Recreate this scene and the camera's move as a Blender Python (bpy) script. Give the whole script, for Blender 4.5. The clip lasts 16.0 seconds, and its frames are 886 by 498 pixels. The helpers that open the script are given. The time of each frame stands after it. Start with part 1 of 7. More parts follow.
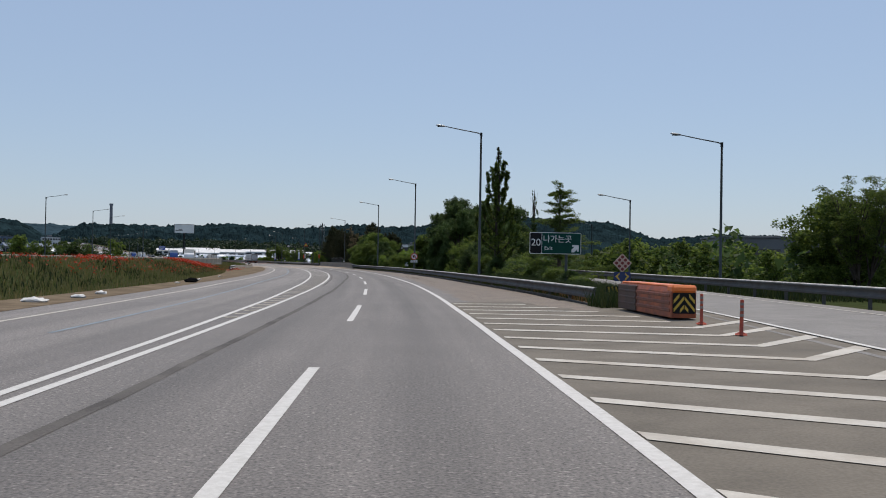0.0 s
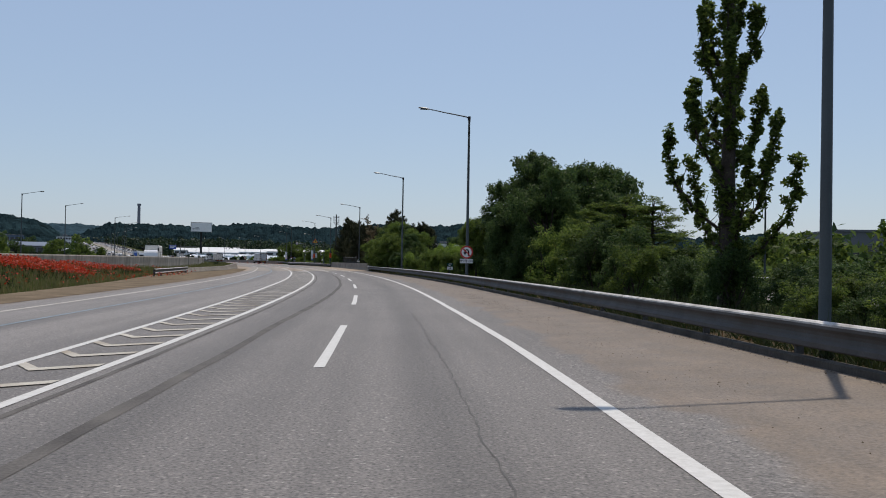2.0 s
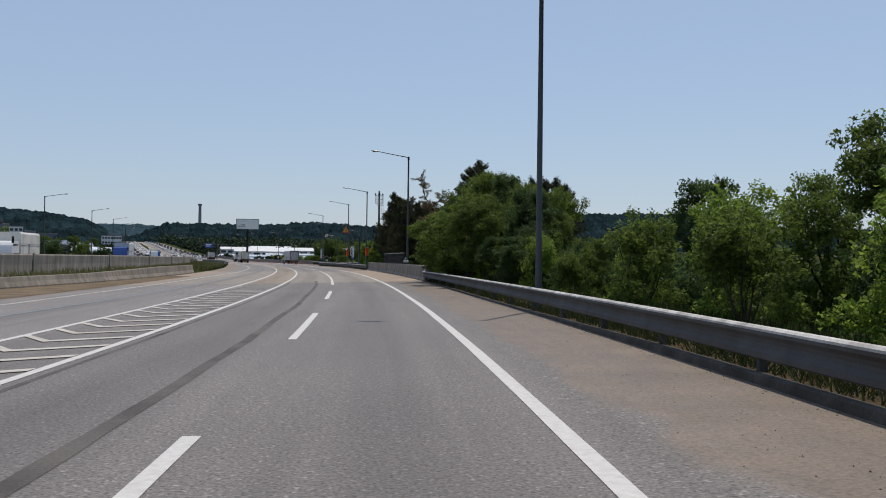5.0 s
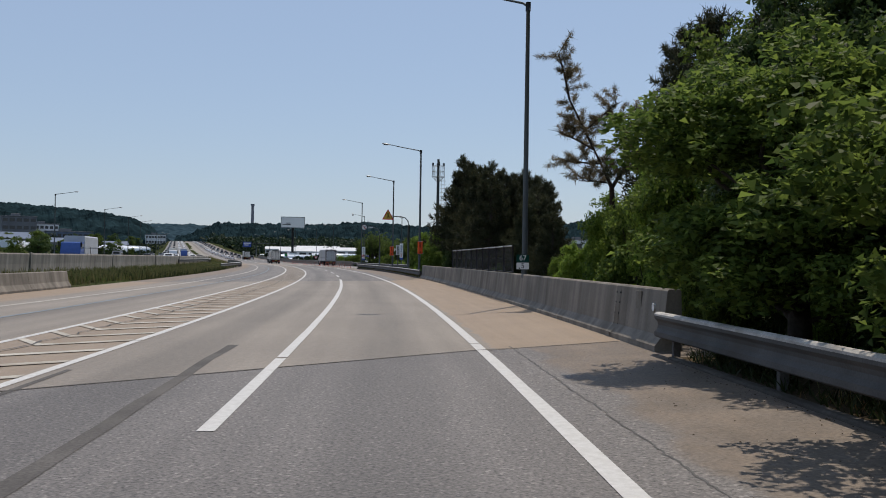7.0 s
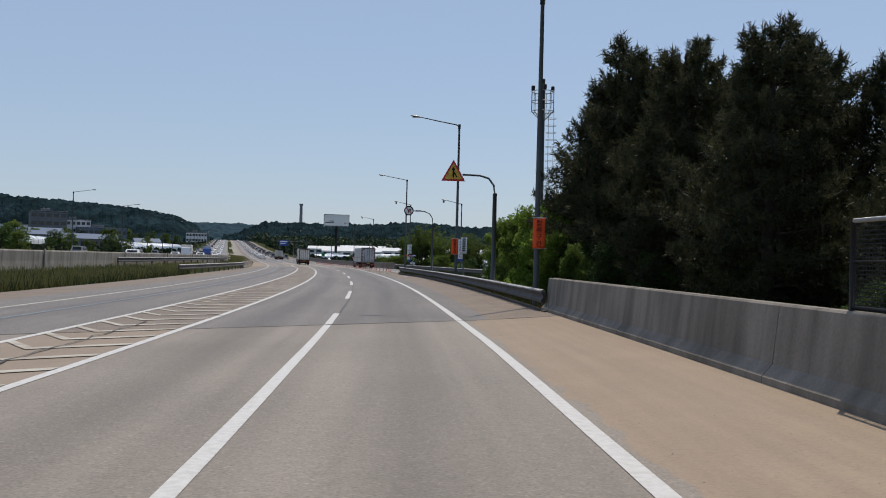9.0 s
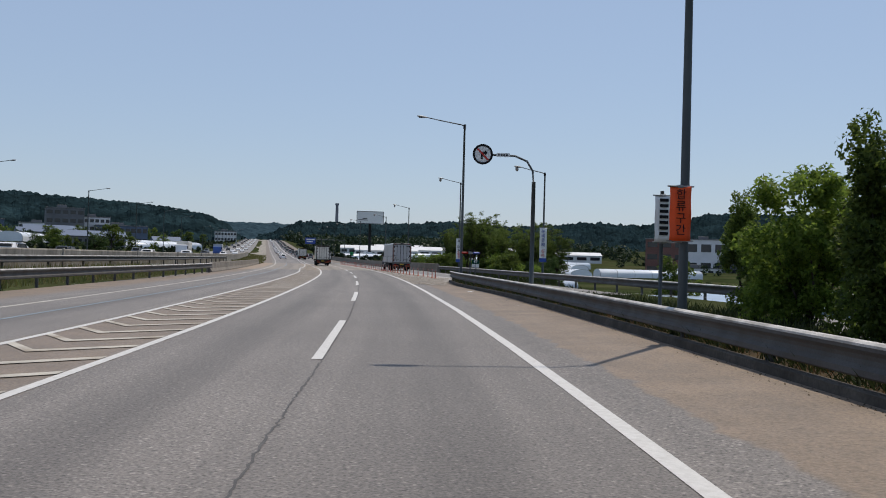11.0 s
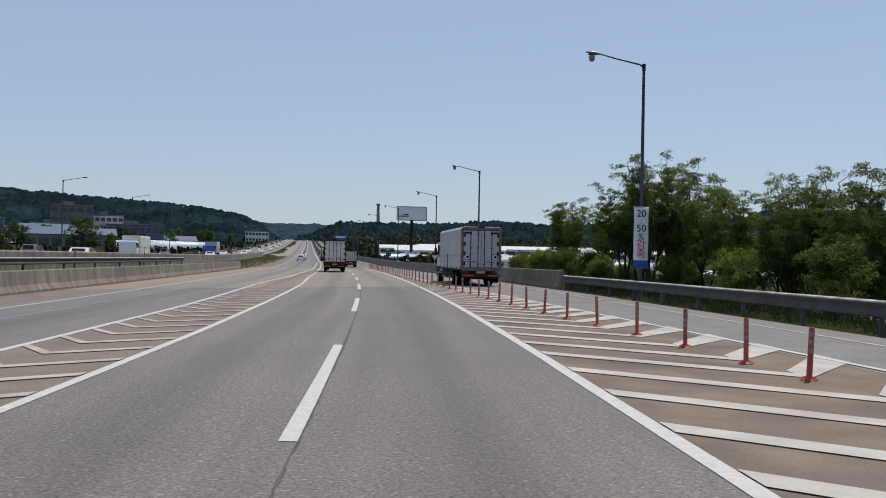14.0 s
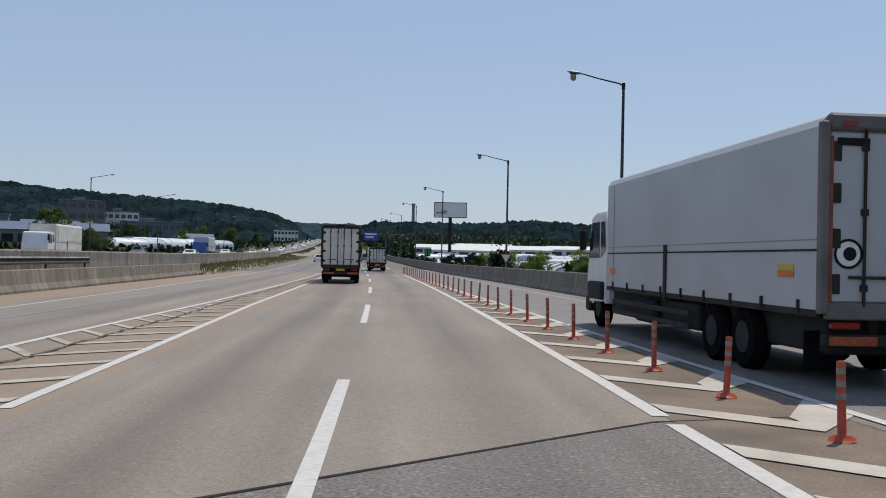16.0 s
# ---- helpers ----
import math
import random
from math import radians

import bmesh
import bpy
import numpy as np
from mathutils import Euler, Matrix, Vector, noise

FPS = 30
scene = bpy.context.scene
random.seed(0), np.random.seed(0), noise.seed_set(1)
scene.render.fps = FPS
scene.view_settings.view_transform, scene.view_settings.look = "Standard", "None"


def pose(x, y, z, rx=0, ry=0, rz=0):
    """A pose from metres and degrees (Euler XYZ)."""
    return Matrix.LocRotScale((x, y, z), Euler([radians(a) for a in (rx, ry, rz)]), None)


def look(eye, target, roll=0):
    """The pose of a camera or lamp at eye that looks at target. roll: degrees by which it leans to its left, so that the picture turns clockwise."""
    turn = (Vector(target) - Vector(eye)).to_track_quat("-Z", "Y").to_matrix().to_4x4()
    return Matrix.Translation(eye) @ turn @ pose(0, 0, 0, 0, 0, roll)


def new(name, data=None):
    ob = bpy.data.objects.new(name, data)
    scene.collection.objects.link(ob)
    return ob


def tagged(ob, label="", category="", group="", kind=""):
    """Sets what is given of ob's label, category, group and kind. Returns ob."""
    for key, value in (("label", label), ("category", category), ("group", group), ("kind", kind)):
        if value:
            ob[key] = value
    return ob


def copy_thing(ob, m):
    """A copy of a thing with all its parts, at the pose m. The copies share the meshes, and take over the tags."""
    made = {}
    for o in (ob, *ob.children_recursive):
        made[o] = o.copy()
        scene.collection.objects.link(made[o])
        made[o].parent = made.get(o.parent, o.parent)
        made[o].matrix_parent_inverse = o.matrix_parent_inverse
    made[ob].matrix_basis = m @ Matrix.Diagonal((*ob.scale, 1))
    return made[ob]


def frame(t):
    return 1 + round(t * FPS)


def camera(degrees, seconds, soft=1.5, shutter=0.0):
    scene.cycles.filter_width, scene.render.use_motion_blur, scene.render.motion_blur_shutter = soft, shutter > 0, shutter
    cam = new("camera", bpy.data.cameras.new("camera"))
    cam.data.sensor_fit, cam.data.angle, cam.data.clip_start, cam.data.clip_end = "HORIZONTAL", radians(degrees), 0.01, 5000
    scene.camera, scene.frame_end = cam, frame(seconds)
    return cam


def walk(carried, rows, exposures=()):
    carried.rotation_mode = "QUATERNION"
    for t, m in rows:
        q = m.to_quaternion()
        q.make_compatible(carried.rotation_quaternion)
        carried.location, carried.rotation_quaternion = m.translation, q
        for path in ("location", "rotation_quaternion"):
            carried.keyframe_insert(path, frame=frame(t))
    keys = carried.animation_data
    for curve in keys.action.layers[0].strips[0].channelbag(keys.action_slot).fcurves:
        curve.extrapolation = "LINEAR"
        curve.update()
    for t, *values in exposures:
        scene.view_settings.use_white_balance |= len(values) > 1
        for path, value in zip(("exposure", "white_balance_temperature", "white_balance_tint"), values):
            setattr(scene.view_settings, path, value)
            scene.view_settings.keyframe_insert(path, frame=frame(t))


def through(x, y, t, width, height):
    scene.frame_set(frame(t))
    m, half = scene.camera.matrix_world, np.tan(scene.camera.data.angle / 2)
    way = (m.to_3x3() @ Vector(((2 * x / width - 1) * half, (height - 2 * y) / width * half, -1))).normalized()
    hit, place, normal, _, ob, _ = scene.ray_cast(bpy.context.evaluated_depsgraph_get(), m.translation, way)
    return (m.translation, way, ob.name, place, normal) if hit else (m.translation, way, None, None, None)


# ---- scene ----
cam = camera(51.0, 16.0, 1.0)
# seconds, eye, target, roll
PATH = [
    (0.0, (-0.000, 0.000, 1.634), (-0.000, 9.999, 1.777), 0.95),
    (0.5, (-0.695, 12.822, 1.608), (-0.792, 22.820, 1.743), 1.07),
    (1.0, (-1.445, 25.674, 1.598), (-1.628, 35.672, 1.719), 1.11),
    (1.5, (-2.246, 38.509, 1.601), (-2.498, 48.505, 1.738), 1.03),
    (2.0, (-3.118, 51.186, 1.597), (-3.421, 61.180, 1.740), 0.99),
    (2.5, (-4.082, 63.801, 1.604), (-4.440, 73.794, 1.750), 0.94),
    (3.0, (-5.155, 76.363, 1.609), (-5.570, 86.353, 1.747), 0.90),
    (3.5, (-6.361, 88.806, 1.610), (-6.837, 98.794, 1.740), 0.88),
    (4.0, (-7.728, 101.109, 1.607), (-8.334, 111.090, 1.732), 0.84),
    (4.5, (-9.270, 113.297, 1.604), (-10.043, 123.267, 1.726), 0.78),
    (5.0, (-11.007, 125.390, 1.605), (-11.960, 135.344, 1.725), 0.70),
    (5.5, (-12.944, 137.414, 1.610), (-14.071, 147.350, 1.728), 0.64),
    (6.0, (-15.062, 149.414, 1.618), (-16.341, 159.331, 1.734), 0.62),
    (6.5, (-17.301, 161.464, 1.623), (-18.682, 171.368, 1.738), 0.72),
    (7.0, (-19.735, 173.467, 1.637), (-21.241, 183.352, 1.759), 0.90),
    (7.5, (-22.205, 185.082, 1.657), (-23.854, 194.945, 1.789), 1.40),
    (8.0, (-24.773, 196.372, 1.659), (-26.551, 206.211, 1.801), 1.53),
    (8.5, (-27.398, 207.323, 1.648), (-29.312, 217.138, 1.784), 1.50),
    (9.0, (-30.056, 218.001, 1.644), (-32.071, 227.795, 1.773), 1.49),
    (9.5, (-32.774, 228.514, 1.640), (-34.878, 238.290, 1.791), 1.59),
    (10.0, (-35.665, 238.914, 1.626), (-37.875, 248.666, 1.762), 1.63),
    (10.5, (-38.693, 249.336, 1.614), (-40.997, 259.066, 1.740), 1.58),
    (11.0, (-41.840, 259.788, 1.610), (-44.234, 269.496, 1.728), 1.50),
    (11.5, (-45.101, 270.266, 1.615), (-47.583, 279.953, 1.727), 1.43),
    (12.0, (-48.470, 280.767, 1.627), (-51.037, 290.431, 1.735), 1.40),
    (12.5, (-51.934, 291.294, 1.638), (-54.576, 300.939, 1.742), 1.37),
    (13.0, (-55.457, 301.892, 1.631), (-58.145, 311.524, 1.731), 1.31),
    (13.5, (-59.069, 312.444, 1.626), (-61.822, 322.057, 1.728), 1.19),
    (14.0, (-62.769, 322.828, 1.621), (-65.596, 332.419, 1.734), 1.12),
    (14.5, (-66.582, 333.216, 1.620), (-69.485, 342.784, 1.749), 1.17),
    (15.0, (-70.495, 343.673, 1.624), (-73.484, 353.215, 1.754), 1.28),
    (15.5, (-74.501, 354.226, 1.625), (-77.579, 363.740, 1.737), 1.33),
    (16.0, (-78.645, 364.734, 1.636), (-81.831, 374.212, 1.747), 1.24),
]
walk(cam, [(t, look(eye, target, roll)) for t, eye, target, roll in PATH])

# ---- world and sun ----
SUN_TO = Vector((0.36, 1.10, 2.75)).normalized()
world = bpy.data.worlds.new("world")
scene.world = world
world.use_nodes = True
wn = world.node_tree
sky = wn.nodes.new("ShaderNodeTexSky")
sky.sky_type = "NISHITA"
sky.sun_disc = False
sky.sun_elevation = math.asin(SUN_TO.z)
sky.sun_rotation = math.atan2(SUN_TO.x, SUN_TO.y)
sky.air_density, sky.dust_density, sky.ozone_density = 1.1, 0.5, 2.0
haze = wn.nodes.new("ShaderNodeMix")
haze.data_type = "RGBA"
haze.inputs[0].default_value = 0.55
haze.inputs[7].default_value = (4.2, 5.3, 7.4, 1)
wn.links.new(sky.outputs[0], haze.inputs[6])
wn.links.new(haze.outputs[2], wn.nodes["Background"].inputs[0])
wn.nodes["Background"].inputs[1].default_value = 0.097
sun = new("sun", bpy.data.lights.new("sun", "SUN"))
sun.data.energy, sun.data.angle, sun.data.color = 3.4, radians(0.6), (1.0, 0.90, 0.78)
sun.matrix_world = look(SUN_TO * 50, (0, 0, 0))

# ---- the road's line: metres along it, degrees of heading ----
KNOTS = ((-600, -1.0), (-120, 0.54), (0, 2.04), (50, 4.3), (100, 7.17), (150, 10.36), (200, 13.0), (250, 15.7), (300, 18.35),
         (350, 20.34), (400, 22.42), (470, 24.0), (560, 24.6), (700, 24.7), (2600, 24.8))
LINE_S = np.arange(-600.0, 2600.0, 2.0)
LINE_H = np.radians(np.interp(LINE_S + 1.0, [k[0] for k in KNOTS], [k[1] for k in KNOTS]))
LINE_X = np.concatenate([[0.0], np.cumsum(-2.0 * np.sin(LINE_H))])[:-1]
LINE_Y = np.concatenate([[0.0], np.cumsum(2.0 * np.cos(LINE_H))])[:-1]
LINE_X += -1.346 - LINE_X[300]
LINE_Y += 0.0 - LINE_Y[300]


def rise(s):
    """Height of the road, which climbs towards the far hill."""
    return float(np.interp(s, (480, 600, 750, 900, 1100, 1300, 1600, 2600), (0, 0.9, 3.2, 6.5, 12, 17.5, 23.5, 34)))


def heading(s):
    return float(np.interp(s, LINE_S + 1.0, LINE_H))


def at(s, d, z=0.0):
    """A place s metres along the road, d metres right of the lane line, z above the road."""
    h = heading(s)
    return Vector((float(np.interp(s, LINE_S, LINE_X)) + d * math.cos(h), float(np.interp(s, LINE_S, LINE_Y)) + d * math.sin(h), z + rise(s)))


def frame_at(s, d, z=0.0, turn=0.0):
    """The pose there: y along the road, x to the right."""
    return Matrix.Translation(at(s, d, z)) @ Matrix.Rotation(heading(s) + radians(turn), 4, "Z")


def cross(s, d):
    """Outside of the curve the shoulder is banked up a little."""
    k = float(np.interp(s, (45, 80, 110, 160, 190, 250, 300, 318), (0.036, 0.05, 0.05, 0.025, 0.05, 0.06, 0.05, 0)))
    return k * min(max(d - 3.6, 0.0), 7.0)


def bend(s, rows):
    return float(np.interp(s, [r[0] for r in rows], [r[1] for r in rows]))


# ---- materials ----
def nodes_of(name):
    m = bpy.data.materials.new(name)
    m.use_nodes = True
    return m, m.node_tree.nodes, m.node_tree.links, m.node_tree.nodes["Principled BSDF"]


def mix_rgb(nt, fac, a, b, mode="MIX"):
    n = nt.new("ShaderNodeMix")
    n.data_type, n.blend_type = "RGBA", mode
    return n


def plain(name, color, rough=0.6, metal=0.0, vary=0.12, scale=3.0, bump=0.0, grain=40.0, dirt=None, dirt_amount=0.0):
    """A surface with two scales of variation, in world metres."""
    m, n, l, b = nodes_of(name)
    geo = n.new("ShaderNodeNewGeometry")
    big, small = n.new("ShaderNodeTexNoise"), n.new("ShaderNodeTexNoise")
    big.inputs["Scale"].default_value, small.inputs["Scale"].default_value = scale, grain
    big.inputs["Detail"].default_value = 4
    for t in (big, small):
        l.new(geo.outputs["Position"], t.inputs["Vector"])
    ramp = n.new("ShaderNodeMapRange")
    ramp.inputs[1].default_value, ramp.inputs[2].default_value = 0.3, 0.7
    ramp.inputs[3].default_value, ramp.inputs[4].default_value = 1 - vary, 1 + vary
    l.new(big.outputs[0], ramp.inputs[0])
    r2 = n.new("ShaderNodeMapRange")
    r2.inputs[1].default_value, r2.inputs[2].default_value = 0.3, 0.7
    r2.inputs[3].default_value, r2.inputs[4].default_value = 1 - vary * 0.7, 1 + vary * 0.7
    l.new(small.outputs[0], r2.inputs[0])
    mul = n.new("ShaderNodeMath")
    mul.operation = "MULTIPLY"
    l.new(ramp.outputs[0], mul.inputs[0])
    l.new(r2.outputs[0], mul.inputs[1])
    sc = n.new("ShaderNodeVectorMath")
    sc.operation = "SCALE"
    sc.inputs[0].default_value = color
    l.new(mul.outputs[0], sc.inputs["Scale"])
    out = sc.outputs[0]
    if dirt:
        dn = n.new("ShaderNodeTexNoise")
        dn.inputs["Scale"].default_value, dn.inputs["Detail"].default_value = scale * 0.6, 6
        l.new(geo.outputs["Position"], dn.inputs["Vector"])
        dr = n.new("ShaderNodeMapRange")
        dr.inputs[1].default_value, dr.inputs[2].default_value = 0.45, 0.7
        dr.inputs[4].default_value = dirt_amount
        l.new(dn.outputs[0], dr.inputs[0])
        mx = mix_rgb(n, None, None, None)
        l.new(dr.outputs[0], mx.inputs[0])
        l.new(out, mx.inputs[6])
        mx.inputs[7].default_value = (*dirt, 1)
        out = mx.outputs[2]
    l.new(out, b.inputs["Base Color"])
    b.inputs["Roughness"].default_value, b.inputs["Metallic"].default_value = rough, metal
    b.inputs["Specular IOR Level"].default_value = 0.0 if rough > 0.92 else 0.2 if rough > 0.7 else 0.5
    if bump:
        bp = n.new("ShaderNodeBump")
        bp.inputs["Strength"].default_value, bp.inputs["Distance"].default_value = bump, 0.01
        l.new(small.outputs[0], bp.inputs["Height"])
        l.new(bp.outputs[0], b.inputs["Normal"])
    return m


def streaked(m):
    """Adds the upright stains that rain leaves on concrete."""
    n, l = m.node_tree.nodes, m.node_tree.links
    base = n["Principled BSDF"].inputs["Base Color"]
    geo, squash, runs = n.new("ShaderNodeNewGeometry"), n.new("ShaderNodeVectorMath"), n.new("ShaderNodeTexNoise")
    squash.operation = "MULTIPLY"
    squash.inputs[1].default_value = (2.2, 2.2, 0.12)
    l.new(geo.outputs["Position"], squash.inputs[0])
    l.new(squash.outputs[0], runs.inputs["Vector"])
    runs.inputs["Scale"].default_value, runs.inputs["Detail"].default_value = 1.0, 5
    tone = n.new("ShaderNodeMapRange")
    for i, v in zip((1, 2, 3, 4), (0.33, 0.62, 0.68, 1.12)):
        tone.inputs[i].default_value = v
    l.new(runs.outputs[0], tone.inputs[0])
    scale = n.new("ShaderNodeVectorMath")
    scale.operation = "SCALE"
    l.new(base.links[0].from_socket, scale.inputs[0])
    l.new(tone.outputs[0], scale.inputs["Scale"])
    l.new(scale.outputs[0], base)
    return m


def leaf(name, color, other, through=0.35):
    """Leaves: two greens by clump, some light through them."""
    m, n, l, b = nodes_of(name)
    geo = n.new("ShaderNodeNewGeometry")
    info = n.new("ShaderNodeObjectInfo")
    mx = mix_rgb(n, None, None, None)
    l.new(geo.outputs["Random Per Island"], mx.inputs[0])
    mx.inputs[6].default_value, mx.inputs[7].default_value = (*color, 1), (*other, 1)
    hue = n.new("ShaderNodeHueSaturation")
    mr = n.new("ShaderNodeMapRange")
    mr.inputs[3].default_value, mr.inputs[4].default_value = 0.75, 1.25
    l.new(info.outputs["Random"], mr.inputs[0])
    l.new(mr.outputs[0], hue.inputs["Value"])
    l.new(mx.outputs[2], hue.inputs["Color"])
    l.new(hue.outputs[0], b.inputs["Base Color"])
    b.inputs["Roughness"].default_value = 0.55
    b.inputs["Specular IOR Level"].default_value = 0.15
    tr = n.new("ShaderNodeBsdfTranslucent")
    l.new(hue.outputs[0], tr.inputs["Color"])
    ms = n.new("ShaderNodeMixShader")
    ms.inputs[0].default_value = through
    l.new(b.outputs[0], ms.inputs[1])
    l.new(tr.outputs[0], ms.inputs[2])
    l.new(ms.outputs[0], n["Material Output"].inputs["Surface"])
    return m


def paving(name, color, dust, wear, grain_scale, lanes, grit=0.38, strip=0.0, dusty=4.2, lane_change=0.0, ragged=0.45, cover=0.55, calm=1.0, pale=0.0):
    """A carriageway; its map holds metres across and along. Tan dust lies past the edge lines, the wheel tracks are worn."""
    m, n, l, b = nodes_of(name)
    uv = n.new("ShaderNodeUVMap")
    sep = n.new("ShaderNodeSeparateXYZ")
    l.new(uv.outputs[0], sep.inputs[0])
    geo = n.new("ShaderNodeNewGeometry")

    def noise_of(scale, detail=3, vec=None):
        t = n.new("ShaderNodeTexNoise")
        t.inputs["Scale"].default_value, t.inputs["Detail"].default_value = scale, detail
        l.new(vec or geo.outputs["Position"], t.inputs["Vector"])
        return t.outputs[0]

    def remap(x, a, c, lo, hi, smooth=False):
        r = n.new("ShaderNodeMapRange")
        if smooth:
            r.interpolation_type = "SMOOTHSTEP"
        for i, v in zip((1, 2, 3, 4), (a, c, lo, hi)):
            r.inputs[i].default_value = v
        l.new(x, r.inputs[0])
        return r.outputs[0]

    def math_of(op, x, y):
        t = n.new("ShaderNodeMath")
        t.operation = op
        for i, v in ((0, x), (1, y)):
            if isinstance(v, (int, float)):
                t.inputs[i].default_value = v
            else:
                l.new(v, t.inputs[i])
        return t.outputs[0]

    stretch = n.new("ShaderNodeVectorMath")
    stretch.operation = "MULTIPLY"
    stretch.inputs[1].default_value = (1.6, 0.05, 1.0)
    l.new(uv.outputs[0], stretch.inputs[0])
    streaks = noise_of(1.0, 5, stretch.outputs[0])
    patches = noise_of(0.25, 4)
    grain = noise_of(grain_scale, 2)
    mid = noise_of(7.0, 4)
    value = math_of("MULTIPLY", remap(streaks, 0.3, 0.7, 0.84, 1.14), remap(patches, 0.3, 0.7, 0.92, 1.08))
    value = math_of("MULTIPLY", value, remap(grain, 0.3, 0.7, 1 - grit, 1 + grit))
    value = math_of("MULTIPLY", value, remap(mid, 0.3, 0.7, 0.92, 1.08))
    chips = remap(noise_of(grain_scale * 0.55, 1), 0.60, 0.70, 1.0, 1.0 + 1.5 * grit)
    pits = remap(noise_of(grain_scale * 0.8, 1), 0.30, 0.42, 1.0 - 1.25 * grit, 1.0)
    value = math_of("MULTIPLY", math_of("MULTIPLY", value, chips), pits)
    hollows = remap(noise_of(13.0, 2), 0.27, 0.4, 1.0 - 0.6 * grit, 1.0)
    value = math_of("MULTIPLY", value, hollows)
    for centre in lanes:
        off = math_of("ABSOLUTE", math_of("SUBTRACT", sep.outputs[0], centre), 0)
        value = math_of("MULTIPLY", value, remap(off, 0.1, 0.85, 1 - wear, 1.0, True))
    value = math_of("MULTIPLY", value, remap(sep.outputs[0], -5.6, -4.8, 1 + pale, 1.0, True))
    if lane_change:
        value = math_of("MULTIPLY", value, remap(math_of("ADD", sep.outputs[0], remap(mid, 0.3, 0.7, -0.05, 0.05)), 0.02, 0.14, 1 + lane_change, 1 - lane_change))
    sc = n.new("ShaderNodeVectorMath")
    sc.operation = "SCALE"
    sc.inputs[0].default_value = color
    l.new(value, sc.inputs["Scale"])
    edge = math_of("ADD", sep.outputs[0], remap(noise_of(0.5 if ragged > 0.3 else 1.3, 6), 0.3, 0.7, -ragged, ragged))
    right = remap(edge, dusty, dusty + ragged, 0.0, 1.0, True)
    left = remap(edge, -10.6, -11.6, 0.0, 1.0, True)
    narrow = math_of("MULTIPLY", remap(edge, -5.7, -5.2, 0.0, strip, True), remap(edge, -3.3, -2.9, 1.0, 0.0, True))
    amount = math_of("MULTIPLY", math_of("MAXIMUM", math_of("MAXIMUM", right, left), narrow), remap(noise_of(1.5, 5), 0.3, 0.65, cover, 0.95))
    dsc = n.new("ShaderNodeVectorMath")
    dsc.operation = "SCALE"
    dsc.inputs[0].default_value = dust
    tone = remap(math_of("ADD", grain, noise_of(0.8, 6)), 0.7, 1.3, 1 - 0.32 * calm, 1 + 0.3 * calm)
    tone = math_of("MULTIPLY", tone, remap(noise_of(16.0, 3), 0.34, 0.5, 1 - 0.28 * calm, 1 + 0.04 * calm))
    tone = math_of("MULTIPLY", tone, remap(noise_of(2.6, 5, stretch.outputs[0]), 0.35, 0.65, 0.93, 1.06))
    l.new(tone, dsc.inputs["Scale"])
    mx = mix_rgb(n, None, None, None)
    l.new(amount, mx.inputs[0])
    l.new(sc.outputs[0], mx.inputs[6])
    l.new(dsc.outputs[0], mx.inputs[7])
    l.new(mx.outputs[2], b.inputs["Base Color"])
    b.inputs["Roughness"].default_value = 0.68
    b.inputs["Specular IOR Level"].default_value = 0.5
    bp = n.new("ShaderNodeBump")
    bp.inputs["Strength"].default_value, bp.inputs["Distance"].default_value = 0.5, 0.012
    l.new(grain, bp.inputs["Height"])
    l.new(bp.outputs[0], b.inputs["Normal"])
    return m


M_ASPHALT = paving("asphalt", (0.131, 0.119, 0.110), (0.148, 0.112, 0.080), 0.22, 30.0, (1.75, -1.6, -7.6), 0.46, dusty=4.12, ragged=0.36, cover=0.68, pale=0.3)
M_DECK = paving("concrete_deck", (0.214, 0.184, 0.15), (0.262, 0.192, 0.127), 0.24, 30.0, (1.75, -1.6, -7.6), 0.16, 0.7, 3.68, 0.0, 0.1, 0.88, 0.3)
M_ASPHALT_C = paving("patched_asphalt", (0.148, 0.133, 0.120), (0.186, 0.137, 0.093), 0.22, 30.0, (1.75, -1.6, -7.6), 0.42, 0.75, 4.3, 0.055, 0.13, 0.78)
M_RAMP = paving("ramp_asphalt", (0.165, 0.156, 0.145), (0.17, 0.158, 0.145), 0.0, 30.0, ())
M_GORE = plain("gore_surface", (0.15, 0.134, 0.11), 0.85, vary=0.2, scale=0.7, bump=0.5, grain=30)
M_GORE_SANDY = plain("sandy_gore_surface", (0.195, 0.156, 0.12), 0.9, vary=0.22, scale=0.8, bump=0.5, grain=26, dirt=(0.115, 0.102, 0.09), dirt_amount=0.9)
M_WHITE = plain("white_road_paint", (0.54, 0.53, 0.505), 0.6, vary=0.07, scale=14.0, bump=0.3, grain=70, dirt=(0.30, 0.28, 0.25), dirt_amount=0.3)
M_CREAM = plain("dusty_road_paint", (0.46, 0.435, 0.385), 0.65, vary=0.12, scale=1.6, bump=0.3, grain=25, dirt=(0.3, 0.25, 0.19), dirt_amount=0.6)
M_WORN = plain("worn_dusty_paint", (0.42, 0.39, 0.33), 0.7, vary=0.18, scale=1.6, bump=0.3, grain=25, dirt=(0.25, 0.205, 0.15), dirt_amount=0.95)
M_BLUE_LINE = plain("faded_blue_paint", (0.17, 0.215, 0.25), 0.7, vary=0.2, scale=1.0)
M_TAR = plain("tar_seam", (0.062, 0.058, 0.055), 0.7, vary=0.3, scale=2.0)
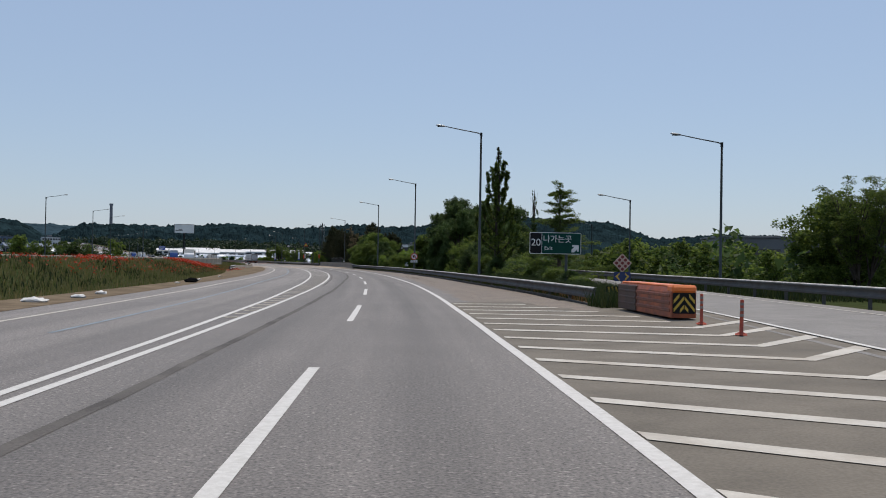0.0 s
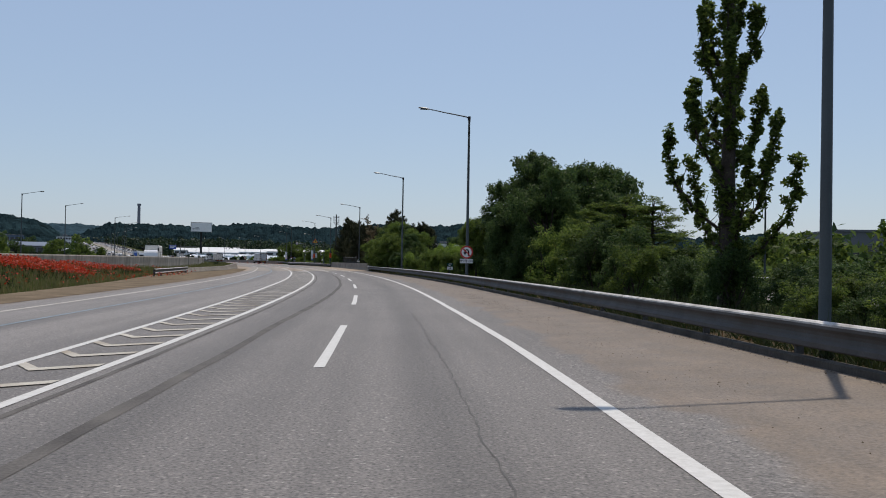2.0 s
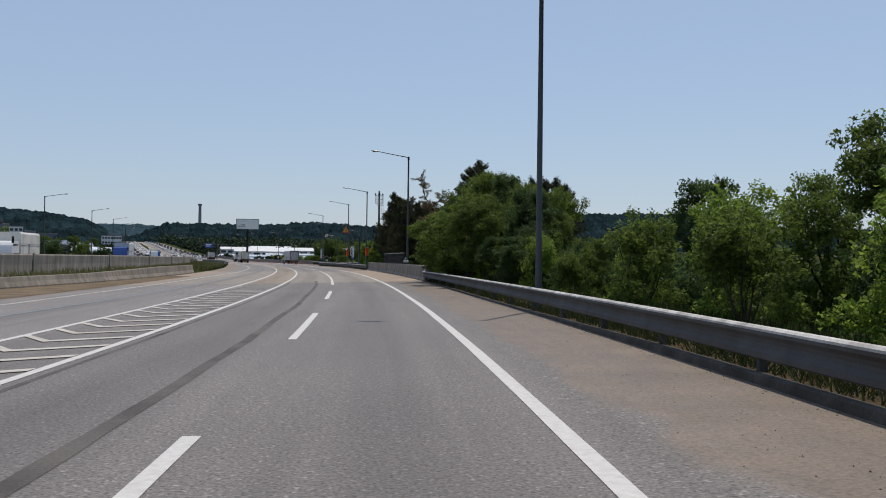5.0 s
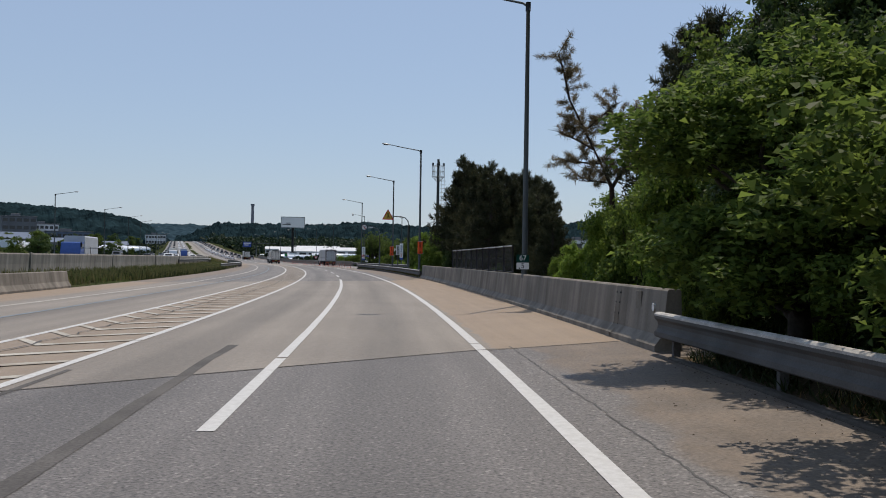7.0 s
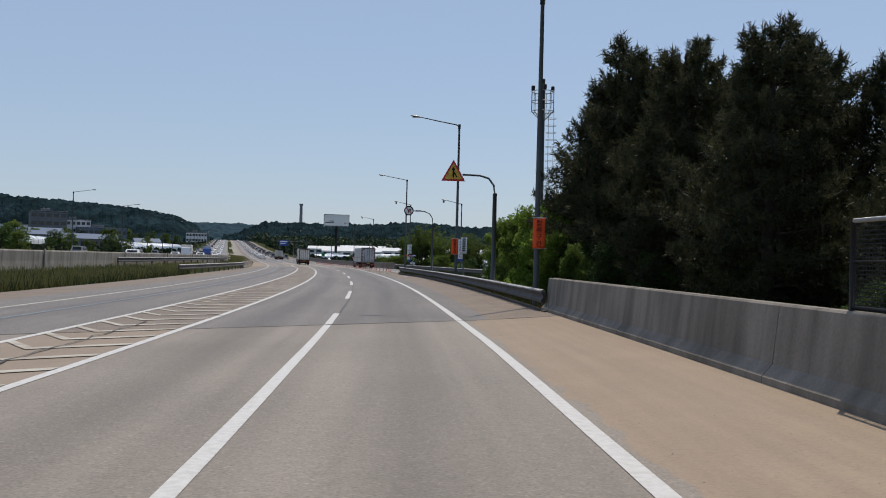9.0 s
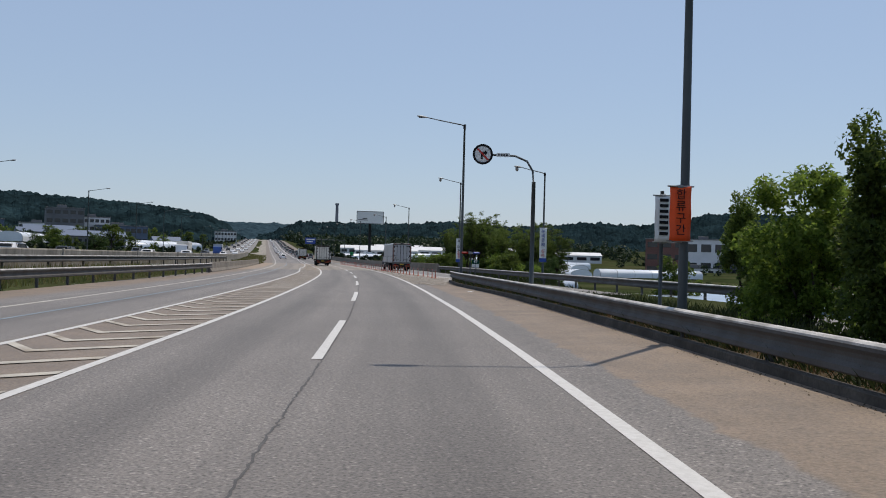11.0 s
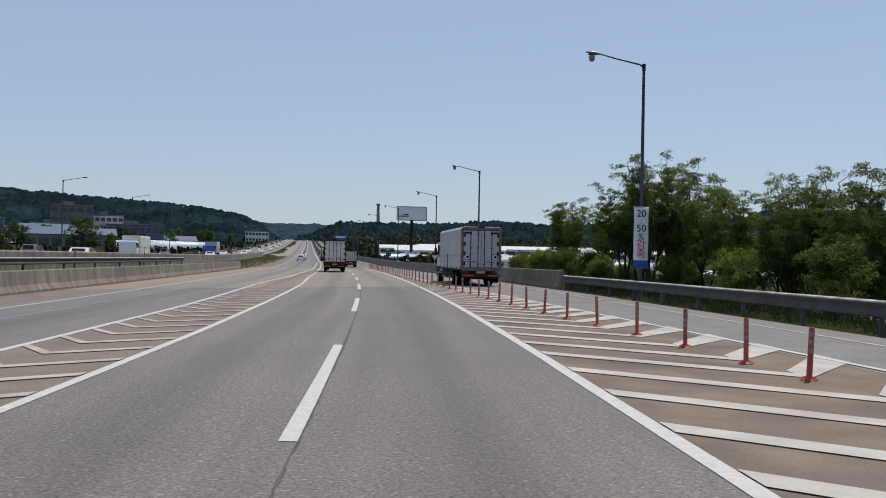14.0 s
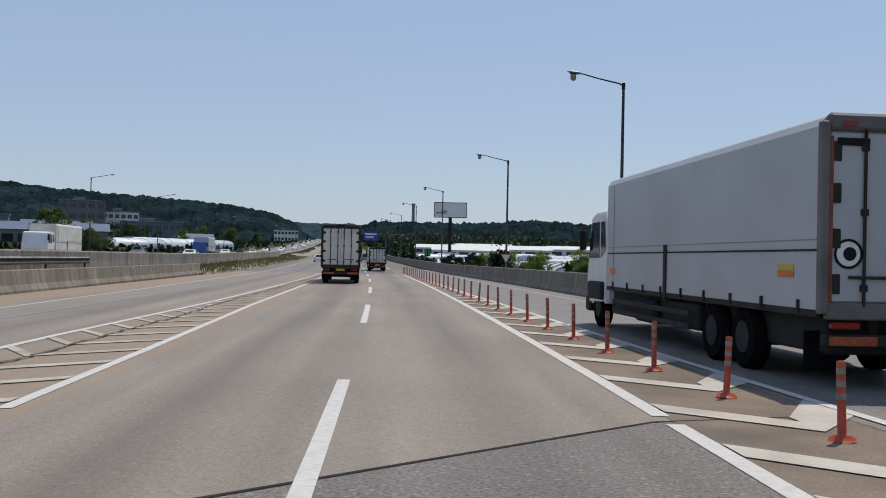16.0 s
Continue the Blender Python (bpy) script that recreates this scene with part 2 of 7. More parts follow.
M_SEAM = plain("worn_tar_band", (0.086, 0.079, 0.073), 0.8, vary=0.35, scale=0.9, bump=0.4, grain=28, dirt=(0.13, 0.12, 0.108), dirt_amount=0.75)
M_JOINT = plain("joint_rubber", (0.02, 0.018, 0.016), 0.8, vary=0.3)
M_STEEL = plain("galvanised_steel", (0.30, 0.31, 0.31), 0.5, 0.4, vary=0.15, scale=2.0, dirt=(0.14, 0.12, 0.1), dirt_amount=0.5)
# Shade on the kerb's road face is put into this dark concrete colour.
M_KERB = plain("shaded_kerb_concrete", (0.076, 0.067, 0.057), 0.9, vary=0.28, scale=2.2, bump=0.7, grain=20, dirt=(0.04, 0.034, 0.028), dirt_amount=0.8)
# Rail colours split the light: a dark shaded face and a pale sunlit edge.
M_RAIL = plain("weathered_shaded_rail_steel", (0.09, 0.087, 0.084), 0.75, 0.0, vary=0.2, scale=1.6, dirt=(0.072, 0.06, 0.05), dirt_amount=0.7)
M_RAILTOP = plain("sun_painted_rail_edge", (0.46, 0.44, 0.41), 0.6, vary=0.3, scale=3.0, dirt=(0.2, 0.18, 0.15), dirt_amount=0.8)
M_COVER = plain("weathered_cover_steel", (0.165, 0.15, 0.125), 0.8, vary=0.2, scale=3.0, dirt=(0.11, 0.09, 0.07), dirt_amount=0.6)
M_POLE = plain("grey_green_pole_paint", (0.06, 0.072, 0.076), 0.6, 0.1, vary=0.12, scale=1.0)
M_DARK = plain("dark_steel", (0.024, 0.025, 0.027), 0.75, 0.0, vary=0.2)
M_CONC = streaked(plain("barrier_concrete", (0.225, 0.20, 0.168), 0.85, vary=0.13, scale=0.9, bump=0.5, grain=22, dirt=(0.13, 0.115, 0.095), dirt_amount=0.6))
M_CONC2 = streaked(plain("old_wall_concrete", (0.30, 0.275, 0.235), 0.85, vary=0.14, scale=0.6, bump=0.4, grain=18, dirt=(0.14, 0.125, 0.105), dirt_amount=0.6))
M_GRAVEL = plain("pale_gravel", (0.26, 0.23, 0.19), 0.9, vary=0.3, scale=6.0)
M_EARTH = plain("dry_earth", (0.072, 0.056, 0.037), 0.95, vary=0.25, scale=0.8, bump=0.7, grain=20)
M_VERGE = plain("dusty_verge", (0.165, 0.132, 0.096), 0.95, vary=0.22, scale=0.9, bump=0.7, grain=24, dirt=(0.10, 0.08, 0.058), dirt_amount=0.7)
M_GROUND = plain("grassy_ground", (0.034, 0.044, 0.018), 0.95, vary=0.4, scale=0.06, bump=0.6, grain=3.0, dirt=(0.08, 0.07, 0.04), dirt_amount=0.6)
M_DRY = leaf("dry_brown_plants", (0.13, 0.07, 0.03), (0.24, 0.15, 0.07), 0.3)
M_GRASS = leaf("grass_blades", (0.10, 0.13, 0.035), (0.22, 0.18, 0.08), 0.35)
M_FAR_LEAF = leaf("far_dark_leaves", (0.012, 0.024, 0.014), (0.032, 0.05, 0.022), 0.25)
M_WEED = leaf("dark_weeds", (0.022, 0.040, 0.012), (0.058, 0.068, 0.024), 0.3)
M_POPPY = leaf("poppy_petals", (0.36, 0.025, 0.012), (0.5, 0.06, 0.02), 0.4)
M_LEAF = leaf("broad_leaves", (0.045, 0.078, 0.019), (0.165, 0.22, 0.044), 0.6)
M_LEAF_DARK = leaf("dark_leaves", (0.031, 0.058, 0.02), (0.088, 0.134, 0.038), 0.48)
M_LEAF_LIGHT = leaf("fresh_leaves", (0.09, 0.15, 0.026), (0.24, 0.33, 0.055), 0.6)
M_NEEDLE = leaf("pine_needles", (0.018, 0.030, 0.016), (0.072, 0.068, 0.032), 0.35)
M_PALE_NEEDLE = leaf("tan_pine_needles", (0.12, 0.10, 0.06), (0.25, 0.20, 0.12), 0.45)
M_BARK = plain("bark", (0.05, 0.04, 0.032), 0.9, vary=0.3, scale=3.0, bump=0.8, grain=18)
# Haze is mixed into both hill colours, paler on the far ridge.
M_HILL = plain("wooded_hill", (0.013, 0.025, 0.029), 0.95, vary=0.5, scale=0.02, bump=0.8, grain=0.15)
M_FARHILL = plain("haze_tinted_far_hill", (0.035, 0.06, 0.075), 0.95, vary=0.2, scale=0.01, grain=0.1)
M_RUBBER = plain("tyre_rubber", (0.011, 0.011, 0.011), 0.95, vary=0.3)
# Holds the dirt and also the shade of the cushion's sides.
M_CUSHION = plain("dirty_shaded_orange_plastic", (0.36, 0.075, 0.018), 0.55, vary=0.3, scale=2.5, dirt=(0.11, 0.035, 0.02), dirt_amount=0.85)
M_CUSHION_REAR = plain("dark_brown_plastic", (0.075, 0.03, 0.018), 0.6, vary=0.3, scale=2.0, dirt=(0.03, 0.02, 0.016), dirt_amount=0.7)
M_REFLECT = plain("red_orange_reflector", (0.34, 0.07, 0.02), 0.4, vary=0.35, scale=9.0)
M_ORANGE = plain("orange_plastic", (0.72, 0.17, 0.03), 0.45, vary=0.12, scale=2.0, dirt=(0.25, 0.09, 0.04), dirt_amount=0.5)
M_POSTRED = plain("red_post_plastic", (0.42, 0.06, 0.02), 0.5, vary=0.15, scale=5.0, dirt=(0.12, 0.04, 0.03), dirt_amount=0.5)
M_SIGNPINK = plain("faded_pink_sheet", (0.42, 0.30, 0.24), 0.5, vary=0.15)
M_DOT = plain("dark_red_reflector", (0.16, 0.02, 0.015), 0.35, vary=0.2)
M_DARKBLUE = plain("dark_blue_sheet", (0.012, 0.03, 0.11), 0.45, vary=0.15)
M_BAND = plain("grey_reflective_band", (0.22, 0.19, 0.17), 0.4, vary=0.2, scale=8.0)
M_BLACK = plain("black_paint", (0.012, 0.012, 0.013), 0.8, vary=0.2)
M_YELLOW = plain("yellow_reflective", (0.55, 0.36, 0.04), 0.45, vary=0.15)
M_GREEN = plain("green_sign_sheet", (0.004, 0.05, 0.036), 0.75, vary=0.08)
M_SIGNWHITE = plain("white_sign_sheet", (0.72, 0.72, 0.70), 0.4, vary=0.05)
M_RED = plain("red_sign_sheet", (0.50, 0.025, 0.02), 0.4, vary=0.08)
M_BANNER = plain("orange_banner_cloth", (0.80, 0.09, 0.015), 0.7, vary=0.08, scale=1.5)
M_BLUE = plain("blue_sheet", (0.02, 0.06, 0.30), 0.4, vary=0.1)
M_TRUCK = plain("white_truck_panel", (0.62, 0.60, 0.55), 0.4, vary=0.07, scale=1.0, dirt=(0.36, 0.31, 0.25), dirt_amount=0.5)
M_TRUCK2 = plain("silver_truck_panel", (0.43, 0.44, 0.455), 0.4, vary=0.05, scale=0.8, dirt=(0.34, 0.33, 0.31), dirt_amount=0.4)
M_FRAME = plain("dark_truck_frame", (0.034, 0.029, 0.026), 0.75, 0.0, vary=0.25, scale=3.0)
M_RUST = plain("rusty_red_paint", (0.20, 0.055, 0.025), 0.6, vary=0.3, scale=4.0)
M_LAMPRED = plain("red_lens", (0.26, 0.014, 0.01), 0.25, vary=0.1)
M_GLASS = plain("dark_window_glass", (0.02, 0.025, 0.03), 0.08, vary=0.1)
M_CARWHITE = plain("white_car_paint", (0.7, 0.7, 0.7), 0.25, vary=0.04)
M_CARDARK = plain("dark_car_paint", (0.03, 0.032, 0.036), 0.25, vary=0.05)
M_CARGREY = plain("grey_car_paint", (0.22, 0.23, 0.24), 0.25, 0.3, vary=0.05)
M_CARBLUE = plain("blue_car_paint", (0.03, 0.08, 0.28), 0.3, vary=0.05)
M_WALLW = plain("white_factory_wall", (0.62, 0.63, 0.64), 0.7, vary=0.08, scale=0.2)
M_WALLG = plain("grey_factory_wall", (0.13, 0.135, 0.145), 0.7, vary=0.1, scale=0.15)
M_WALLB = plain("blue_grey_roof", (0.09, 0.125, 0.19), 0.6, vary=0.1, scale=0.1)
M_BRICK = plain("red_brown_cladding", (0.16, 0.075, 0.06), 0.7, vary=0.15, scale=0.2)
M_PLASTIC = plain("greenhouse_film", (0.70, 0.74, 0.78), 0.3, vary=0.08, scale=0.15)
M_FILM = plain("field_film", (0.32, 0.40, 0.50), 0.3, vary=0.1, scale=0.1)
M_LED = plain("green_signal_lens", (0.02, 0.42, 0.12), 0.3, vary=0.1)
M_TRASH = plain("white_litter", (0.6, 0.6, 0.58), 0.7, vary=0.1)


# ---- mesh helpers ----
def part(name, bm, material, parent=None, label=""):
    """Links a bmesh as one mesh object, under a thing if one is given."""
    me = bpy.data.meshes.new(name)
    bm.to_mesh(me)
    bm.free()
    me.materials.append(material)
    ob = new(name, me)
    if parent:
        ob.parent = parent
    if label:
        ob["label"] = label
    return ob


def thing(name, m, label, category, group="", kind=""):
    ob = new(name)
    ob.matrix_world = m
    return tagged(ob, label, category, group, kind)


def raw(name, verts, faces, material, parent=None, uvs=None, smooth=False):
    me = bpy.data.meshes.new(name)
    me.from_pydata([tuple(v) for v in verts], [], faces)
    me.materials.append(material)
    if uvs is not None:
        layer = me.uv_layers.new(name="UVMap")
        idx = np.empty(len(me.loops), dtype=np.int32)
        me.loops.foreach_get("vertex_index", idx)
        layer.data.foreach_set("uv", np.asarray(uvs, dtype=np.float32)[idx].ravel())
    if smooth:
        me.polygons.foreach_set("use_smooth", [True] * len(me.polygons))
    me.update()
    ob = new(name, me)
    if parent:
        ob.parent = parent
    return ob


def box(bm, lo, hi, bevel=0.0, m=None):
    """Adds a box between two corners, its edges bevelled."""
    lo, hi = Vector(lo), Vector(hi)
    c, size = (lo + hi) / 2, hi - lo
    mat = Matrix.Translation(c) @ Matrix.Diagonal((*size, 1))
    made = bmesh.ops.create_cube(bm, size=1.0, matrix=(m @ mat) if m else mat)
    if bevel:
        edges = {e for v in made["verts"] for e in v.link_edges}
        bmesh.ops.bevel(bm, geom=list(edges), offset=bevel, segments=1, affect="EDGES", profile=0.5)
    return bm


def boxed(lo, hi, bevel=0.01):
    return box(bmesh.new(), lo, hi, bevel)


def tube(bm, points, radii, sides=8, caps=True):
    """A tapered tube through points."""
    rings = []
    pts = [Vector(p) for p in points]
    for i, p in enumerate(pts):
        d = (pts[min(i + 1, len(pts) - 1)] - pts[max(i - 1, 0)]).normalized()
        a = d.orthogonal().normalized() if abs(d.z) < 0.99 else Vector((1, 0, 0))
        if abs(d.z) < 0.99:
            a = d.cross(Vector((0, 0, 1))).normalized()
        b = d.cross(a).normalized()
        r = radii[i] if isinstance(radii, (list, tuple)) else radii
        rings.append([bm.verts.new(p + (a * math.cos(k * 2 * math.pi / sides) + b * math.sin(k * 2 * math.pi / sides)) * r) for k in range(sides)])
    for r0, r1 in zip(rings, rings[1:]):
        for k in range(sides):
            f = bm.faces.new((r0[k], r0[(k + 1) % sides], r1[(k + 1) % sides], r1[k]))
            f.smooth = sides > 5
    if caps:
        bm.faces.new(rings[0])
        bm.faces.new(list(reversed(rings[-1])))
    return bm


def steps(s0, s1, step):
    n = max(1, int(math.ceil((s1 - s0) / step)))
    return [s0 + (s1 - s0) * i / n for i in range(n + 1)]


def sweep(name, material, s0, s1, profile, step=4.0, parent=None, closed=False, uv=False, smooth=False):
    """A strip along the road. profile(s): rows of d, z across it."""
    verts, faces, uvs = [], [], []
    ss = steps(s0, s1, step)
    for s in ss:
        row = profile(s)
        for d, z, *shift in row:
            ds = shift[0] if shift else 0.0
            verts.append(at(s + ds, d, z))
            uvs.append((d, s + ds))
    n = len(row)
    for i in range(len(ss) - 1):
        for k in range(n if closed else n - 1):
            a, b = i * n + k, i * n + (k + 1) % n
            faces.append((a, b, b + n, a + n))
    if closed:
        faces.append(tuple(range(n - 1, -1, -1)))
        faces.append(tuple(range((len(ss) - 1) * n, len(ss) * n)))
    return raw(name, verts, faces, material, parent, uvs if uv else None, smooth)


# ---- ground ----
RAIL_R = ((28, 8.6), (33, 8.47), (41, 8.3), (50, 8.0), (65, 7.4), (90, 6.95), (110, 6.65), (165, 6.35), (190, 6.3), (248, 6.4), (270, 6.5), (322, 6.4), (327, 6.6), (331, 6.85), (334, 7.0))
EDGE = ((-120, 3.52), (6, 3.52), (19, 3.42), (32, 3.42), (45, 3.46), (70, 3.47), (83, 3.38), (95, 3.37), (156, 3.42), (181, 3.44), (205, 3.5), (238, 3.51), (250, 3.47), (303, 3.43), (314, 3.45), (336, 3.52), (2600, 3.52))
LINE_3 = ((-120, -7.6), (0, -8.0), (20, -8.4), (50, -9.1), (65, -9.6), (92, -9.85), (120, -10.1), (200, -10.1), (230, -9.5), (268, -9.3), (322, -9.55), (400, -10.2), (450, -10.5), (2600, -10.5))
LINE_2 = ((-120, -3.2), (5, -3.3), (37, -3.83), (51, -4.17), (78, -4.64), (106, -5.1), (150, -5.35), (310, -5.4), (360, -5.4), (384, -5.9), (393, -5.85), (406, -5.4), (450, -4.7), (520, -4.2), (560, -3.3), (2600, -3.2))
LINE_1 = ((-120, -3.05), (350, -3.05), (384, -3.36), (406, -3.82), (450, -3.75), (520, -3.3), (560, -3.1), (2600, -3.05))
VERGE = ((-120, -11.2), (0, -11.6), (33, -12.1), (60, -12.3), (90, -13.4), (110, -14.6), (130, -16.3), (158, -16.9), (185, -14.6), (205, -13.6), (2600, -13.4))
FLAT_R = ((-300, 40), (40, 30), (75, 26), (100, 9.5), (280, 9.0), (300, 15.5), (480, 15.5), (520, 13.0), (2600, 13.0))
DROP_R = ((-300, 1.5), (60, 3.0), (110, 3.5), (250, 4.5), (320, 6.0), (450, 6.0), (700, 4.0), (2600, 0.0))


def ground_z(s, d):
    """Height of the ground over the road's level."""
    if d > 0:
        edge, fall = bend(s, FLAT_R), bend(s, DROP_R)
        k = min(max((d - edge) / 14.0, 0), 1)
        far = max(d - 300, 0) * 0.004
        return -0.08 + cross(s, d) - fall * k * k * (3 - 2 * k) + far
    v = bend(s, VERGE)
    if d > v - 0.2:
        return -0.08
    if d > -20.2:
        k = min(max((v - d) / 6.0, 0), 1)
        top = bend(s, ((-60, 1.5), (105, 1.3), (148, 1.0), (170, 0.35), (2600, 0.35)))
        return -0.02 + top * k * k * (3 - 2 * k)
    if d > -40:
        return 0.55
    return 0.55 + (-40 - d) * 0.032 - rise(s) * min((-40 - d) / 300.0, 0.8)


D_ROWS = (-1000, -800, -600, -450, -330, -250, -190, -140, -100, -75, -58, -46, -40, -37, -30, -20.4, -20.0, -19, -18, -17, -16, -15, -14, -13.4, -12.9, -12.3, -11.9, -11.4, -9, -4,
          0, 4, 7.2, 8.4, 9.5, 11, 13, 15, 17, 19, 21, 23, 26, 29, 32, 36, 42, 55, 75, 110, 160, 240, 360, 550, 900, 1500, 2500)
S_ROWS = [-600, -400, -250, -160] + steps(-120, 500, 5) + steps(520, 1000, 20) + steps(1050, 2590, 110)
gv, gf = [], []
for s in S_ROWS:
    for d in D_ROWS:
        g = ground_z(s, d)
        bump = 0.0 if -13 < d < 8 else 0.12 * noise.noise(Vector((s * 0.15, d * 0.3, 0))) + (0.0 if abs(d) < 60 else 1.5 * noise.noise(Vector((s * 0.01, d * 0.01, 3))))
        gv.append(at(s, d, g + bump - (0.05 if bump else 0)))
nd = len(D_ROWS)
for i in range(len(S_ROWS) - 1):
    for k in range(nd - 1):
        gf.append((i * nd + k, i * nd + k + 1, (i + 1) * nd + k + 1, (i + 1) * nd + k))
ground = tagged(raw("ground", gv, gf, M_GROUND, smooth=True), "rough grassy ground falling away beside the raised highway", "ground", kind="structure")

# ---- carriageways ----
ACROSS = (-13.2, -11, -9, -6, -3, 0, 2, 3.3, 3.6, 4.6, 5.6, 7.2, 8.0)


def skew(d):
    """The joints cross the lanes at a slant and run straighter over the shoulder."""
    return min(d, 3.3) + 0.3 * max(d - 3.3, 0.0)


def carriageway(name, material, s0, k0, s1, k1, label):
    """A stretch of the road between two joints that cross it at a slant."""
    def rows(s):
        f = (s - s0) / (s1 - s0)
        return [(d, cross(s, d), (k0 * (1 - f) + k1 * f) * skew(d)) for d in ACROSS] + [(8.0, -0.3, (k0 * (1 - f) + k1 * f) * skew(8.0))]
    ob = sweep(name, material, s0, s1, rows, 4.0, uv=True)
    return tagged(ob, label, "road", kind="structure")


road_a = carriageway("road", M_ASPHALT, -150, 0, 188.4, 0.9, "worn grey asphalt carriageway with tan dusty shoulder")
deck_b = carriageway("bridge_deck", M_DECK, 188.42, 0.9, 243.1, 0.76, "pale beige concrete bridge deck with sandy shoulder")
road_c = carriageway("road", M_ASPHALT_C, 243.12, 0.76, 381.5, 0.8, "grey asphalt carriageway with tar seams and sandy shoulder")
deck_d = carriageway("bridge_deck", M_DECK, 381.52, 0.8, 470.0, 0.0, "pale concrete bridge deck with dark lane track")
road_e = carriageway("road", M_ASPHALT, 470.02, 0, 1650, 0, "far grey asphalt highway climbing towards a hill")
for s0, k, rubber in ((188.4, 0.9, M_SEAM), (243.1, 0.76, M_JOINT), (381.5, 0.8, M_JOINT)):
    v, f = [], []
    ds = steps(-11, 6.2, 1.0)
    for d in ds:
        w = 0.035 + 0.02 * noise.noise(Vector((d * 2, s0, 0)))
        v += [at(s0 + k * skew(d) - w, d, 0.006 + cross(s0, d)), at(s0 + k * skew(d) + w, d, 0.006 + cross(s0, d))]
    for i in range(len(ds) - 1):
        f.append((2 * i, 2 * i + 1, 2 * i + 3, 2 * i + 2))
    tagged(raw("expansion_joint", v, f, rubber), "dark expansion joint crossing the carriageway", "expansion joint", kind="structure")

RAMP1_L = ((-120, 3.6), (-60, 5.0), (0, 8.7), (16, 9.75), (28, 10.75), (60, 13.6), (110, 19))
RAMP1_R = ((-120, 8.5), (-60, 10.2), (0, 15.4), (33, 17.9), (60, 19.6), (110, 25))
ramp1 = tagged(sweep("exit_ramp", M_RAMP, -120, 110, lambda s: [(d, 0.010 + cross(s, d)) for d in (bend(s, RAMP1_L) - 0.6, bend(s, RAMP1_L) + 3, bend(s, RAMP1_R) - 0.4)] + [(bend(s, RAMP1_R) - 0.3, -0.1)], uv=True), "grey asphalt exit ramp beside the highway", "ramp", kind="structure")
RAMP2_L = ((280, 12), (300, 10.5), (325, 9.6), (341, 8.9), (354, 7.88), (384, 5.8), (391, 5.45), (420, 4.6), (470, 3.7), (500, 3.6))
RAMP2_R = ((280, 18), (300, 15.8), (325, 14.0), (341, 13.0), (362, 12.2), (376, 11.9), (420, 10.2), (500, 8.6))
ramp2 = tagged(sweep("entry_ramp", M_RAMP, 280, 500, lambda s: [(bend(s, RAMP2_L) - 0.25, 0.010), (bend(s, RAMP2_L) + 2, 0.010), (bend(s, RAMP2_R) - 0.3, 0.010), (bend(s, RAMP2_R) + 0.5, -0.1)], uv=True), "grey asphalt entry ramp merging into the highway", "ramp", kind="structure")
tagged(sweep("gore", M_GORE, -20, 37.5, lambda s: [(3.55, 0.005), (3.65, 0.005), (5.5, 0.005 + cross(s, 5.5)), (bend(s, RAMP1_L), 0.006 + cross(s, bend(s, RAMP1_L)))], 2.0), "sandy striped gore between highway and exit ramp", "gore", kind="structure")
tagged(sweep("gore", M_GORE_SANDY, 323.2, 470, lambda s: [(3.55, 0.005), (min(5.5, (3.6 + bend(s, RAMP2_L)) / 2), 0.005), (bend(s, RAMP2_L) if s > 331.5 else 5.6 + max(s - 325, 0) * 0.25, 0.006)], 2.0), "sandy striped gore between highway and entry ramp", "gore", kind="structure")
tagged(sweep("oncoming_road", M_RAMP, -150, 1500, lambda s: [(-20.1, 0.6), (-28, 0.62), (-37, 0.6), (-37.5, 0.4)], 6.0, uv=True), "grey asphalt of the oncoming carriageway", "road", kind="structure")


SEAM = ((-60, -2.0), (15, -2.0), (52, -1.8), (75, -1.65), (90, -1.25), (110, -0.92), (150, -0.85), (181, -0.97), (193, -1.12))

# ---- painted lines ----
def line(s0, s1, centre, width, material=M_WHITE, step=3.0, parent=road_a, z=0.007, label="", wobble=0.012):
    def rows(s):
        c = centre(s) if callable(centre) else centre
        j = wobble * (noise.noise(Vector((s * 0.13, c, 1))) + 0.45 * noise.noise(Vector((s * 0.9, c, 5))) + 0.35 * noise.noise(Vector((s * 3.3, c, 7))))
        if material is M_TAR:
            j += 0.035 * noise.noise(Vector((s * 7.7, c, 3))) + 0.02 * noise.noise(Vector((s * 19.0, c, 4)))
        w = width / 2 * (1 + (0.9 if material is M_TAR else 0.25 if material is M_SEAM else 0.04) * (noise.noise(Vector((s * 1.7, c, 9))) + 0.7 * noise.noise(Vector((s * 6.1, c, 11)))))
        return [(c - w + j, z + cross(s, c)), (c + w + j, z + cross(s, c))]
    ob = sweep("lane_line", material, s0, s1, rows, step)
    ob.parent = parent
    if label:
        ob["label"] = label
    return ob


for s0, s1, owner in ((-100, 192.7, road_a), (192.8, 245.6, deck_b), (245.7, 384, road_c), (384.5, 470, deck_d), (470.1, 1600, road_e)):
    line(s0, s1, lambda s: bend(s, EDGE), 0.2, parent=owner, label="solid white edge line")
    line(s0, s1, lambda s: bend(s, LINE_1), 0.16, parent=owner)
    line(s0, s1, lambda s: bend(s, LINE_2), 0.16, parent=owner)
    line(s0, s1, lambda s: bend(s, LINE_3), 0.16, M_CREAM, parent=owner)
line(183.3, 189.7, 0.0, 0.17, parent=road_a, label="solid white lane line")
line(189.9, 243.0, 0.0, 0.17, parent=deck_b, label="solid white lane line")
line(243.2, 247.9, 0.0, 0.17, parent=road_c)
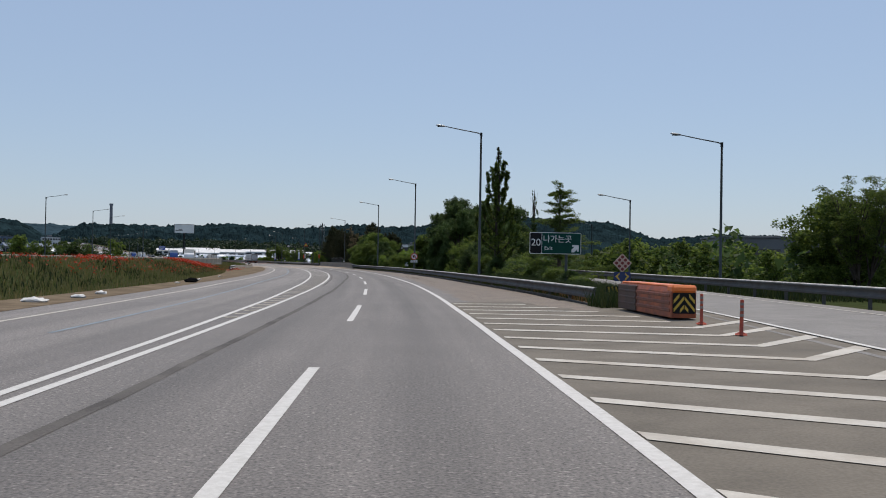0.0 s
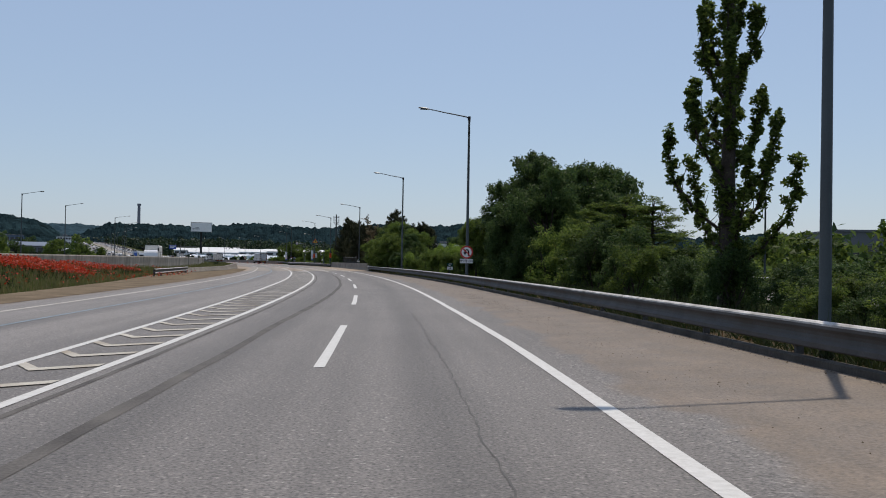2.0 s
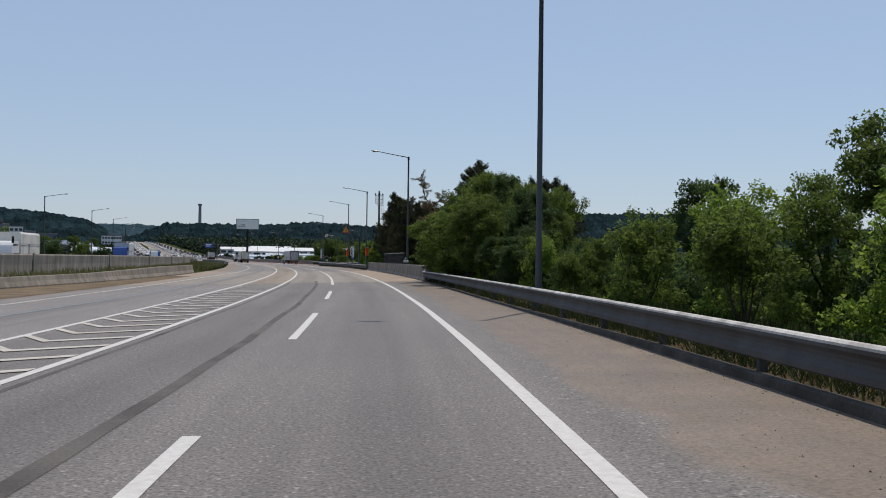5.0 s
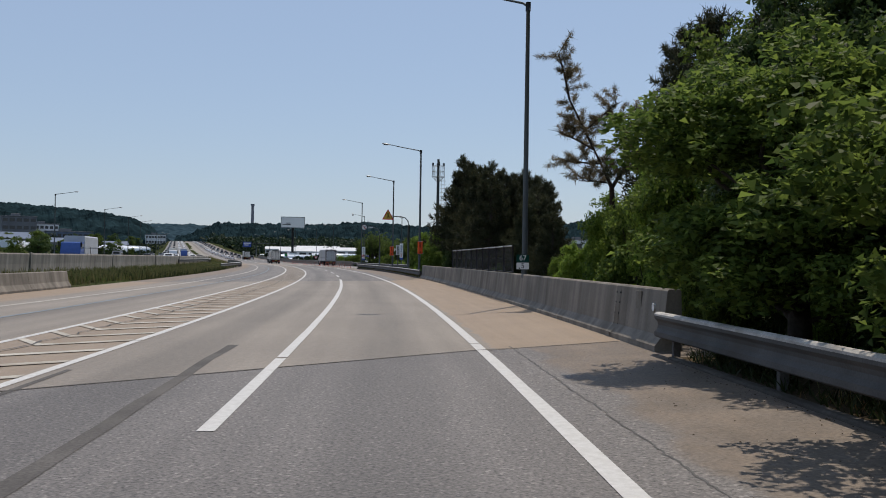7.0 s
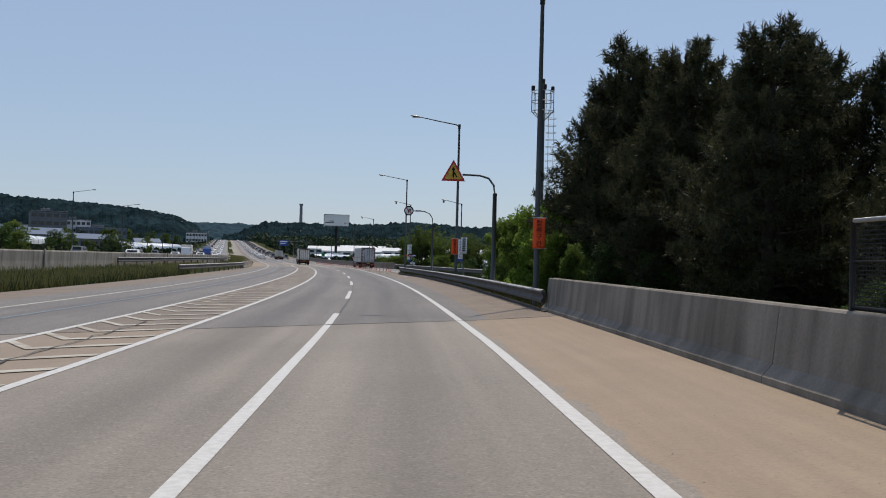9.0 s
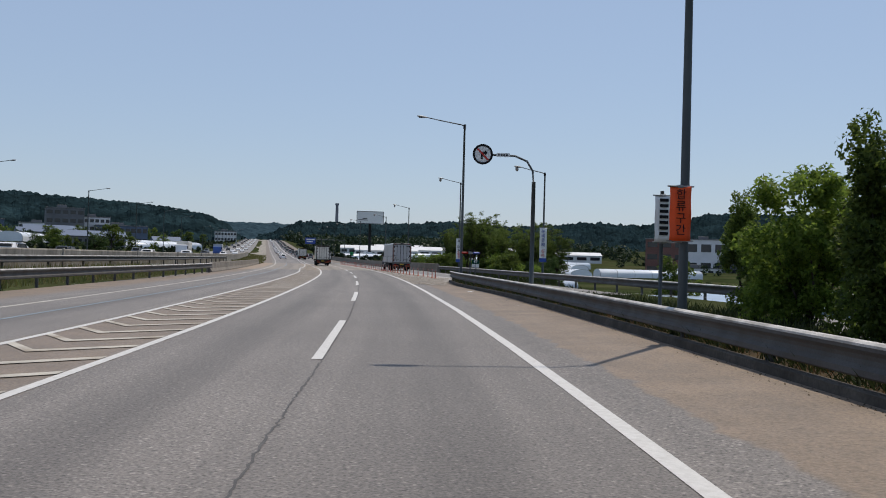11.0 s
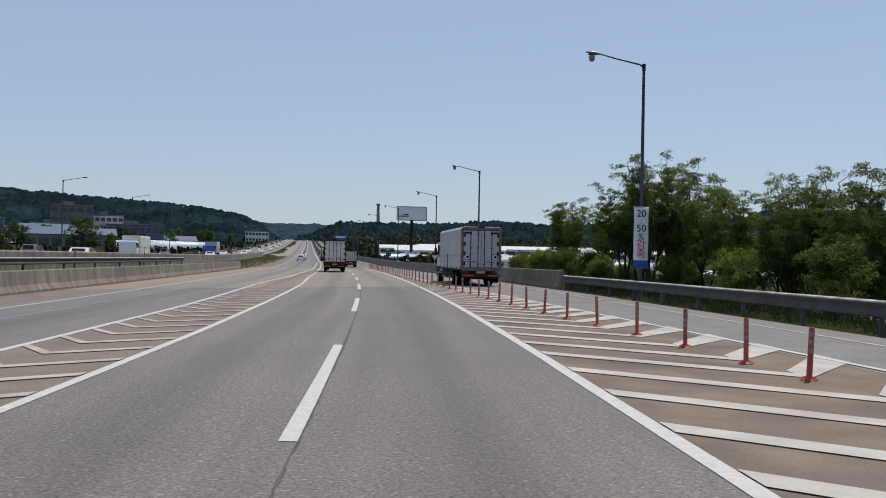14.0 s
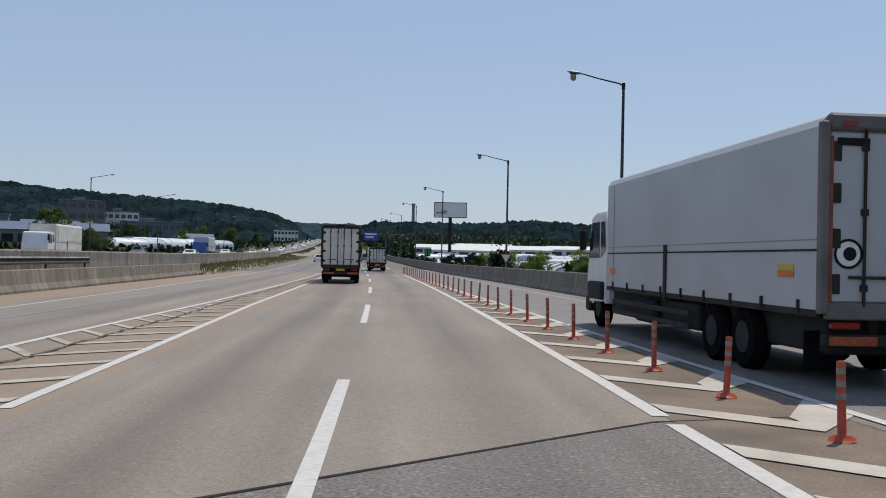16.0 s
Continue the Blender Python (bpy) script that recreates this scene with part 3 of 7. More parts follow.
for k in range(-5, 7):
    line(5.1 + 20 * k, 14.15 + 20 * k, 0.0, 0.17, parent=road_a)
for s in (144.2, 162.9):
    line(s, s + 9.0, 0.0, 0.17, parent=road_a)
for k in range(0, 8):
    s1 = 267.3 + 19.97 * k
    line(s1 - 9.1, s1, 0.0, 0.17, parent=road_c if s1 < 381 else deck_d)
for k in range(0, 30):
    line(417.5 + 20 * k, 426.6 + 20 * k, 0.0, 0.17, parent=deck_d if k < 2 else road_e)
line(20, 330, lambda s: (bend(s, LINE_2) + bend(s, LINE_3)) / 2 - 0.3 + 0.4 * noise.noise(Vector((s * 0.02, 0, 0))), 0.13, M_BLUE_LINE, label="faded blue guide line")
line(330, 480, lambda s: (bend(s, LINE_2) + bend(s, LINE_3)) / 2 - 0.6, 0.13, M_BLUE_LINE, parent=road_c, label="faded blue guide line")
line(-60, 192, lambda s: bend(s, SEAM), 0.19, M_SEAM, z=0.004, label="dark worn tar seam", wobble=0.06, step=1.2)
line(60, 188, -2.76, 0.10, M_SEAM, z=0.004, label="dark tar seam", wobble=0.05)
line(343, 353, 0.1, 0.045, M_TAR, parent=road_c, z=0.0045, step=0.1, wobble=0.05)
line(247, 257, 0.1, 0.05, M_TAR, parent=road_c, z=0.0045, step=0.1, wobble=0.05)
line(249, 381, 0.09, 0.024, M_TAR, parent=road_c, z=0.004, label="dark crack along the lane line", step=0.1, wobble=0.035)
line(303.5, 312, 1.5, 0.02, M_TAR, parent=road_c, z=0.004, step=0.1, wobble=0.05)
line(304.5, 309, lambda s: -1.3 - 0.1 * (s - 304.5), 0.016, M_TAR, parent=road_c, z=0.004, step=0.1, wobble=0.06)
line(25, 82, 1.9, 0.016, M_TAR, z=0.004, step=0.15, wobble=0.14, label="fine crack in the asphalt")
line(160, 192, 4.05, 0.022, M_TAR, z=0.004, step=0.08, wobble=0.07, label="cracked edge of the asphalt")
line(384, 470, lambda s: bend(s, ((384, -4.9), (400, -4.85), (450, -4.4), (470, -4.3))), 0.06, M_TAR, parent=deck_d, z=0.022, step=0.25, wobble=0.3, label="ragged open joint in the concrete")


def stripe(corners, parent, material=M_CREAM, z=0.014):
    ob = raw("stripe", [at(s, d, z + cross(s, d)) for s, d in corners], [tuple(range(len(corners)))], material)
    ob.parent = parent
    return ob


# chevron bars in the narrow strip between the two carriageways
s = 26.0
while s < 470:
    a, b = bend(s, LINE_1) - 0.09, bend(s, LINE_2) + 0.09
    w = a - b
    if w > 0.25:
        owner = road_a if s < 188 else deck_b if s < 240 else road_c if s < 378 else deck_d
        mid, half = a + (b - a) * 0.64, w / 2
        j = random.uniform(-0.05, 0.05)
        stripe([(s + j, a), (s + 0.34 + j, a), (s + 0.36 - half * 1.05 + j, mid), (s - half * 1.05 + j, mid)], owner, M_CREAM if 95 < s < 185 else M_WORN)
        stripe([(s - half * 1.05 + j, mid), (s + 0.36 - half * 1.05 + j, mid), (s + 0.42 + j, b), (s + 0.1 + j, b)], owner, M_CREAM if 95 < s < 185 else M_WORN)
    s += 1.85
# chevron bars in the two gores
for i in range(25):
    s, w = -18.85 + 2.3 * i, 0.42
    sp = bend(s, ((-20, 4.3), (0, 6.3), (16, 7.77), (21, 8.09), (25.5, 8.31), (30, 8.5)))
    run = (sp - 3.6) * bend(s, ((14, 0.85), (22, 0.7), (36, 0.7)))
    if s > 29:
        sp, run = bend(s, ((29, 8.3), (32, 7.6), (34, 6.9), (37, 6.0))), run * bend(s, ((29, 1.0), (37, 0.5)))
    stripe([(s - w / 2, 3.62), (s + w / 2, 3.62), (s + w / 2 - run, sp), (s - w / 2 - run, sp)], road_a)
    e = bend(s - run, RAMP1_L)
    if e - sp > 0.25 and s < 26:
        k = (e - sp) * 0.9
        stripe([(s - w / 2 - run, sp), (s + w / 2 - run, sp), (s + w - run + k, e), (s - w * 0.4 - run + k, e)], road_a)
GORE2_SPINE = ((316, 5.6), (328.5, 6.2), (331.5, 7.5), (345, 6.95), (353, 6.24), (359, 5.98), (371, 5.44), (383, 4.9), (392, 4.6), (403, 4.3), (440, 3.9), (480, 3.6))
for i in range(58):
    s = bend(i, ((0, 323.9), (2, 328.3), (7, 338.9), (10, 346.1), (16, 358.95), (29, 382.7), (30, 385.03), (57, 457)))
    sp = bend(s - 2.2, GORE2_SPINE)
    if sp < 3.85:
        continue
    run, w = (sp - 3.6) * 0.85, 0.56
    owner = road_c if s < 381 else deck_d
    stripe([(s - w / 2, 3.62), (s + w / 2, 3.62), (s + w / 2 - run, sp), (s - w / 2 - run, sp)], owner, z=0.018)
    e = bend(s - run, RAMP2_L)
    if s > 340 and e - sp > 0.2:
        k = (e - sp) * 1.35
        stripe([(s - w / 2 - run, sp), (s + w - run, sp), (s + w + 0.35 - run + k, e), (s - w / 2 - 0.1 - run + k, e)], owner, z=0.018)
line(-40, 40, lambda s: bend(s, RAMP1_L), 0.16, M_WHITE, z=0.024, label="white ramp edge line")
line(-40, 60, lambda s: bend(s, RAMP1_R) - 1.6, 0.14, M_CREAM, z=0.02)
line(330, 470, lambda s: bend(s, RAMP2_L), 0.16, M_WHITE, parent=road_c, z=0.024, label="white ramp edge line")
line(300, 470, lambda s: bend(s, RAMP2_R) - 1.6, 0.12, M_CREAM, parent=road_c, z=0.02)


def crack(points, parent, width=0.025):
    """A thin ragged crack across the lanes, through points along and right."""
    v, f = [], []
    for (s0, d0), (s1, d1) in zip(points, points[1:]):
        for k in range(9):
            g = k / 8
            s, d = s0 + (s1 - s0) * g, d0 + (d1 - d0) * g
            s += 0.12 * noise.noise(Vector((d * 2.2, s0, 3)))
            w = width * (1 + 0.8 * noise.noise(Vector((d * 5, s0, 1)))) / 2
            v += [at(s - w, d, 0.005 + cross(s, d)), at(s + w, d, 0.005 + cross(s, d))]
    for i in range(len(v) // 2 - 1):
        f.append((2 * i, 2 * i + 1, 2 * i + 3, 2 * i + 2))
    ob = raw("crack", v, f, M_TAR)
    ob.parent = parent
    return ob


crack(((246.6, 0.9), (246.9, 2.8), (247.2, 4.6)), road_c, 0.03)
crack(((321.6, 0.4), (323.1, 3.3)), road_c, 0.05)
crack(((203.6, 0.7), (204.6, 2.2)), deck_b)
crack(((268.0, 0.6), (269.0, 3.2)), road_c)
crack(((299.0, 0.2), (300.0, 2.0)), road_c)
crack(((118.0, 3.7), (119.5, 6.3)), road_a, 0.04)

line(305, 309.5, lambda s: -1.16 - 0.1 * (s - 304.5), 0.018, M_TAR, parent=road_c, z=0.004, step=0.5, wobble=0.08)
line(190, 243, lambda s: -4.35 + 0.25 * math.sin(s * 0.09), 0.035, M_TAR, parent=deck_b, z=0.022, step=0.4, wobble=0.25, label="ragged crack in the hatched strip")
tagged(sweep("far_median", M_CONC2, 452, 1600, lambda s: [(-13.1, 0.03), (-16, 0.1), (-19.9, 0.3)], 12.0), "pale paved median strip of the far highway", "median", kind="structure")


# ---- guard rails, walls ----
WAVE = ((-0.02, 0.805), (0.0, 0.82), (0.05, 0.815), (0.085, 0.79), (0.085, 0.72), (0.035, 0.665), (0.02, 0.61), (0.035, 0.555), (0.085, 0.50), (0.085, 0.43), (0.05, 0.405), (0.0, 0.40))


def guard_rail(s0, s1, centre, side, label, z=0.0, spacing=4.0, curb=True, far=False, wave=WAVE, bank=False):
    """A corrugated steel rail on posts. side: +1 if it faces the road on its left."""
    root = thing("guard_rail", Matrix(), label, "guard rail")
    def rows(s):
        c = centre(s)
        e = cross(s, c) * 0.5 if bank else 0.0
        face = [(c - side * x, z + h + e * (0.82 - h) * 1.2) for x, h in wave]
        back = [(c - side * (x - 0.012), z + h) for x, h in reversed(wave)]
        return face + back
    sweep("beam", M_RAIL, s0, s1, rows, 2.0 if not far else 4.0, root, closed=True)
    # Pale strip over the beam's upper slope paints sunlight there.
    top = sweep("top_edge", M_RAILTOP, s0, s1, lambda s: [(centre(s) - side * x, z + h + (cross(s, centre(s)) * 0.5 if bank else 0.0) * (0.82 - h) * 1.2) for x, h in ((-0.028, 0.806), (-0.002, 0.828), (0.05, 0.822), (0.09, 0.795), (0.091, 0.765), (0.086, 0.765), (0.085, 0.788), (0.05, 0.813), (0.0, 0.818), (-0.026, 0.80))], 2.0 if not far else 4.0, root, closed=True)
    top["label"] = "top edge coloured pale as if sunlit"
    post = None
    for s in steps(s0 + 0.6, s1 - 0.6, spacing):
        if post is None:
            bm = boxed((-0.06, -0.05, -0.6), (0.06, 0.05, 0.76), 0.008)
            box(bm, (-0.09, -0.06, 0.38), (0.02, 0.06, 0.7), 0.008)
            post = part("post", bm, M_RAIL, root)
            mesh = post.data
            bpy.data.objects.remove(post)
        p = new("post", mesh)
        p.parent = root
        p.matrix_basis = frame_at(s, centre(s) + side * 0.1, z, 0 if side > 0 else 180)
    return root


def rail_r(s):
    return bend(s, RAIL_R)


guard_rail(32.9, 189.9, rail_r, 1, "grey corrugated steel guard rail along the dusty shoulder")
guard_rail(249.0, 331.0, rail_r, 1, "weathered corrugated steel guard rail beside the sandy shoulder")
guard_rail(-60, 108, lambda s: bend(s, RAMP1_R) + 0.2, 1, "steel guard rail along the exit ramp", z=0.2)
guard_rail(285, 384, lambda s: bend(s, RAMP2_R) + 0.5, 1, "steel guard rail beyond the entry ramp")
def bank_rail(s):
    return bend(s, ((129.5, -15.9), (154.5, -16.4)))


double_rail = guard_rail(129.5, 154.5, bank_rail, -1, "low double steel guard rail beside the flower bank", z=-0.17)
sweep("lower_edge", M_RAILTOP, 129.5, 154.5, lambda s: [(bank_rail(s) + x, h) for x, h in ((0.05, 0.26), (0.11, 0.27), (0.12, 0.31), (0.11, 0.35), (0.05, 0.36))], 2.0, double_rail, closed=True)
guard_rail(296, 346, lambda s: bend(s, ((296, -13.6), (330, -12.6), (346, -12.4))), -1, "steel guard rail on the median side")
KERB = ((33, 0.02), (40, 0.1), (140, 0.13), (155, 0.04), (189, 0.03), (248, 0.04), (262, 0.08), (285, 0.17), (331, 0.17))
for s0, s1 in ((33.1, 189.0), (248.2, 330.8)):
    tagged(sweep("kerb", M_KERB, s0, s1, lambda s: [(rail_r(s) - 0.15, -0.1), (rail_r(s) - 0.13, bend(s, KERB) - 0.02 + cross(s, rail_r(s))), (rail_r(s) - 0.1, bend(s, KERB) + cross(s, rail_r(s))), (rail_r(s) + 0.02, bend(s, KERB) + cross(s, rail_r(s))), (rail_r(s) + 0.05, -0.1)], 4.0, closed=True), "weathered concrete kerb coloured dark as its shaded face", "kerb", kind="structure")
    tagged(sweep("verge", M_EARTH, s0, s1, lambda s: [(rail_r(s) + 0.02, bend(s, KERB) - 0.01 + cross(s, 6.3)), (rail_r(s) + 0.5, bend(s, KERB) + cross(s, 6.3) + 0.05 * noise.noise(Vector((s, 0, 0)))), (rail_r(s) + 1.4, 0.14 + cross(s, 6.3)), (rail_r(s) + 2.8, -0.1)], 2.0), "strip of bare brown earth behind the guard rail", "verge", kind="structure")
tagged(sweep("island", M_EARTH, 283, 331.5, lambda s: [(rail_r(s) + 0.05, 0.17), (max(rail_r(s) + 0.6, bend(s, RAMP2_L) - 1.2), 0.12), (max(rail_r(s) + 0.7, bend(s, RAMP2_L) - 0.2), 0.0)], 3.0), "bare earth strip between guard rail and entry ramp", "verge", kind="structure")
tagged(sweep("verge", M_VERGE, -120, 205, lambda s: [(bend(s, LINE_3) - 1.5, 0.01), (bend(s, VERGE) + 0.3, 0.03), (bend(s, VERGE) - 0.3, 0.06)], 3.0), "dusty earth verge at the edge of the carriageway", "verge", kind="structure")


def barrier(name, s0, s1, profile, label, material=M_CONC, gap=0.02, seg=8.0, cat="concrete barrier"):
    """A cast barrier in segments with narrow joints."""
    root = thing(name, Matrix(), label, cat)
    for a, b in zip(steps(s0, s1, seg), steps(s0, s1, seg)[1:]):
        sweep("segment", material, a, b - gap, profile, 2.0, root, closed=True)
    return root


def safety(c, side, h=1.2, w=0.62):
    return [(c, -0.1), (c, 0.09), (c + side * 0.14, 0.32), (c + side * 0.22, h - 0.03), (c + side * 0.25, h), (c + side * 0.43, h), (c + side * 0.46, h - 0.03), (c + side * 0.5, -0.1)]


def bridge_profile(s, proud=0.0):
    return [(d - proud, z + (cross(s, 6.3) if 0 < z < 0.2 else cross(s, 6.3) * 0.6 if 0 < z < 0.5 else 0)) for d, z in safety(rail_r(s) - 0.02, 1)]


def face_at(s, z):
    """A place on the road face of the bridge barrier, turned to the road."""
    return frame_at(s, rail_r(s) - 0.02 + 0.14 + 0.08 * (z - 0.32) / 0.85, z, 90)


end_block = barrier("bridge_barrier", 190.1, 193.2, bridge_profile, "concrete barrier end block with plate and round reflector", seg=3.1)
sweep("joint_cover", M_COVER, 193.08, 193.42, lambda s: bridge_profile(s, 0.008)[1:5], 0.17, end_block)["label"] = "bolted steel joint cover"
for z in (0.4, 0.62, 0.84, 1.04):
    for s in (193.11, 193.39):
        bolt = part("bolt", boxed((-0.018, -0.02, -0.018), (0.018, 0.02, 0.018), 0.005), M_DARK, end_block)
        bolt.matrix_basis = face_at(s, z)
plate_ob = part("plate", boxed((-0.17, -0.012, -0.24), (0.17, 0.012, 0.24), 0.004), M_COVER, end_block, "weathered grey steel plate")
plate_ob.matrix_basis = face_at(191.75, 0.88)
reflector = part("reflector", tube(bmesh.new(), [(0, 0.03, 0), (0, -0.03, 0)], 0.075, 14), M_SIGNWHITE, end_block, "round white reflector")
reflector.matrix_basis = face_at(190.75, 0.86)
for ds, z in ((0.0, 0.52), (0.1, 0.6), (0.02, 0.68), (0.1, 0.76)):
    hole = part("bolt", boxed((-0.02, -0.015, -0.025), (0.02, 0.015, 0.025), 0.006), M_DARK, end_block)
    hole.matrix_basis = face_at(190.22 + ds, z)
barrier("bridge_barrier", 193.24, 247.6, bridge_profile, "beige weathered concrete barrier along the bridge", seg=9.0)
barrier("bridge_barrier", 247.66, 249.3, bridge_profile, "short concrete end block where the guard rail begins", seg=3.0)
barrier("bridge_barrier", 384.6, 640, lambda s: safety(bend(s, RAMP2_R) + 0.25, 1, 1.1), "pale concrete barrier along the merging ramp", seg=10.0)
barrier("median_barrier", 155.0, 222, lambda s: safety(bend(s, ((155, -16.4), (168, -15.2), (182, -14.0), (200, -13.3), (222, -13.2))), -1, bend(s, ((155, 0.52), (182, 0.58), (202, 0.82)))), "low pale concrete barrier on the median side", seg=6.0)
barrier("median_barrier", 346.5, 452, lambda s: safety(bend(s, ((346, -12.4), (375, -12.8), (452, -13.6))), -1, 0.88), "low beige concrete barrier on the median side", seg=6.0)
barrier("retaining_wall", -120, 620, lambda s: [(-19.7, -0.2), (-19.7, 1.0), (-19.66, 1.6), (-19.7, 1.68), (-20.0, 1.68), (-20.05, -0.2)], "long stained concrete wall before the oncoming carriageway", M_CONC2, 0.03, 10.0, "wall")
# raised buttress at the wall joints and rails along its foot
for s in steps(190, 420, 23):
    tagged(part("wall_pier", box(bmesh.new(), (-0.09, -0.14, -0.1), (0.0, 0.14, 1.75), 0.015, frame_at(s, -19.6, 0)), M_CONC2), "narrow concrete pier on the wall", "pier", "piers on the wall")
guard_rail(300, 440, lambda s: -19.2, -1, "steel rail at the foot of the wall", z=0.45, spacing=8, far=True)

# mesh fence on the bridge barrier
fence = thing("fence", Matrix(), "dark steel mesh fence on the bridge barrier", "fence")
for q in steps(208.8, 230.4, 2.16):
    post = part("post", tube(bmesh.new(), [(0, 0, 1.15), (0, 0, 2.24)], 0.035, 8), M_DARK, fence)
    post.matrix_basis = frame_at(q, rail_r(q) + 0.33)
for a, b in zip(steps(208.8, 230.4, 2.16), steps(208.8, 230.4, 2.16)[1:]):
    v, f = [], []
    for i in range(36):
        q = a + (b - a) * i / 35
        v += [at(q - 0.006, rail_r(q) + 0.33, 1.22), at(q + 0.006, rail_r(q) + 0.33, 1.22), at(q + 0.006, rail_r(q) + 0.33, 2.2), at(q - 0.006, rail_r(q) + 0.33, 2.2)]
        f.append(tuple(range(len(v) - 4, len(v))))
    for i in range(21):
        z = 1.22 + 0.98 * i / 20
        v += [at(a, rail_r(a) + 0.335, z - 0.006), at(b, rail_r(b) + 0.335, z - 0.006), at(b, rail_r(b) + 0.335, z + 0.006), at(a, rail_r(a) + 0.335, z + 0.006)]
        f.append(tuple(range(len(v) - 4, len(v))))
    raw("mesh_panel", v, f, M_DARK, fence)
    part("top_rail", tube(bmesh.new(), [at(a, rail_r(a) + 0.33, 2.22), at(b, rail_r(b) + 0.33, 2.22)], 0.026, 8), M_STEEL, fence, "pale galvanised top rail")
    part("mid_rail", tube(bmesh.new(), [at(a, rail_r(a) + 0.33, 1.76), at(b, rail_r(b) + 0.33, 1.76)], 0.014, 6), M_DARK, fence)
    part("bottom_rail", tube(bmesh.new(), [at(a, rail_r(a) + 0.33, 1.24), at(b, rail_r(b) + 0.33, 1.24)], 0.022, 8), M_DARK, fence)


# ---- street lamps ----
FAR_LAMPS = ((154.8, -45.5, 10.8), (206, -46.0, 11.1), (246, -46.0, 11.4), (272, -39.0, 10.3), (320, -39.0, 10.5), (367.5, -39.0, 10.6), (416, -39.0, 11.0), (463.5, -39.0, 11.5), (512, -39.0, 12.0), (560, -39.0, 12.0))


def street_lamp(height=10.9, reach=3.1, hook=False):
    root = thing("street_lamp", Matrix(), "tall grey steel street lamp with a long single arm", "street lamp", "street lamps along the highway")
    part("base_plate", boxed((-0.2, -0.2, 0.0), (0.2, 0.2, 0.04), 0.008), M_STEEL, root)
    part("pole", tube(bmesh.new(), [(0, 0, 0.03), (0, 0, 1.0), (0, 0, height * 0.5), (0, 0, height)], [0.105, 0.10, 0.085, 0.065], 10), M_POLE, root)
    bm = bmesh.new()
    tube(bm, [(0.06, 0, height - 0.12), (-0.2, 0, height + 0.02), (-reach * 0.5, 0, height + 0.24), (-reach + 0.5, 0, height + 0.43)], [0.045, 0.042, 0.036, 0.03], 8)
    part("arm", bm, M_POLE, root)
    part("collar", tube(bmesh.new(), [(0, 0, height - 0.25), (0, 0, height + 0.05)], 0.09, 10), M_DARK, root)
    bm = bmesh.new()
    bmesh.ops.create_uvsphere(bm, u_segments=12, v_segments=8, radius=0.5)
    for v in bm.verts:
        v.co = Vector((v.co.x * 0.78, v.co.y * 0.30, v.co.z * (0.16 if v.co.z > 0 else 0.10)))
    bmesh.ops.transform(bm, matrix=Matrix.Translation((-reach + 0.2, 0, height + 0.46)) @ Matrix.Rotation(radians(7), 4, "Y"), verts=bm.verts)
    if hook:
        drop = bmesh.new()
        bmesh.ops.create_uvsphere(drop, u_segments=12, v_segments=8, radius=0.145)
        for v in drop.verts:
            v.co = Vector((v.co.x, v.co.y, v.co.z * 1.05 - (0.05 if v.co.z < 0 else 0))) + Vector((-reach + 0.12, 0, height + 0.27))
        part("bulb_cover", drop, M_BAND, root, "sagging grey lamp bowl")
    head = part("lamp_head", bm, M_STEEL, root)
    part("lens", box(bmesh.new(), (-reach - 0.05, -0.1, height + 0.39), (-reach + 0.38, 0.1, height + 0.42), 0.01), M_GLASS, head)
    return root


LAMP = street_lamp()
LAMP.matrix_world = frame_at(65.76, 8.05)
for s, d, z in ((109.94, 7.09, 0), (153.9, 6.75, 0), (205.96, 6.62, -0.4), (251.3, 6.54, -0.18), (281.36, 6.85, -0.2), (326.1, 7.0, -0.1)):
    copy_thing(LAMP, frame_at(s, d, z))
for s, d, z in ((55.4, 21.65, -1.65), (87.5, 25.9, -2.95), (120.8, 32.3, -3.9)):
    copy_thing(LAMP, frame_at(s, d, z))
HOOKED = street_lamp(10.9, 2.55, True)
tagged(HOOKED, "tall grey street lamp with a drooping lamp bowl")
for i, (s, d, z) in enumerate(((341.4, 15.9, -1.65), (371.4, 12.8, -0.2), (418.0, 11.8, -0.75), (452.2, 11.5, -0.85), (500, 10.5, -0.2), (546, 10.2, 0), (592, 10.2, 0), (640, 10, 0))):
    if i:
        copy_thing(HOOKED, frame_at(s, d, z))
    else:
        HOOKED.matrix_world = frame_at(s, d, z)
for s, d, h in FAR_LAMPS:
    copy_thing(LAMP, frame_at(s, d, 0.0, 180) @ Matrix.Diagonal((1, 1, h / 10.9, 1)))
for k in range(1, 12):
    copy_thing(LAMP, frame_at(600 + 60 * k, -39.0, 0.0, 180))

# ---- hills ----
RIDGE = ((-60, 1.5), (-45, 1.9), (-30, 1.6), (-20, 2.0), (-15, 1.6), (-12, 2.7), (-7, 2.85), (-2, 2.9), (0, 2.3), (2.5, 2.2), (5, 2.3), (9, 1.95), (13, 2.2), (16, 1.95), (19, 1.95), (22, 1.9),
         (23.6, 1.2), (24.6, 1.0), (25.3, 1.6), (26.5, 2.2), (29, 2.5), (32, 2.75), (36, 3.0), (41, 3.3), (48, 3.6), (56, 3.6), (70, 3.2))


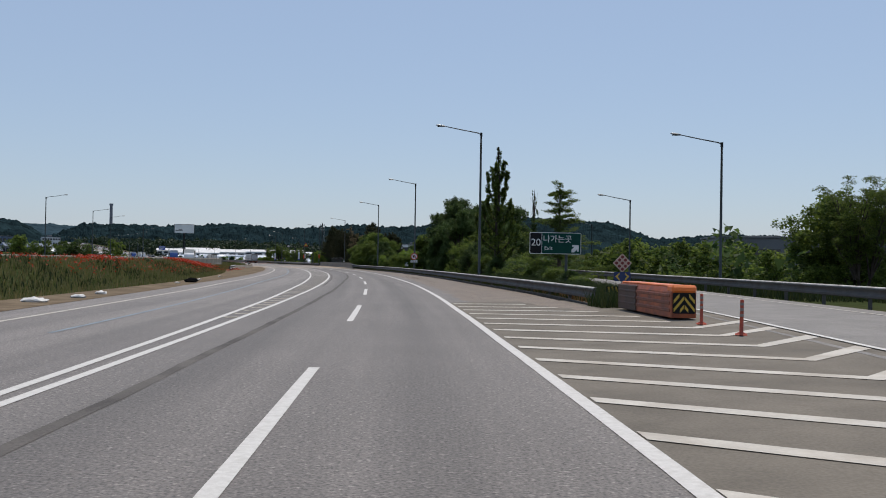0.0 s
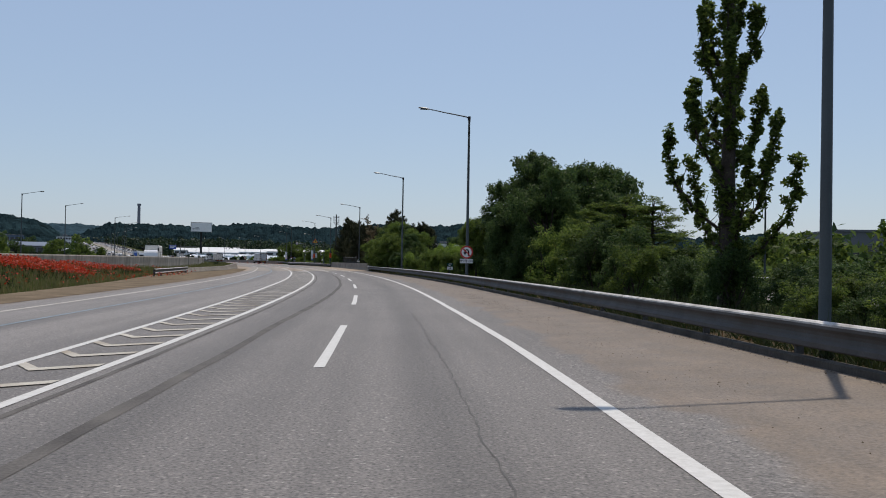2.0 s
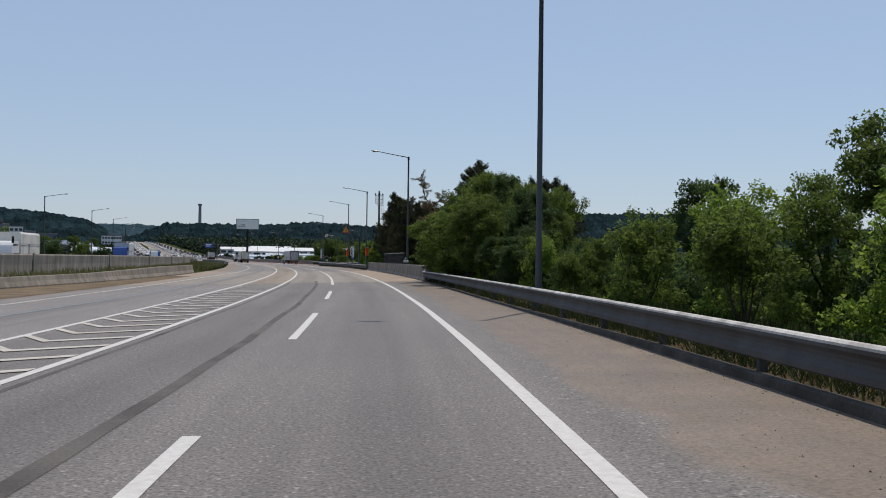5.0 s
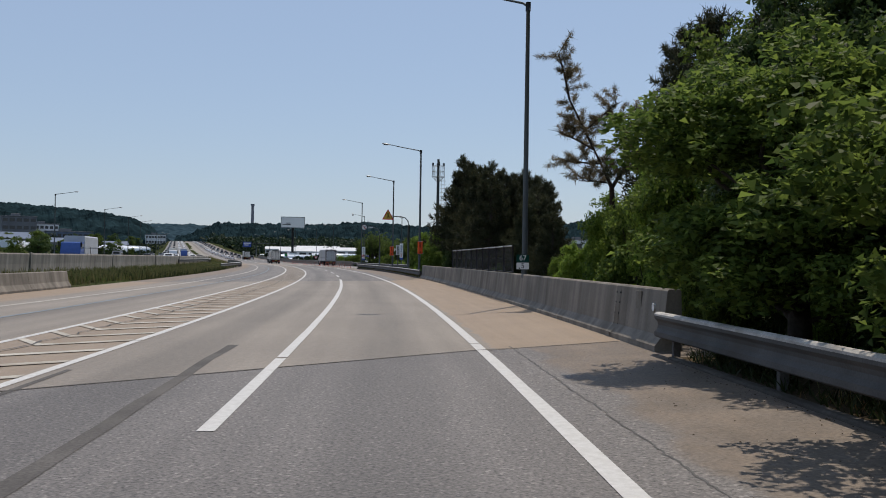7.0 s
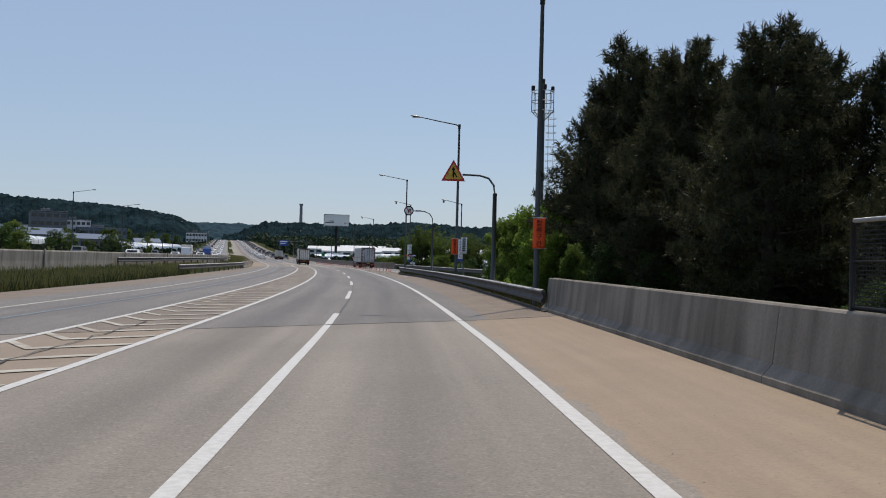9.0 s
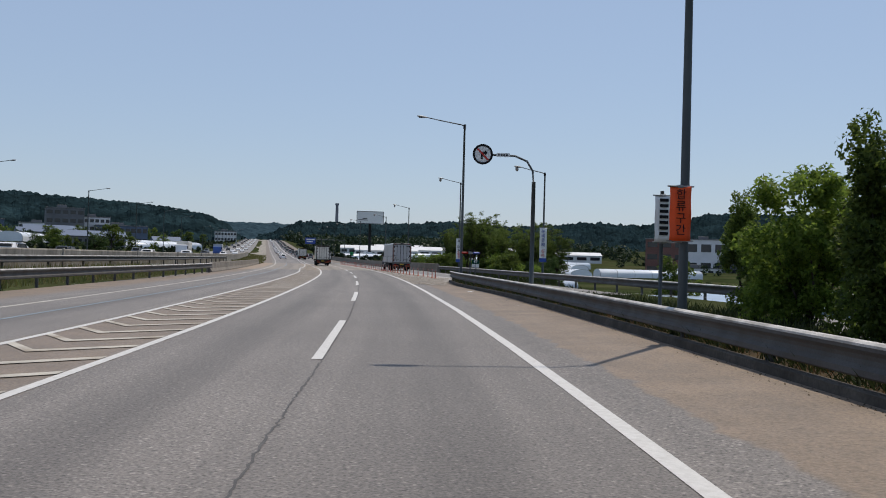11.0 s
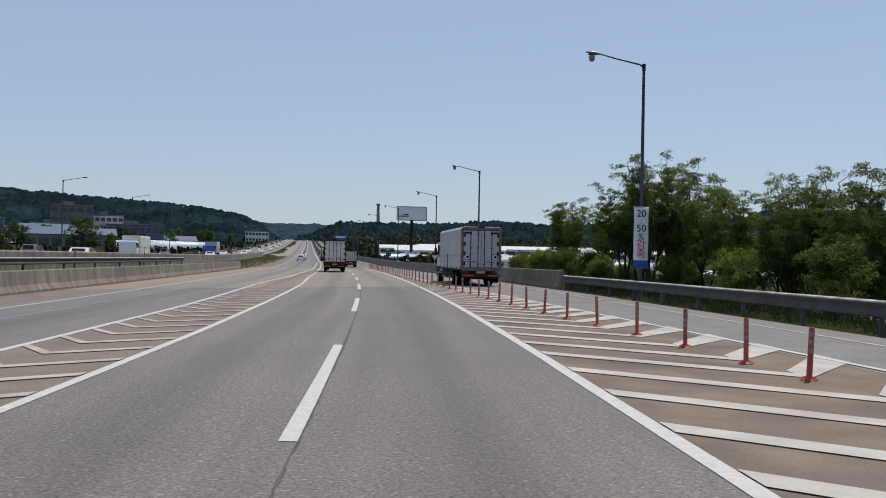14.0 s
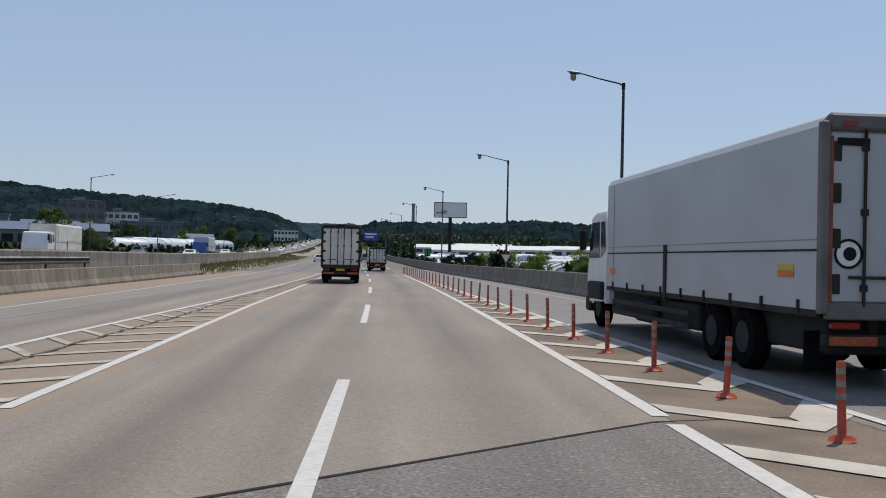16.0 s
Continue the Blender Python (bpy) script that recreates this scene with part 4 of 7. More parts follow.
def hill(name, radius, depth, a0, a1, heights, material, label, seed, rough=4.5, step=0.11):
    """A wooded ridge; heights: degrees of bearing, degrees over the horizon."""
    cx, cy = -40.0, 180.0
    verts, faces = [], []
    angles = np.arange(a0, a1, step)
    rows = 60
    for i, a in enumerate(angles):
        top = radius * math.tan(radians(bend(a, heights)))
        for j in range(rows):
            f = j / (rows - 1)
            r = radius - depth + depth * f * 1.25
            z = -8 + (top + 8) * math.sin(min(f * 1.25, 1.0) * math.pi / 2) ** 1.3 * (1 if f < 0.8 else 1 - (f - 0.8) * 1.2)
            x, y = cx - r * math.sin(radians(a)), cy + r * math.cos(radians(a))
            q = Vector((x, y, seed))
            z += rough * (noise.noise(q * 0.045) + 0.9 * noise.noise(q * 0.11) + 0.6 * noise.noise(q * 0.24)) * min(f * 4, 1)
            z += 5 * noise.noise(q * 0.006) * f
            verts.append((x, y, z))
    for i in range(len(angles) - 1):
        for j in range(rows - 1):
            k = i * rows + j
            faces.append((k, k + 1, k + rows + 1, k + rows))
    return tagged(raw(name, verts, faces, material), label, "hill", kind="structure")


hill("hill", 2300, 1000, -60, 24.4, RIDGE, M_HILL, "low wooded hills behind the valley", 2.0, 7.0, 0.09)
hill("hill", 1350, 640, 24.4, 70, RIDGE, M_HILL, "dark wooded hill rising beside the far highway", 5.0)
hill("hill", 3000, 500, -60, 60, ((-60, 1.4), (-20, 1.5), (0, 1.6), (10, 1.9), (20, 1.8), (24, 1.9), (30, 1.8), (60, 1.5)), M_FARHILL, "far wooded ridge tinted pale blue for haze", 9.0, 5.0, 0.2)


# ---- signs ----
def text_mesh(body, size, material, name="lettering", parent=None, m=None, align="CENTER", bold=0.0):
    """Words as a flat mesh, x to the right and z up, facing -y."""
    cu = bpy.data.curves.new(name, "FONT")
    cu.body, cu.size, cu.align_x, cu.align_y, cu.offset = body, size, align, "CENTER", bold
    cu.extrude = 0.004
    tmp = bpy.data.objects.new(name, cu)
    scene.collection.objects.link(tmp)
    bpy.context.view_layer.update()
    me = bpy.data.meshes.new_from_object(tmp.evaluated_get(bpy.context.evaluated_depsgraph_get()))
    bpy.data.objects.remove(tmp)
    me.transform(Matrix.Rotation(radians(90), 4, "X"))
    me.materials.clear()
    me.materials.append(material)
    ob = new(name, me)
    ob.parent = parent
    ob.matrix_basis = m or Matrix()
    return ob


def plate(name, w, h, material, parent, m=None, r=0.04, thick=0.03):
    """A sheet with round corners in x and z, its face at y = 0."""
    bm = bmesh.new()
    pts = []
    for cx, cz, a0 in ((w / 2 - r, h / 2 - r, 0), (-w / 2 + r, h / 2 - r, 90), (-w / 2 + r, -h / 2 + r, 180), (w / 2 - r, -h / 2 + r, 270)):
        for k in range(4):
            a = radians(a0 + 30 * k)
            pts.append((cx + r * math.cos(a), cz + r * math.sin(a)))
    f = bm.faces.new([bm.verts.new((x, 0, z)) for x, z in pts])
    ex = bmesh.ops.extrude_face_region(bm, geom=[f])
    bmesh.ops.translate(bm, vec=(0, thick, 0), verts=[v for v in ex["geom"] if isinstance(v, bmesh.types.BMVert)])
    bmesh.ops.recalc_face_normals(bm, faces=bm.faces)
    ob = part(name, bm, material, parent)
    ob.matrix_basis = m or Matrix()
    return ob


def disc(name, radius, material, parent, m, thick=0.02, sides=32, inner=0.0):
    bm = bmesh.new()
    n = sides
    o0 = [bm.verts.new((radius * math.cos(2 * math.pi * k / n), 0, radius * math.sin(2 * math.pi * k / n))) for k in range(n)]
    if inner:
        i0 = [bm.verts.new((inner * math.cos(2 * math.pi * k / n), 0, inner * math.sin(2 * math.pi * k / n))) for k in range(n)]
        faces = [bm.faces.new((o0[k], o0[(k + 1) % n], i0[(k + 1) % n], i0[k])) for k in range(n)]
    else:
        faces = [bm.faces.new(o0)]
    ex = bmesh.ops.extrude_face_region(bm, geom=faces)
    bmesh.ops.translate(bm, vec=(0, thick, 0), verts=[v for v in ex["geom"] if isinstance(v, bmesh.types.BMVert)])
    bmesh.ops.recalc_face_normals(bm, faces=bm.faces)
    ob = part(name, bm, material, parent)
    ob.matrix_basis = m
    return ob


def shape(name, pts, material, parent, m, thick=0.006):
    bm = bmesh.new()
    f = bm.faces.new([bm.verts.new((x, 0, z)) for x, z in pts])
    ex = bmesh.ops.extrude_face_region(bm, geom=[f])
    bmesh.ops.translate(bm, vec=(0, thick, 0), verts=[v for v in ex["geom"] if isinstance(v, bmesh.types.BMVert)])
    bmesh.ops.recalc_face_normals(bm, faces=bm.faces)
    ob = part(name, bm, material, parent)
    ob.matrix_basis = m
    return ob


def shift(x, y, z):
    return Matrix.Translation((x, y, z))


# exit sign in the gore
sign = thing("exit_sign", frame_at(47.7, 9.82, 0, 2), "green exit sign with black number field on a grey post", "road sign")
plate("panel", 2.73, 1.12, M_SIGNWHITE, sign, shift(0, 0, 2.72), 0.07)
plate("green_field", 2.05, 1.06, M_GREEN, sign, shift(0.31, -0.006, 2.72), 0.05, 0.01)
plate("number_field", 0.6, 1.06, M_BLACK, sign, shift(-1.04, -0.006, 2.72), 0.05, 0.01)
text_mesh("20", 0.52, M_SIGNWHITE, "number", sign, shift(-1.04, -0.014, 2.74))
text_mesh("\ub098\uac00\ub294\uacf3", 0.42, M_SIGNWHITE, "lettering", sign, shift(0.1, -0.014, 2.92))
text_mesh("Exit", 0.28, M_SIGNWHITE, "lettering", sign, shift(-0.38, -0.014, 2.46))
shape("arrow", ((0, 0), (0.14, 0), (0.30, 0.16), (0.30, 0.04), (0.38, 0.04), (0.38, 0.38), (0.04, 0.38), (0.04, 0.30), (0.16, 0.30), (0, 0.14)), M_SIGNWHITE, sign, shift(0.85, -0.014, 2.26))
part("post", tube(bmesh.new(), [(0.6, 0.1, -0.3), (0.6, 0.1, 3.2)], 0.075, 10), M_POLE, sign)
part("brace", boxed((-1.2, 0.03, 2.92), (1.2, 0.08, 2.99), 0.005), M_STEEL, sign)

# wrong-way sign on the second lamp
sign = thing("wrong_way_sign", frame_at(109.6, 7.0), "round red and white no-wrong-way sign with plate below", "road sign")
disc("face", 0.41, M_SIGNWHITE, sign, shift(0, -0.12, 2.26))
disc("red_ring", 0.41, M_RED, sign, shift(0, -0.126, 2.26), 0.008, inner=0.32)
bm = bmesh.new()
tube(bm, [(0.13, 0, -0.22), (0.13, 0, 0.02), (0.10, 0, 0.12), (0.03, 0, 0.17), (-0.05, 0, 0.15), (-0.10, 0, 0.08), (-0.11, 0, -0.02)], 0.045, 6)
arrow = part("turn_arrow", bm, M_BLACK, sign)
arrow.matrix_basis = shift(0, -0.128, 2.25) @ Matrix.Diagonal((1, 0.15, 1, 1))
shape("arrow_head", ((-0.22, 0.0), (0.02, 0.0), (-0.10, -0.17)), M_BLACK, sign, shift(0, -0.132, 2.25))
shape("slash", ((-0.27, 0.21), (-0.22, 0.26), (0.27, -0.21), (0.22, -0.26)), M_RED, sign, shift(0, -0.136, 2.26))
plate("plate", 0.82, 0.27, M_SIGNWHITE, sign, shift(0, -0.12, 1.70), 0.02, 0.015)
text_mesh("\uc5ed\uc8fc\ud589 \uae08\uc9c0", 0.19, M_BLACK, "lettering", sign, shift(0, -0.128, 1.70))


def small_sign(s, d, z, top, bottom, label, base=0.0, w=0.42):
    root = thing("kilometre_sign", frame_at(s, d), label, "road sign")
    plate("top_plate", w, 0.24, M_GREEN, root, shift(0, -0.04, z + 0.13), 0.02, 0.015)
    plate("bottom_plate", w, 0.22, M_SIGNWHITE, root, shift(0, -0.04, z - 0.13), 0.02, 0.015)
    text_mesh(top, 0.245, M_SIGNWHITE, "number", root, shift(0, -0.046, z + 0.13))
    text_mesh(bottom, 0.245, M_BLACK, "number", root, shift(0, -0.046, z - 0.13))
    shape("decimal_point", ((-0.13, -0.025), (-0.09, -0.025), (-0.09, 0.015), (-0.13, 0.015)), M_BLACK, root, shift(0, -0.048, z - 0.2), 0.004)
    part("post", tube(bmesh.new(), [(0, 0.02, base), (0, 0.02, z + 0.2)], 0.03, 8), M_POLE, root)
    return root


small_sign(119.4, 7.15, 1.3, "67", "4", "small green and white kilometre sign behind the rail", -0.1)
small_sign(205.3, 6.44, 1.62, "67", "5", "small green and white kilometre sign on the barrier", 1.1)
small_sign(322.9, 7.55, 1.42, "67", "6", "green and white kilometre sign on a thin post", -0.1, 0.48)

# flashing red and blue box on a post
box_light = thing("warning_light", frame_at(325.9, 7.6), "red and blue warning light box on a grey post", "warning light")
part("post", tube(bmesh.new(), [(0, 0, -0.1), (0, 0, 2.14)], 0.045, 8), M_POLE, box_light)
part("bracket", boxed((-0.13, -0.08, 2.05), (0.13, 0.08, 2.23), 0.025), M_STEEL, box_light)
solar = part("solar_panel", boxed((-0.26, -0.14, -0.012), (0.26, 0.2, 0.012), 0.006), M_DARK, box_light, "small dark solar panel")
solar.matrix_basis = shift(0, 0, 2.32) @ Matrix.Rotation(math.radians(-12), 4, "X")
part("panel_stem", boxed((-0.03, -0.03, 2.2), (0.03, 0.03, 2.32), 0.008), M_DARK, box_light)
part("red_lens", boxed((-0.62, -0.09, 2.06), (-0.13, 0.09, 2.21), 0.06), M_LAMPRED, box_light, "red lamp housing")
part("blue_lens", boxed((0.13, -0.09, 2.06), (0.64, 0.09, 2.21), 0.06), M_BLUE, box_light, "blue lamp housing")

# merge warning triangle on a curved arm
sign = thing("warning_triangle", frame_at(264.7, 6.87), "yellow warning triangle with red border on a curved pole", "road sign")
part("pole", tube(bmesh.new(), [(0, 0, -0.4), (0, 0, 4.98)], [0.12, 0.10], 10), M_POLE, sign)
part("arm", tube(bmesh.new(), [(0, 0, 4.9), (-0.06, 0, 5.36), (-0.32, 0, 5.7), (-0.75, 0, 5.82), (-1.6, 0, 5.84)], 0.05, 8), M_POLE, sign)
tri = ((-0.58, -0.35), (0.58, -0.35), (0.0, 0.69))
shape("border", tri, M_RED, sign, shift(-2.05, -0.06, 5.86), 0.02)
shape("face", [(x * 0.74, z * 0.74 + 0.006) for x, z in tri], M_YELLOW, sign, shift(-2.05, -0.068, 5.86))
shape("merge_arrow", ((-0.04, -0.18), (0.04, -0.18), (0.04, 0.0), (0.13, -0.14), (0.19, -0.14), (0.05, 0.09), (0.05, 0.18), (0.1, 0.18), (0.0, 0.33), (-0.1, 0.18), (-0.04, 0.18)), M_BLACK, sign, shift(-2.05, -0.076, 5.86))

# no-right-turn disc on a curved arm
sign = thing("no_turn_sign", frame_at(301.2, 7.2), "round no-turn sign on a slim curved pole", "road sign")
part("pole", tube(bmesh.new(), [(0, 0, -0.4), (0, 0, 4.9)], [0.10, 0.08], 10), M_POLE, sign)
part("arm", tube(bmesh.new(), [(0, 0, 4.85), (-0.05, 0, 5.35), (-0.3, 0, 5.75), (-0.8, 0, 5.95), (-1.9, 0, 5.97)], 0.045, 8), M_POLE, sign)
disc("face", 0.36, M_SIGNWHITE, sign, shift(-2.14, -0.06, 5.97))
disc("ring", 0.42, M_BLACK, sign, shift(-2.14, -0.068, 5.97), 0.012, inner=0.33)
shape("arrow", ((-0.04, -0.2), (0.04, -0.2), (0.04, 0.02), (0.12, 0.02), (0.12, -0.05), (0.24, 0.07), (0.12, 0.19), (0.12, 0.1), (-0.04, 0.1)), M_BLACK, sign, shift(-2.18, -0.07, 5.97))
shape("slash", ((-0.25, 0.20), (-0.20, 0.25), (0.25, -0.20), (0.20, -0.25)), M_RED, sign, shift(-2.14, -0.078, 5.97))
plate("plate", 0.55, 0.16, M_SIGNWHITE, sign, shift(-1.3, -0.05, 5.97), 0.02, 0.012)
for k in range(4):
    shape("writing_bar", ((0, 0), (0.08, 0), (0.08, 0.07), (0, 0.07)), M_BLACK, sign, shift(-1.52 + 0.11 * k, -0.056, 5.935), 0.003)


def banner(s, d, z0, z1, w, material, label, words=(), foot=None, bars=None):
    """A cloth hung flat against a lamp pole."""
    root = thing("banner", frame_at(s, d), label, "banner")
    bm = bmesh.new()
    n = 9
    grid = [[bm.verts.new((w * (i / 3 - 0.5), -0.16 - 0.02 * math.sin(k * 1.3 + i), z0 + (z1 - z0) * k / (n - 1))) for i in range(4)] for k in range(n)]
    for k in range(n - 1):
        for i in range(3):
            bm.faces.new((grid[k][i], grid[k][i + 1], grid[k + 1][i + 1], grid[k + 1][i])).smooth = True
    ex = bmesh.ops.extrude_face_region(bm, geom=bm.faces[:])
    bmesh.ops.translate(bm, vec=(0, 0.006, 0), verts=[v for v in ex["geom"] if isinstance(v, bmesh.types.BMVert)])
    part("cloth", bm, material, root)
    for z in (z0, z1):
        part("batten", tube(bmesh.new(), [(-w / 2 - 0.05, -0.15, z), (w / 2 + 0.05, -0.15, z)], 0.018, 6), M_STEEL, root)
        part("bracket", boxed((-0.05, -0.16, z - 0.03), (0.05, 0.02, z + 0.03), 0.005), M_STEEL, root)
    for word, size, z, mat in words:
        text_mesh(word, size, mat, "lettering", root, shift(0, -0.194, z))
    if foot:
        plate("foot_field", w, foot[1], foot[0], root, shift(0, -0.188, z0 + foot[1] / 2), 0.01, 0.004)
    if bars:
        zz = z1 - 0.16
        while zz > z0 + 0.12:
            shape("writing_bar", ((-w * 0.25, 0), (w * 0.25, 0), (w * 0.25, 0.08), (-w * 0.25, 0.08)), bars, root, shift(0, -0.19, zz), 0.004)
            zz -= 0.14
    return root


MERGE = [("\ud569", 0.225, 2.99, M_BLACK), ("\ub958", 0.225, 2.76, M_BLACK), ("\uad6c", 0.225, 2.53, M_BLACK), ("\uac04", 0.225, 2.3, M_BLACK)]
banner(251.25, 6.57, 2.15, 3.18, 0.42, M_BANNER, "bright orange merge-zone banner hung on a street lamp", MERGE)
banner(281.36, 6.72, 2.1, 3.16, 0.42, M_BANNER, "bright orange merge-zone banner on a thin street lamp", MERGE)
banner(286.6, 8.0, 2.2, 3.38, 0.45, M_SIGNWHITE, "white banner on a post behind the rail", bars=M_BLACK)
part("post", tube(bmesh.new(), [(0, 0, -0.4), (0, 0, 3.5)], 0.05, 8), M_POLE, [o for o in scene.objects if o.name.startswith("banner")][-1])
words = [("\ub208", 0.36, 4.25, M_BLUE), ("\ube44", 0.36, 3.87, M_BLUE), ("\uc62c", 0.36, 3.49, M_BLUE), ("\ub54c", 0.36, 3.11, M_BLUE), ("\uac10", 0.36, 2.6, M_RED), ("\uc18d", 0.36, 2.22, M_RED)]
banner(341.4, 15.85, 1.66, 4.57, 0.62, M_SIGNWHITE, "white vertical road-safety banner on a lamp pole", words, (M_BLUE, 0.32))
words = [("20", 0.46, 3.88, M_BLACK), ("/", 0.3, 3.52, M_BLACK), ("50", 0.46, 3.2, M_BLACK), ("%", 0.4, 2.82, M_BLACK), ("\uac10", 0.5, 2.44, M_RED), ("\uc18d", 0.5, 2.02, M_RED)]
banner(371.4, 12.75, 1.4, 4.19, 0.68, M_SIGNWHITE, "white vertical slow-down banner on a lamp pole", words, (M_BLUE, 0.36))

# ---- crash cushion and flexible posts ----
cushion = thing("crash_cushion", frame_at(24.45, 8.95, cross(24.5, 8.95)) @ Matrix.Diagonal((0.68, 0.81, 0.9, 1)), "weathered orange plastic crash cushion with chevron nose", "crash cushion")
bm = bmesh.new()
prof = ((-0.5, 0.06), (0.5, 0.06), (0.5, 0.82), (0.42, 0.96), (0.25, 1.0), (-0.25, 1.0), (-0.42, 0.96), (-0.5, 0.82))
rings = []
for y, k in ((0.0, 0.97), (0.05, 1.0), (7.0, 1.0), (7.05, 0.97)):
    rings.append([bm.verts.new((x * k * (1 - 0.02 * y / 7), y, z)) for x, z in prof])
for r0, r1 in zip(rings, rings[1:]):
    for k in range(len(prof)):
        bm.faces.new((r0[k], r0[(k + 1) % len(prof)], r1[(k + 1) % len(prof)], r1[k]))
bm.faces.new(rings[0])
bm.faces.new(list(reversed(rings[-1])))
part("shell", bm, M_CUSHION, cushion)
for side in (-1, 1):
    for z in (0.28, 0.5, 0.72):
        part("rib", boxed((side * 0.5 - 0.03, 0.15, z - 0.055), (side * 0.5 + 0.03, 6.9, z + 0.055), 0.02), M_RUST, cushion)
part("rear_shell", boxed((-0.55, 4.4, 0.05), (0.55, 7.08, 0.93), 0.03), M_CUSHION_REAR, cushion, "dark brown rear section")
for side in (-1, 1):
    for z in (0.28, 0.5, 0.72):
        part("rib", boxed((side * 0.55 - 0.02, 4.45, z - 0.04), (side * 0.55 + 0.02, 7.0, z + 0.04), 0.015), M_CUSHION_REAR, cushion)
plate("nose_plate", 0.92, 0.62, M_BLACK, cushion, shift(0, -0.02, 0.5), 0.05, 0.03)
for i in range(3):
    z = -0.02 + 0.25 * i
    for side in (-1, 1):
        x0, x1, z0, z1 = (0.42, 0.02, z, z + 0.36)
        if z0 < 0.21:
            x0, z0 = x0 - (0.21 - z0) * 1.1, 0.21
        if z1 > 0.68:
            x1, z1 = x1 + (z1 - 0.68) * 1.1, 0.68
        shape("chevron", [(side * x, q) for x, q in ((x0, z0), (x1, z1), (x1, min(z1 + 0.11, 0.79)), (x0, z0 + 0.11))][::side], M_YELLOW, cushion, shift(0, -0.027, 0))
part("cap", boxed((-0.5, -0.06, 0.8), (0.5, 0.55, 1.04), 0.07), M_ORANGE, cushion, "bright orange rounded nose cap")
# Brighter than the shell: sun on the top is put in the colour.
part("lid", boxed((-0.4, 0.5, 0.97), (0.4, 6.95, 1.03), 0.03), M_ORANGE, cushion, "faded lid in brighter orange as the sunlit top")
checker = thing("marker_board", frame_at(33.3, 9.52, cross(33.3, 9.5)), "diamond board with red dots over a blue arrow plate", "marker board")
part("post", tube(bmesh.new(), [(0, 0, -0.1), (0, 0, 1.75)], 0.03, 8), M_STEEL, checker)
tilt = Matrix.Rotation(radians(45), 4, "Y")
plate("board", 0.5, 0.5, M_SIGNPINK, checker, shift(0, -0.05, 1.5) @ tilt, 0.03, 0.02)
for i in range(3):
    for k in range(3):
        disc("dot", 0.058, M_DOT, checker, shift(0, -0.056, 1.5) @ tilt @ shift(-0.155 + 0.155 * i, 0, -0.155 + 0.155 * k), 0.006, 14)
plate("arrow_plate", 0.62, 0.34, M_DARKBLUE, checker, shift(0, -0.05, 1.01), 0.05, 0.02)
for side in (-1, 1):
    shape("arrow", [(side * x, z) for x, z in ((0.26, 0.0), (0.1, 0.14), (0.1, 0.09), (0.17, 0.0), (0.1, -0.09), (0.1, -0.14))][::side], M_YELLOW, checker, shift(0, -0.058, 1.01))
slats = thing("striped_board", frame_at(33.5, 9.5, cross(33.5, 9.5)), "low black and yellow striped board behind the cushion", "marker board")
plate("board", 1.0, 0.38, M_BLACK, slats, shift(0, 0, 0.45), 0.02, 0.03)
for i in range(7):
    x = -0.46 + 0.135 * i
    shape("stripe", ((x, 0.18), (x + 0.07, 0.18), (x + 0.17, -0.18), (x + 0.1, -0.18)) if x < 0.3 else ((x, 0.18), (x + 0.05, 0.18), (x + 0.1, 0.0), (x + 0.05, 0.0)), M_YELLOW, slats, shift(0, -0.008, 0.45))
for x in (-0.4, 0.4):
    part("post", tube(bmesh.new(), [(x, 0.06, -0.1), (x, 0.06, 0.62)], 0.03, 8), M_STEEL, slats)


def flexible_post():
    root = thing("delineator_post", Matrix(), "dirty red flexible post with grey reflective bands", "delineator post", "delineator posts in the gores")
    base = part("foot", tube(bmesh.new(), [(0, 0, 0.0), (0, 0, 0.03), (0, 0, 0.055)], [0.13, 0.12, 0.06], 12), M_POSTRED, root)
    part("tube", tube(bmesh.new(), [(0, 0, 0.02), (0, 0, 0.4), (0, 0, 0.74), (0, 0, 0.75)], [0.042, 0.04, 0.04, 0.03], 12), M_POSTRED, root)
    for z in (0.42, 0.54, 0.66):
        part("band", tube(bmesh.new(), [(0, 0, z - 0.03), (0, 0, z + 0.03)], 0.0425, 12, False), M_BAND, root, "dull grey band")
    return root


POST = flexible_post()
POST.matrix_world = frame_at(22.6, 8.8, 0.018 + cross(22.6, 8.8))
copy_thing(POST, frame_at(19.34, 8.56, 0.018 + cross(19.3, 8.56)) @ Matrix.Rotation(radians(2), 4, "X"))
for i in range(50):
    s = bend(i, ((0, 342.7), (1, 344.8), (4, 353.1), (8, 363.5), (12, 373.0), (16, 383.2), (49, 473)))
    d = bend(s, ((342, 6.87), (348.4, 6.65), (351.5, 6.42), (356.6, 5.95), (363.5, 5.63), (371.4, 5.25), (376.7, 5.07), (384, 4.83), (389, 4.62), (403, 4.3), (440, 4.0), (480, 3.85)))
    copy_thing(POST, frame_at(s, d, 0.012) @ Matrix.Rotation(radians(random.uniform(-2.5, 2.5)), 4, "X") @ Matrix.Rotation(radians(random.uniform(-2.5, 2.5)), 4, "Y"))


# ---- trucks and cars ----
M_TRUCKTRIM = plain("dull_grey_truck_trim", (0.13, 0.125, 0.12), 0.6, 0.0, vary=0.25, scale=2.0, dirt=(0.1, 0.09, 0.08), dirt_amount=0.6)


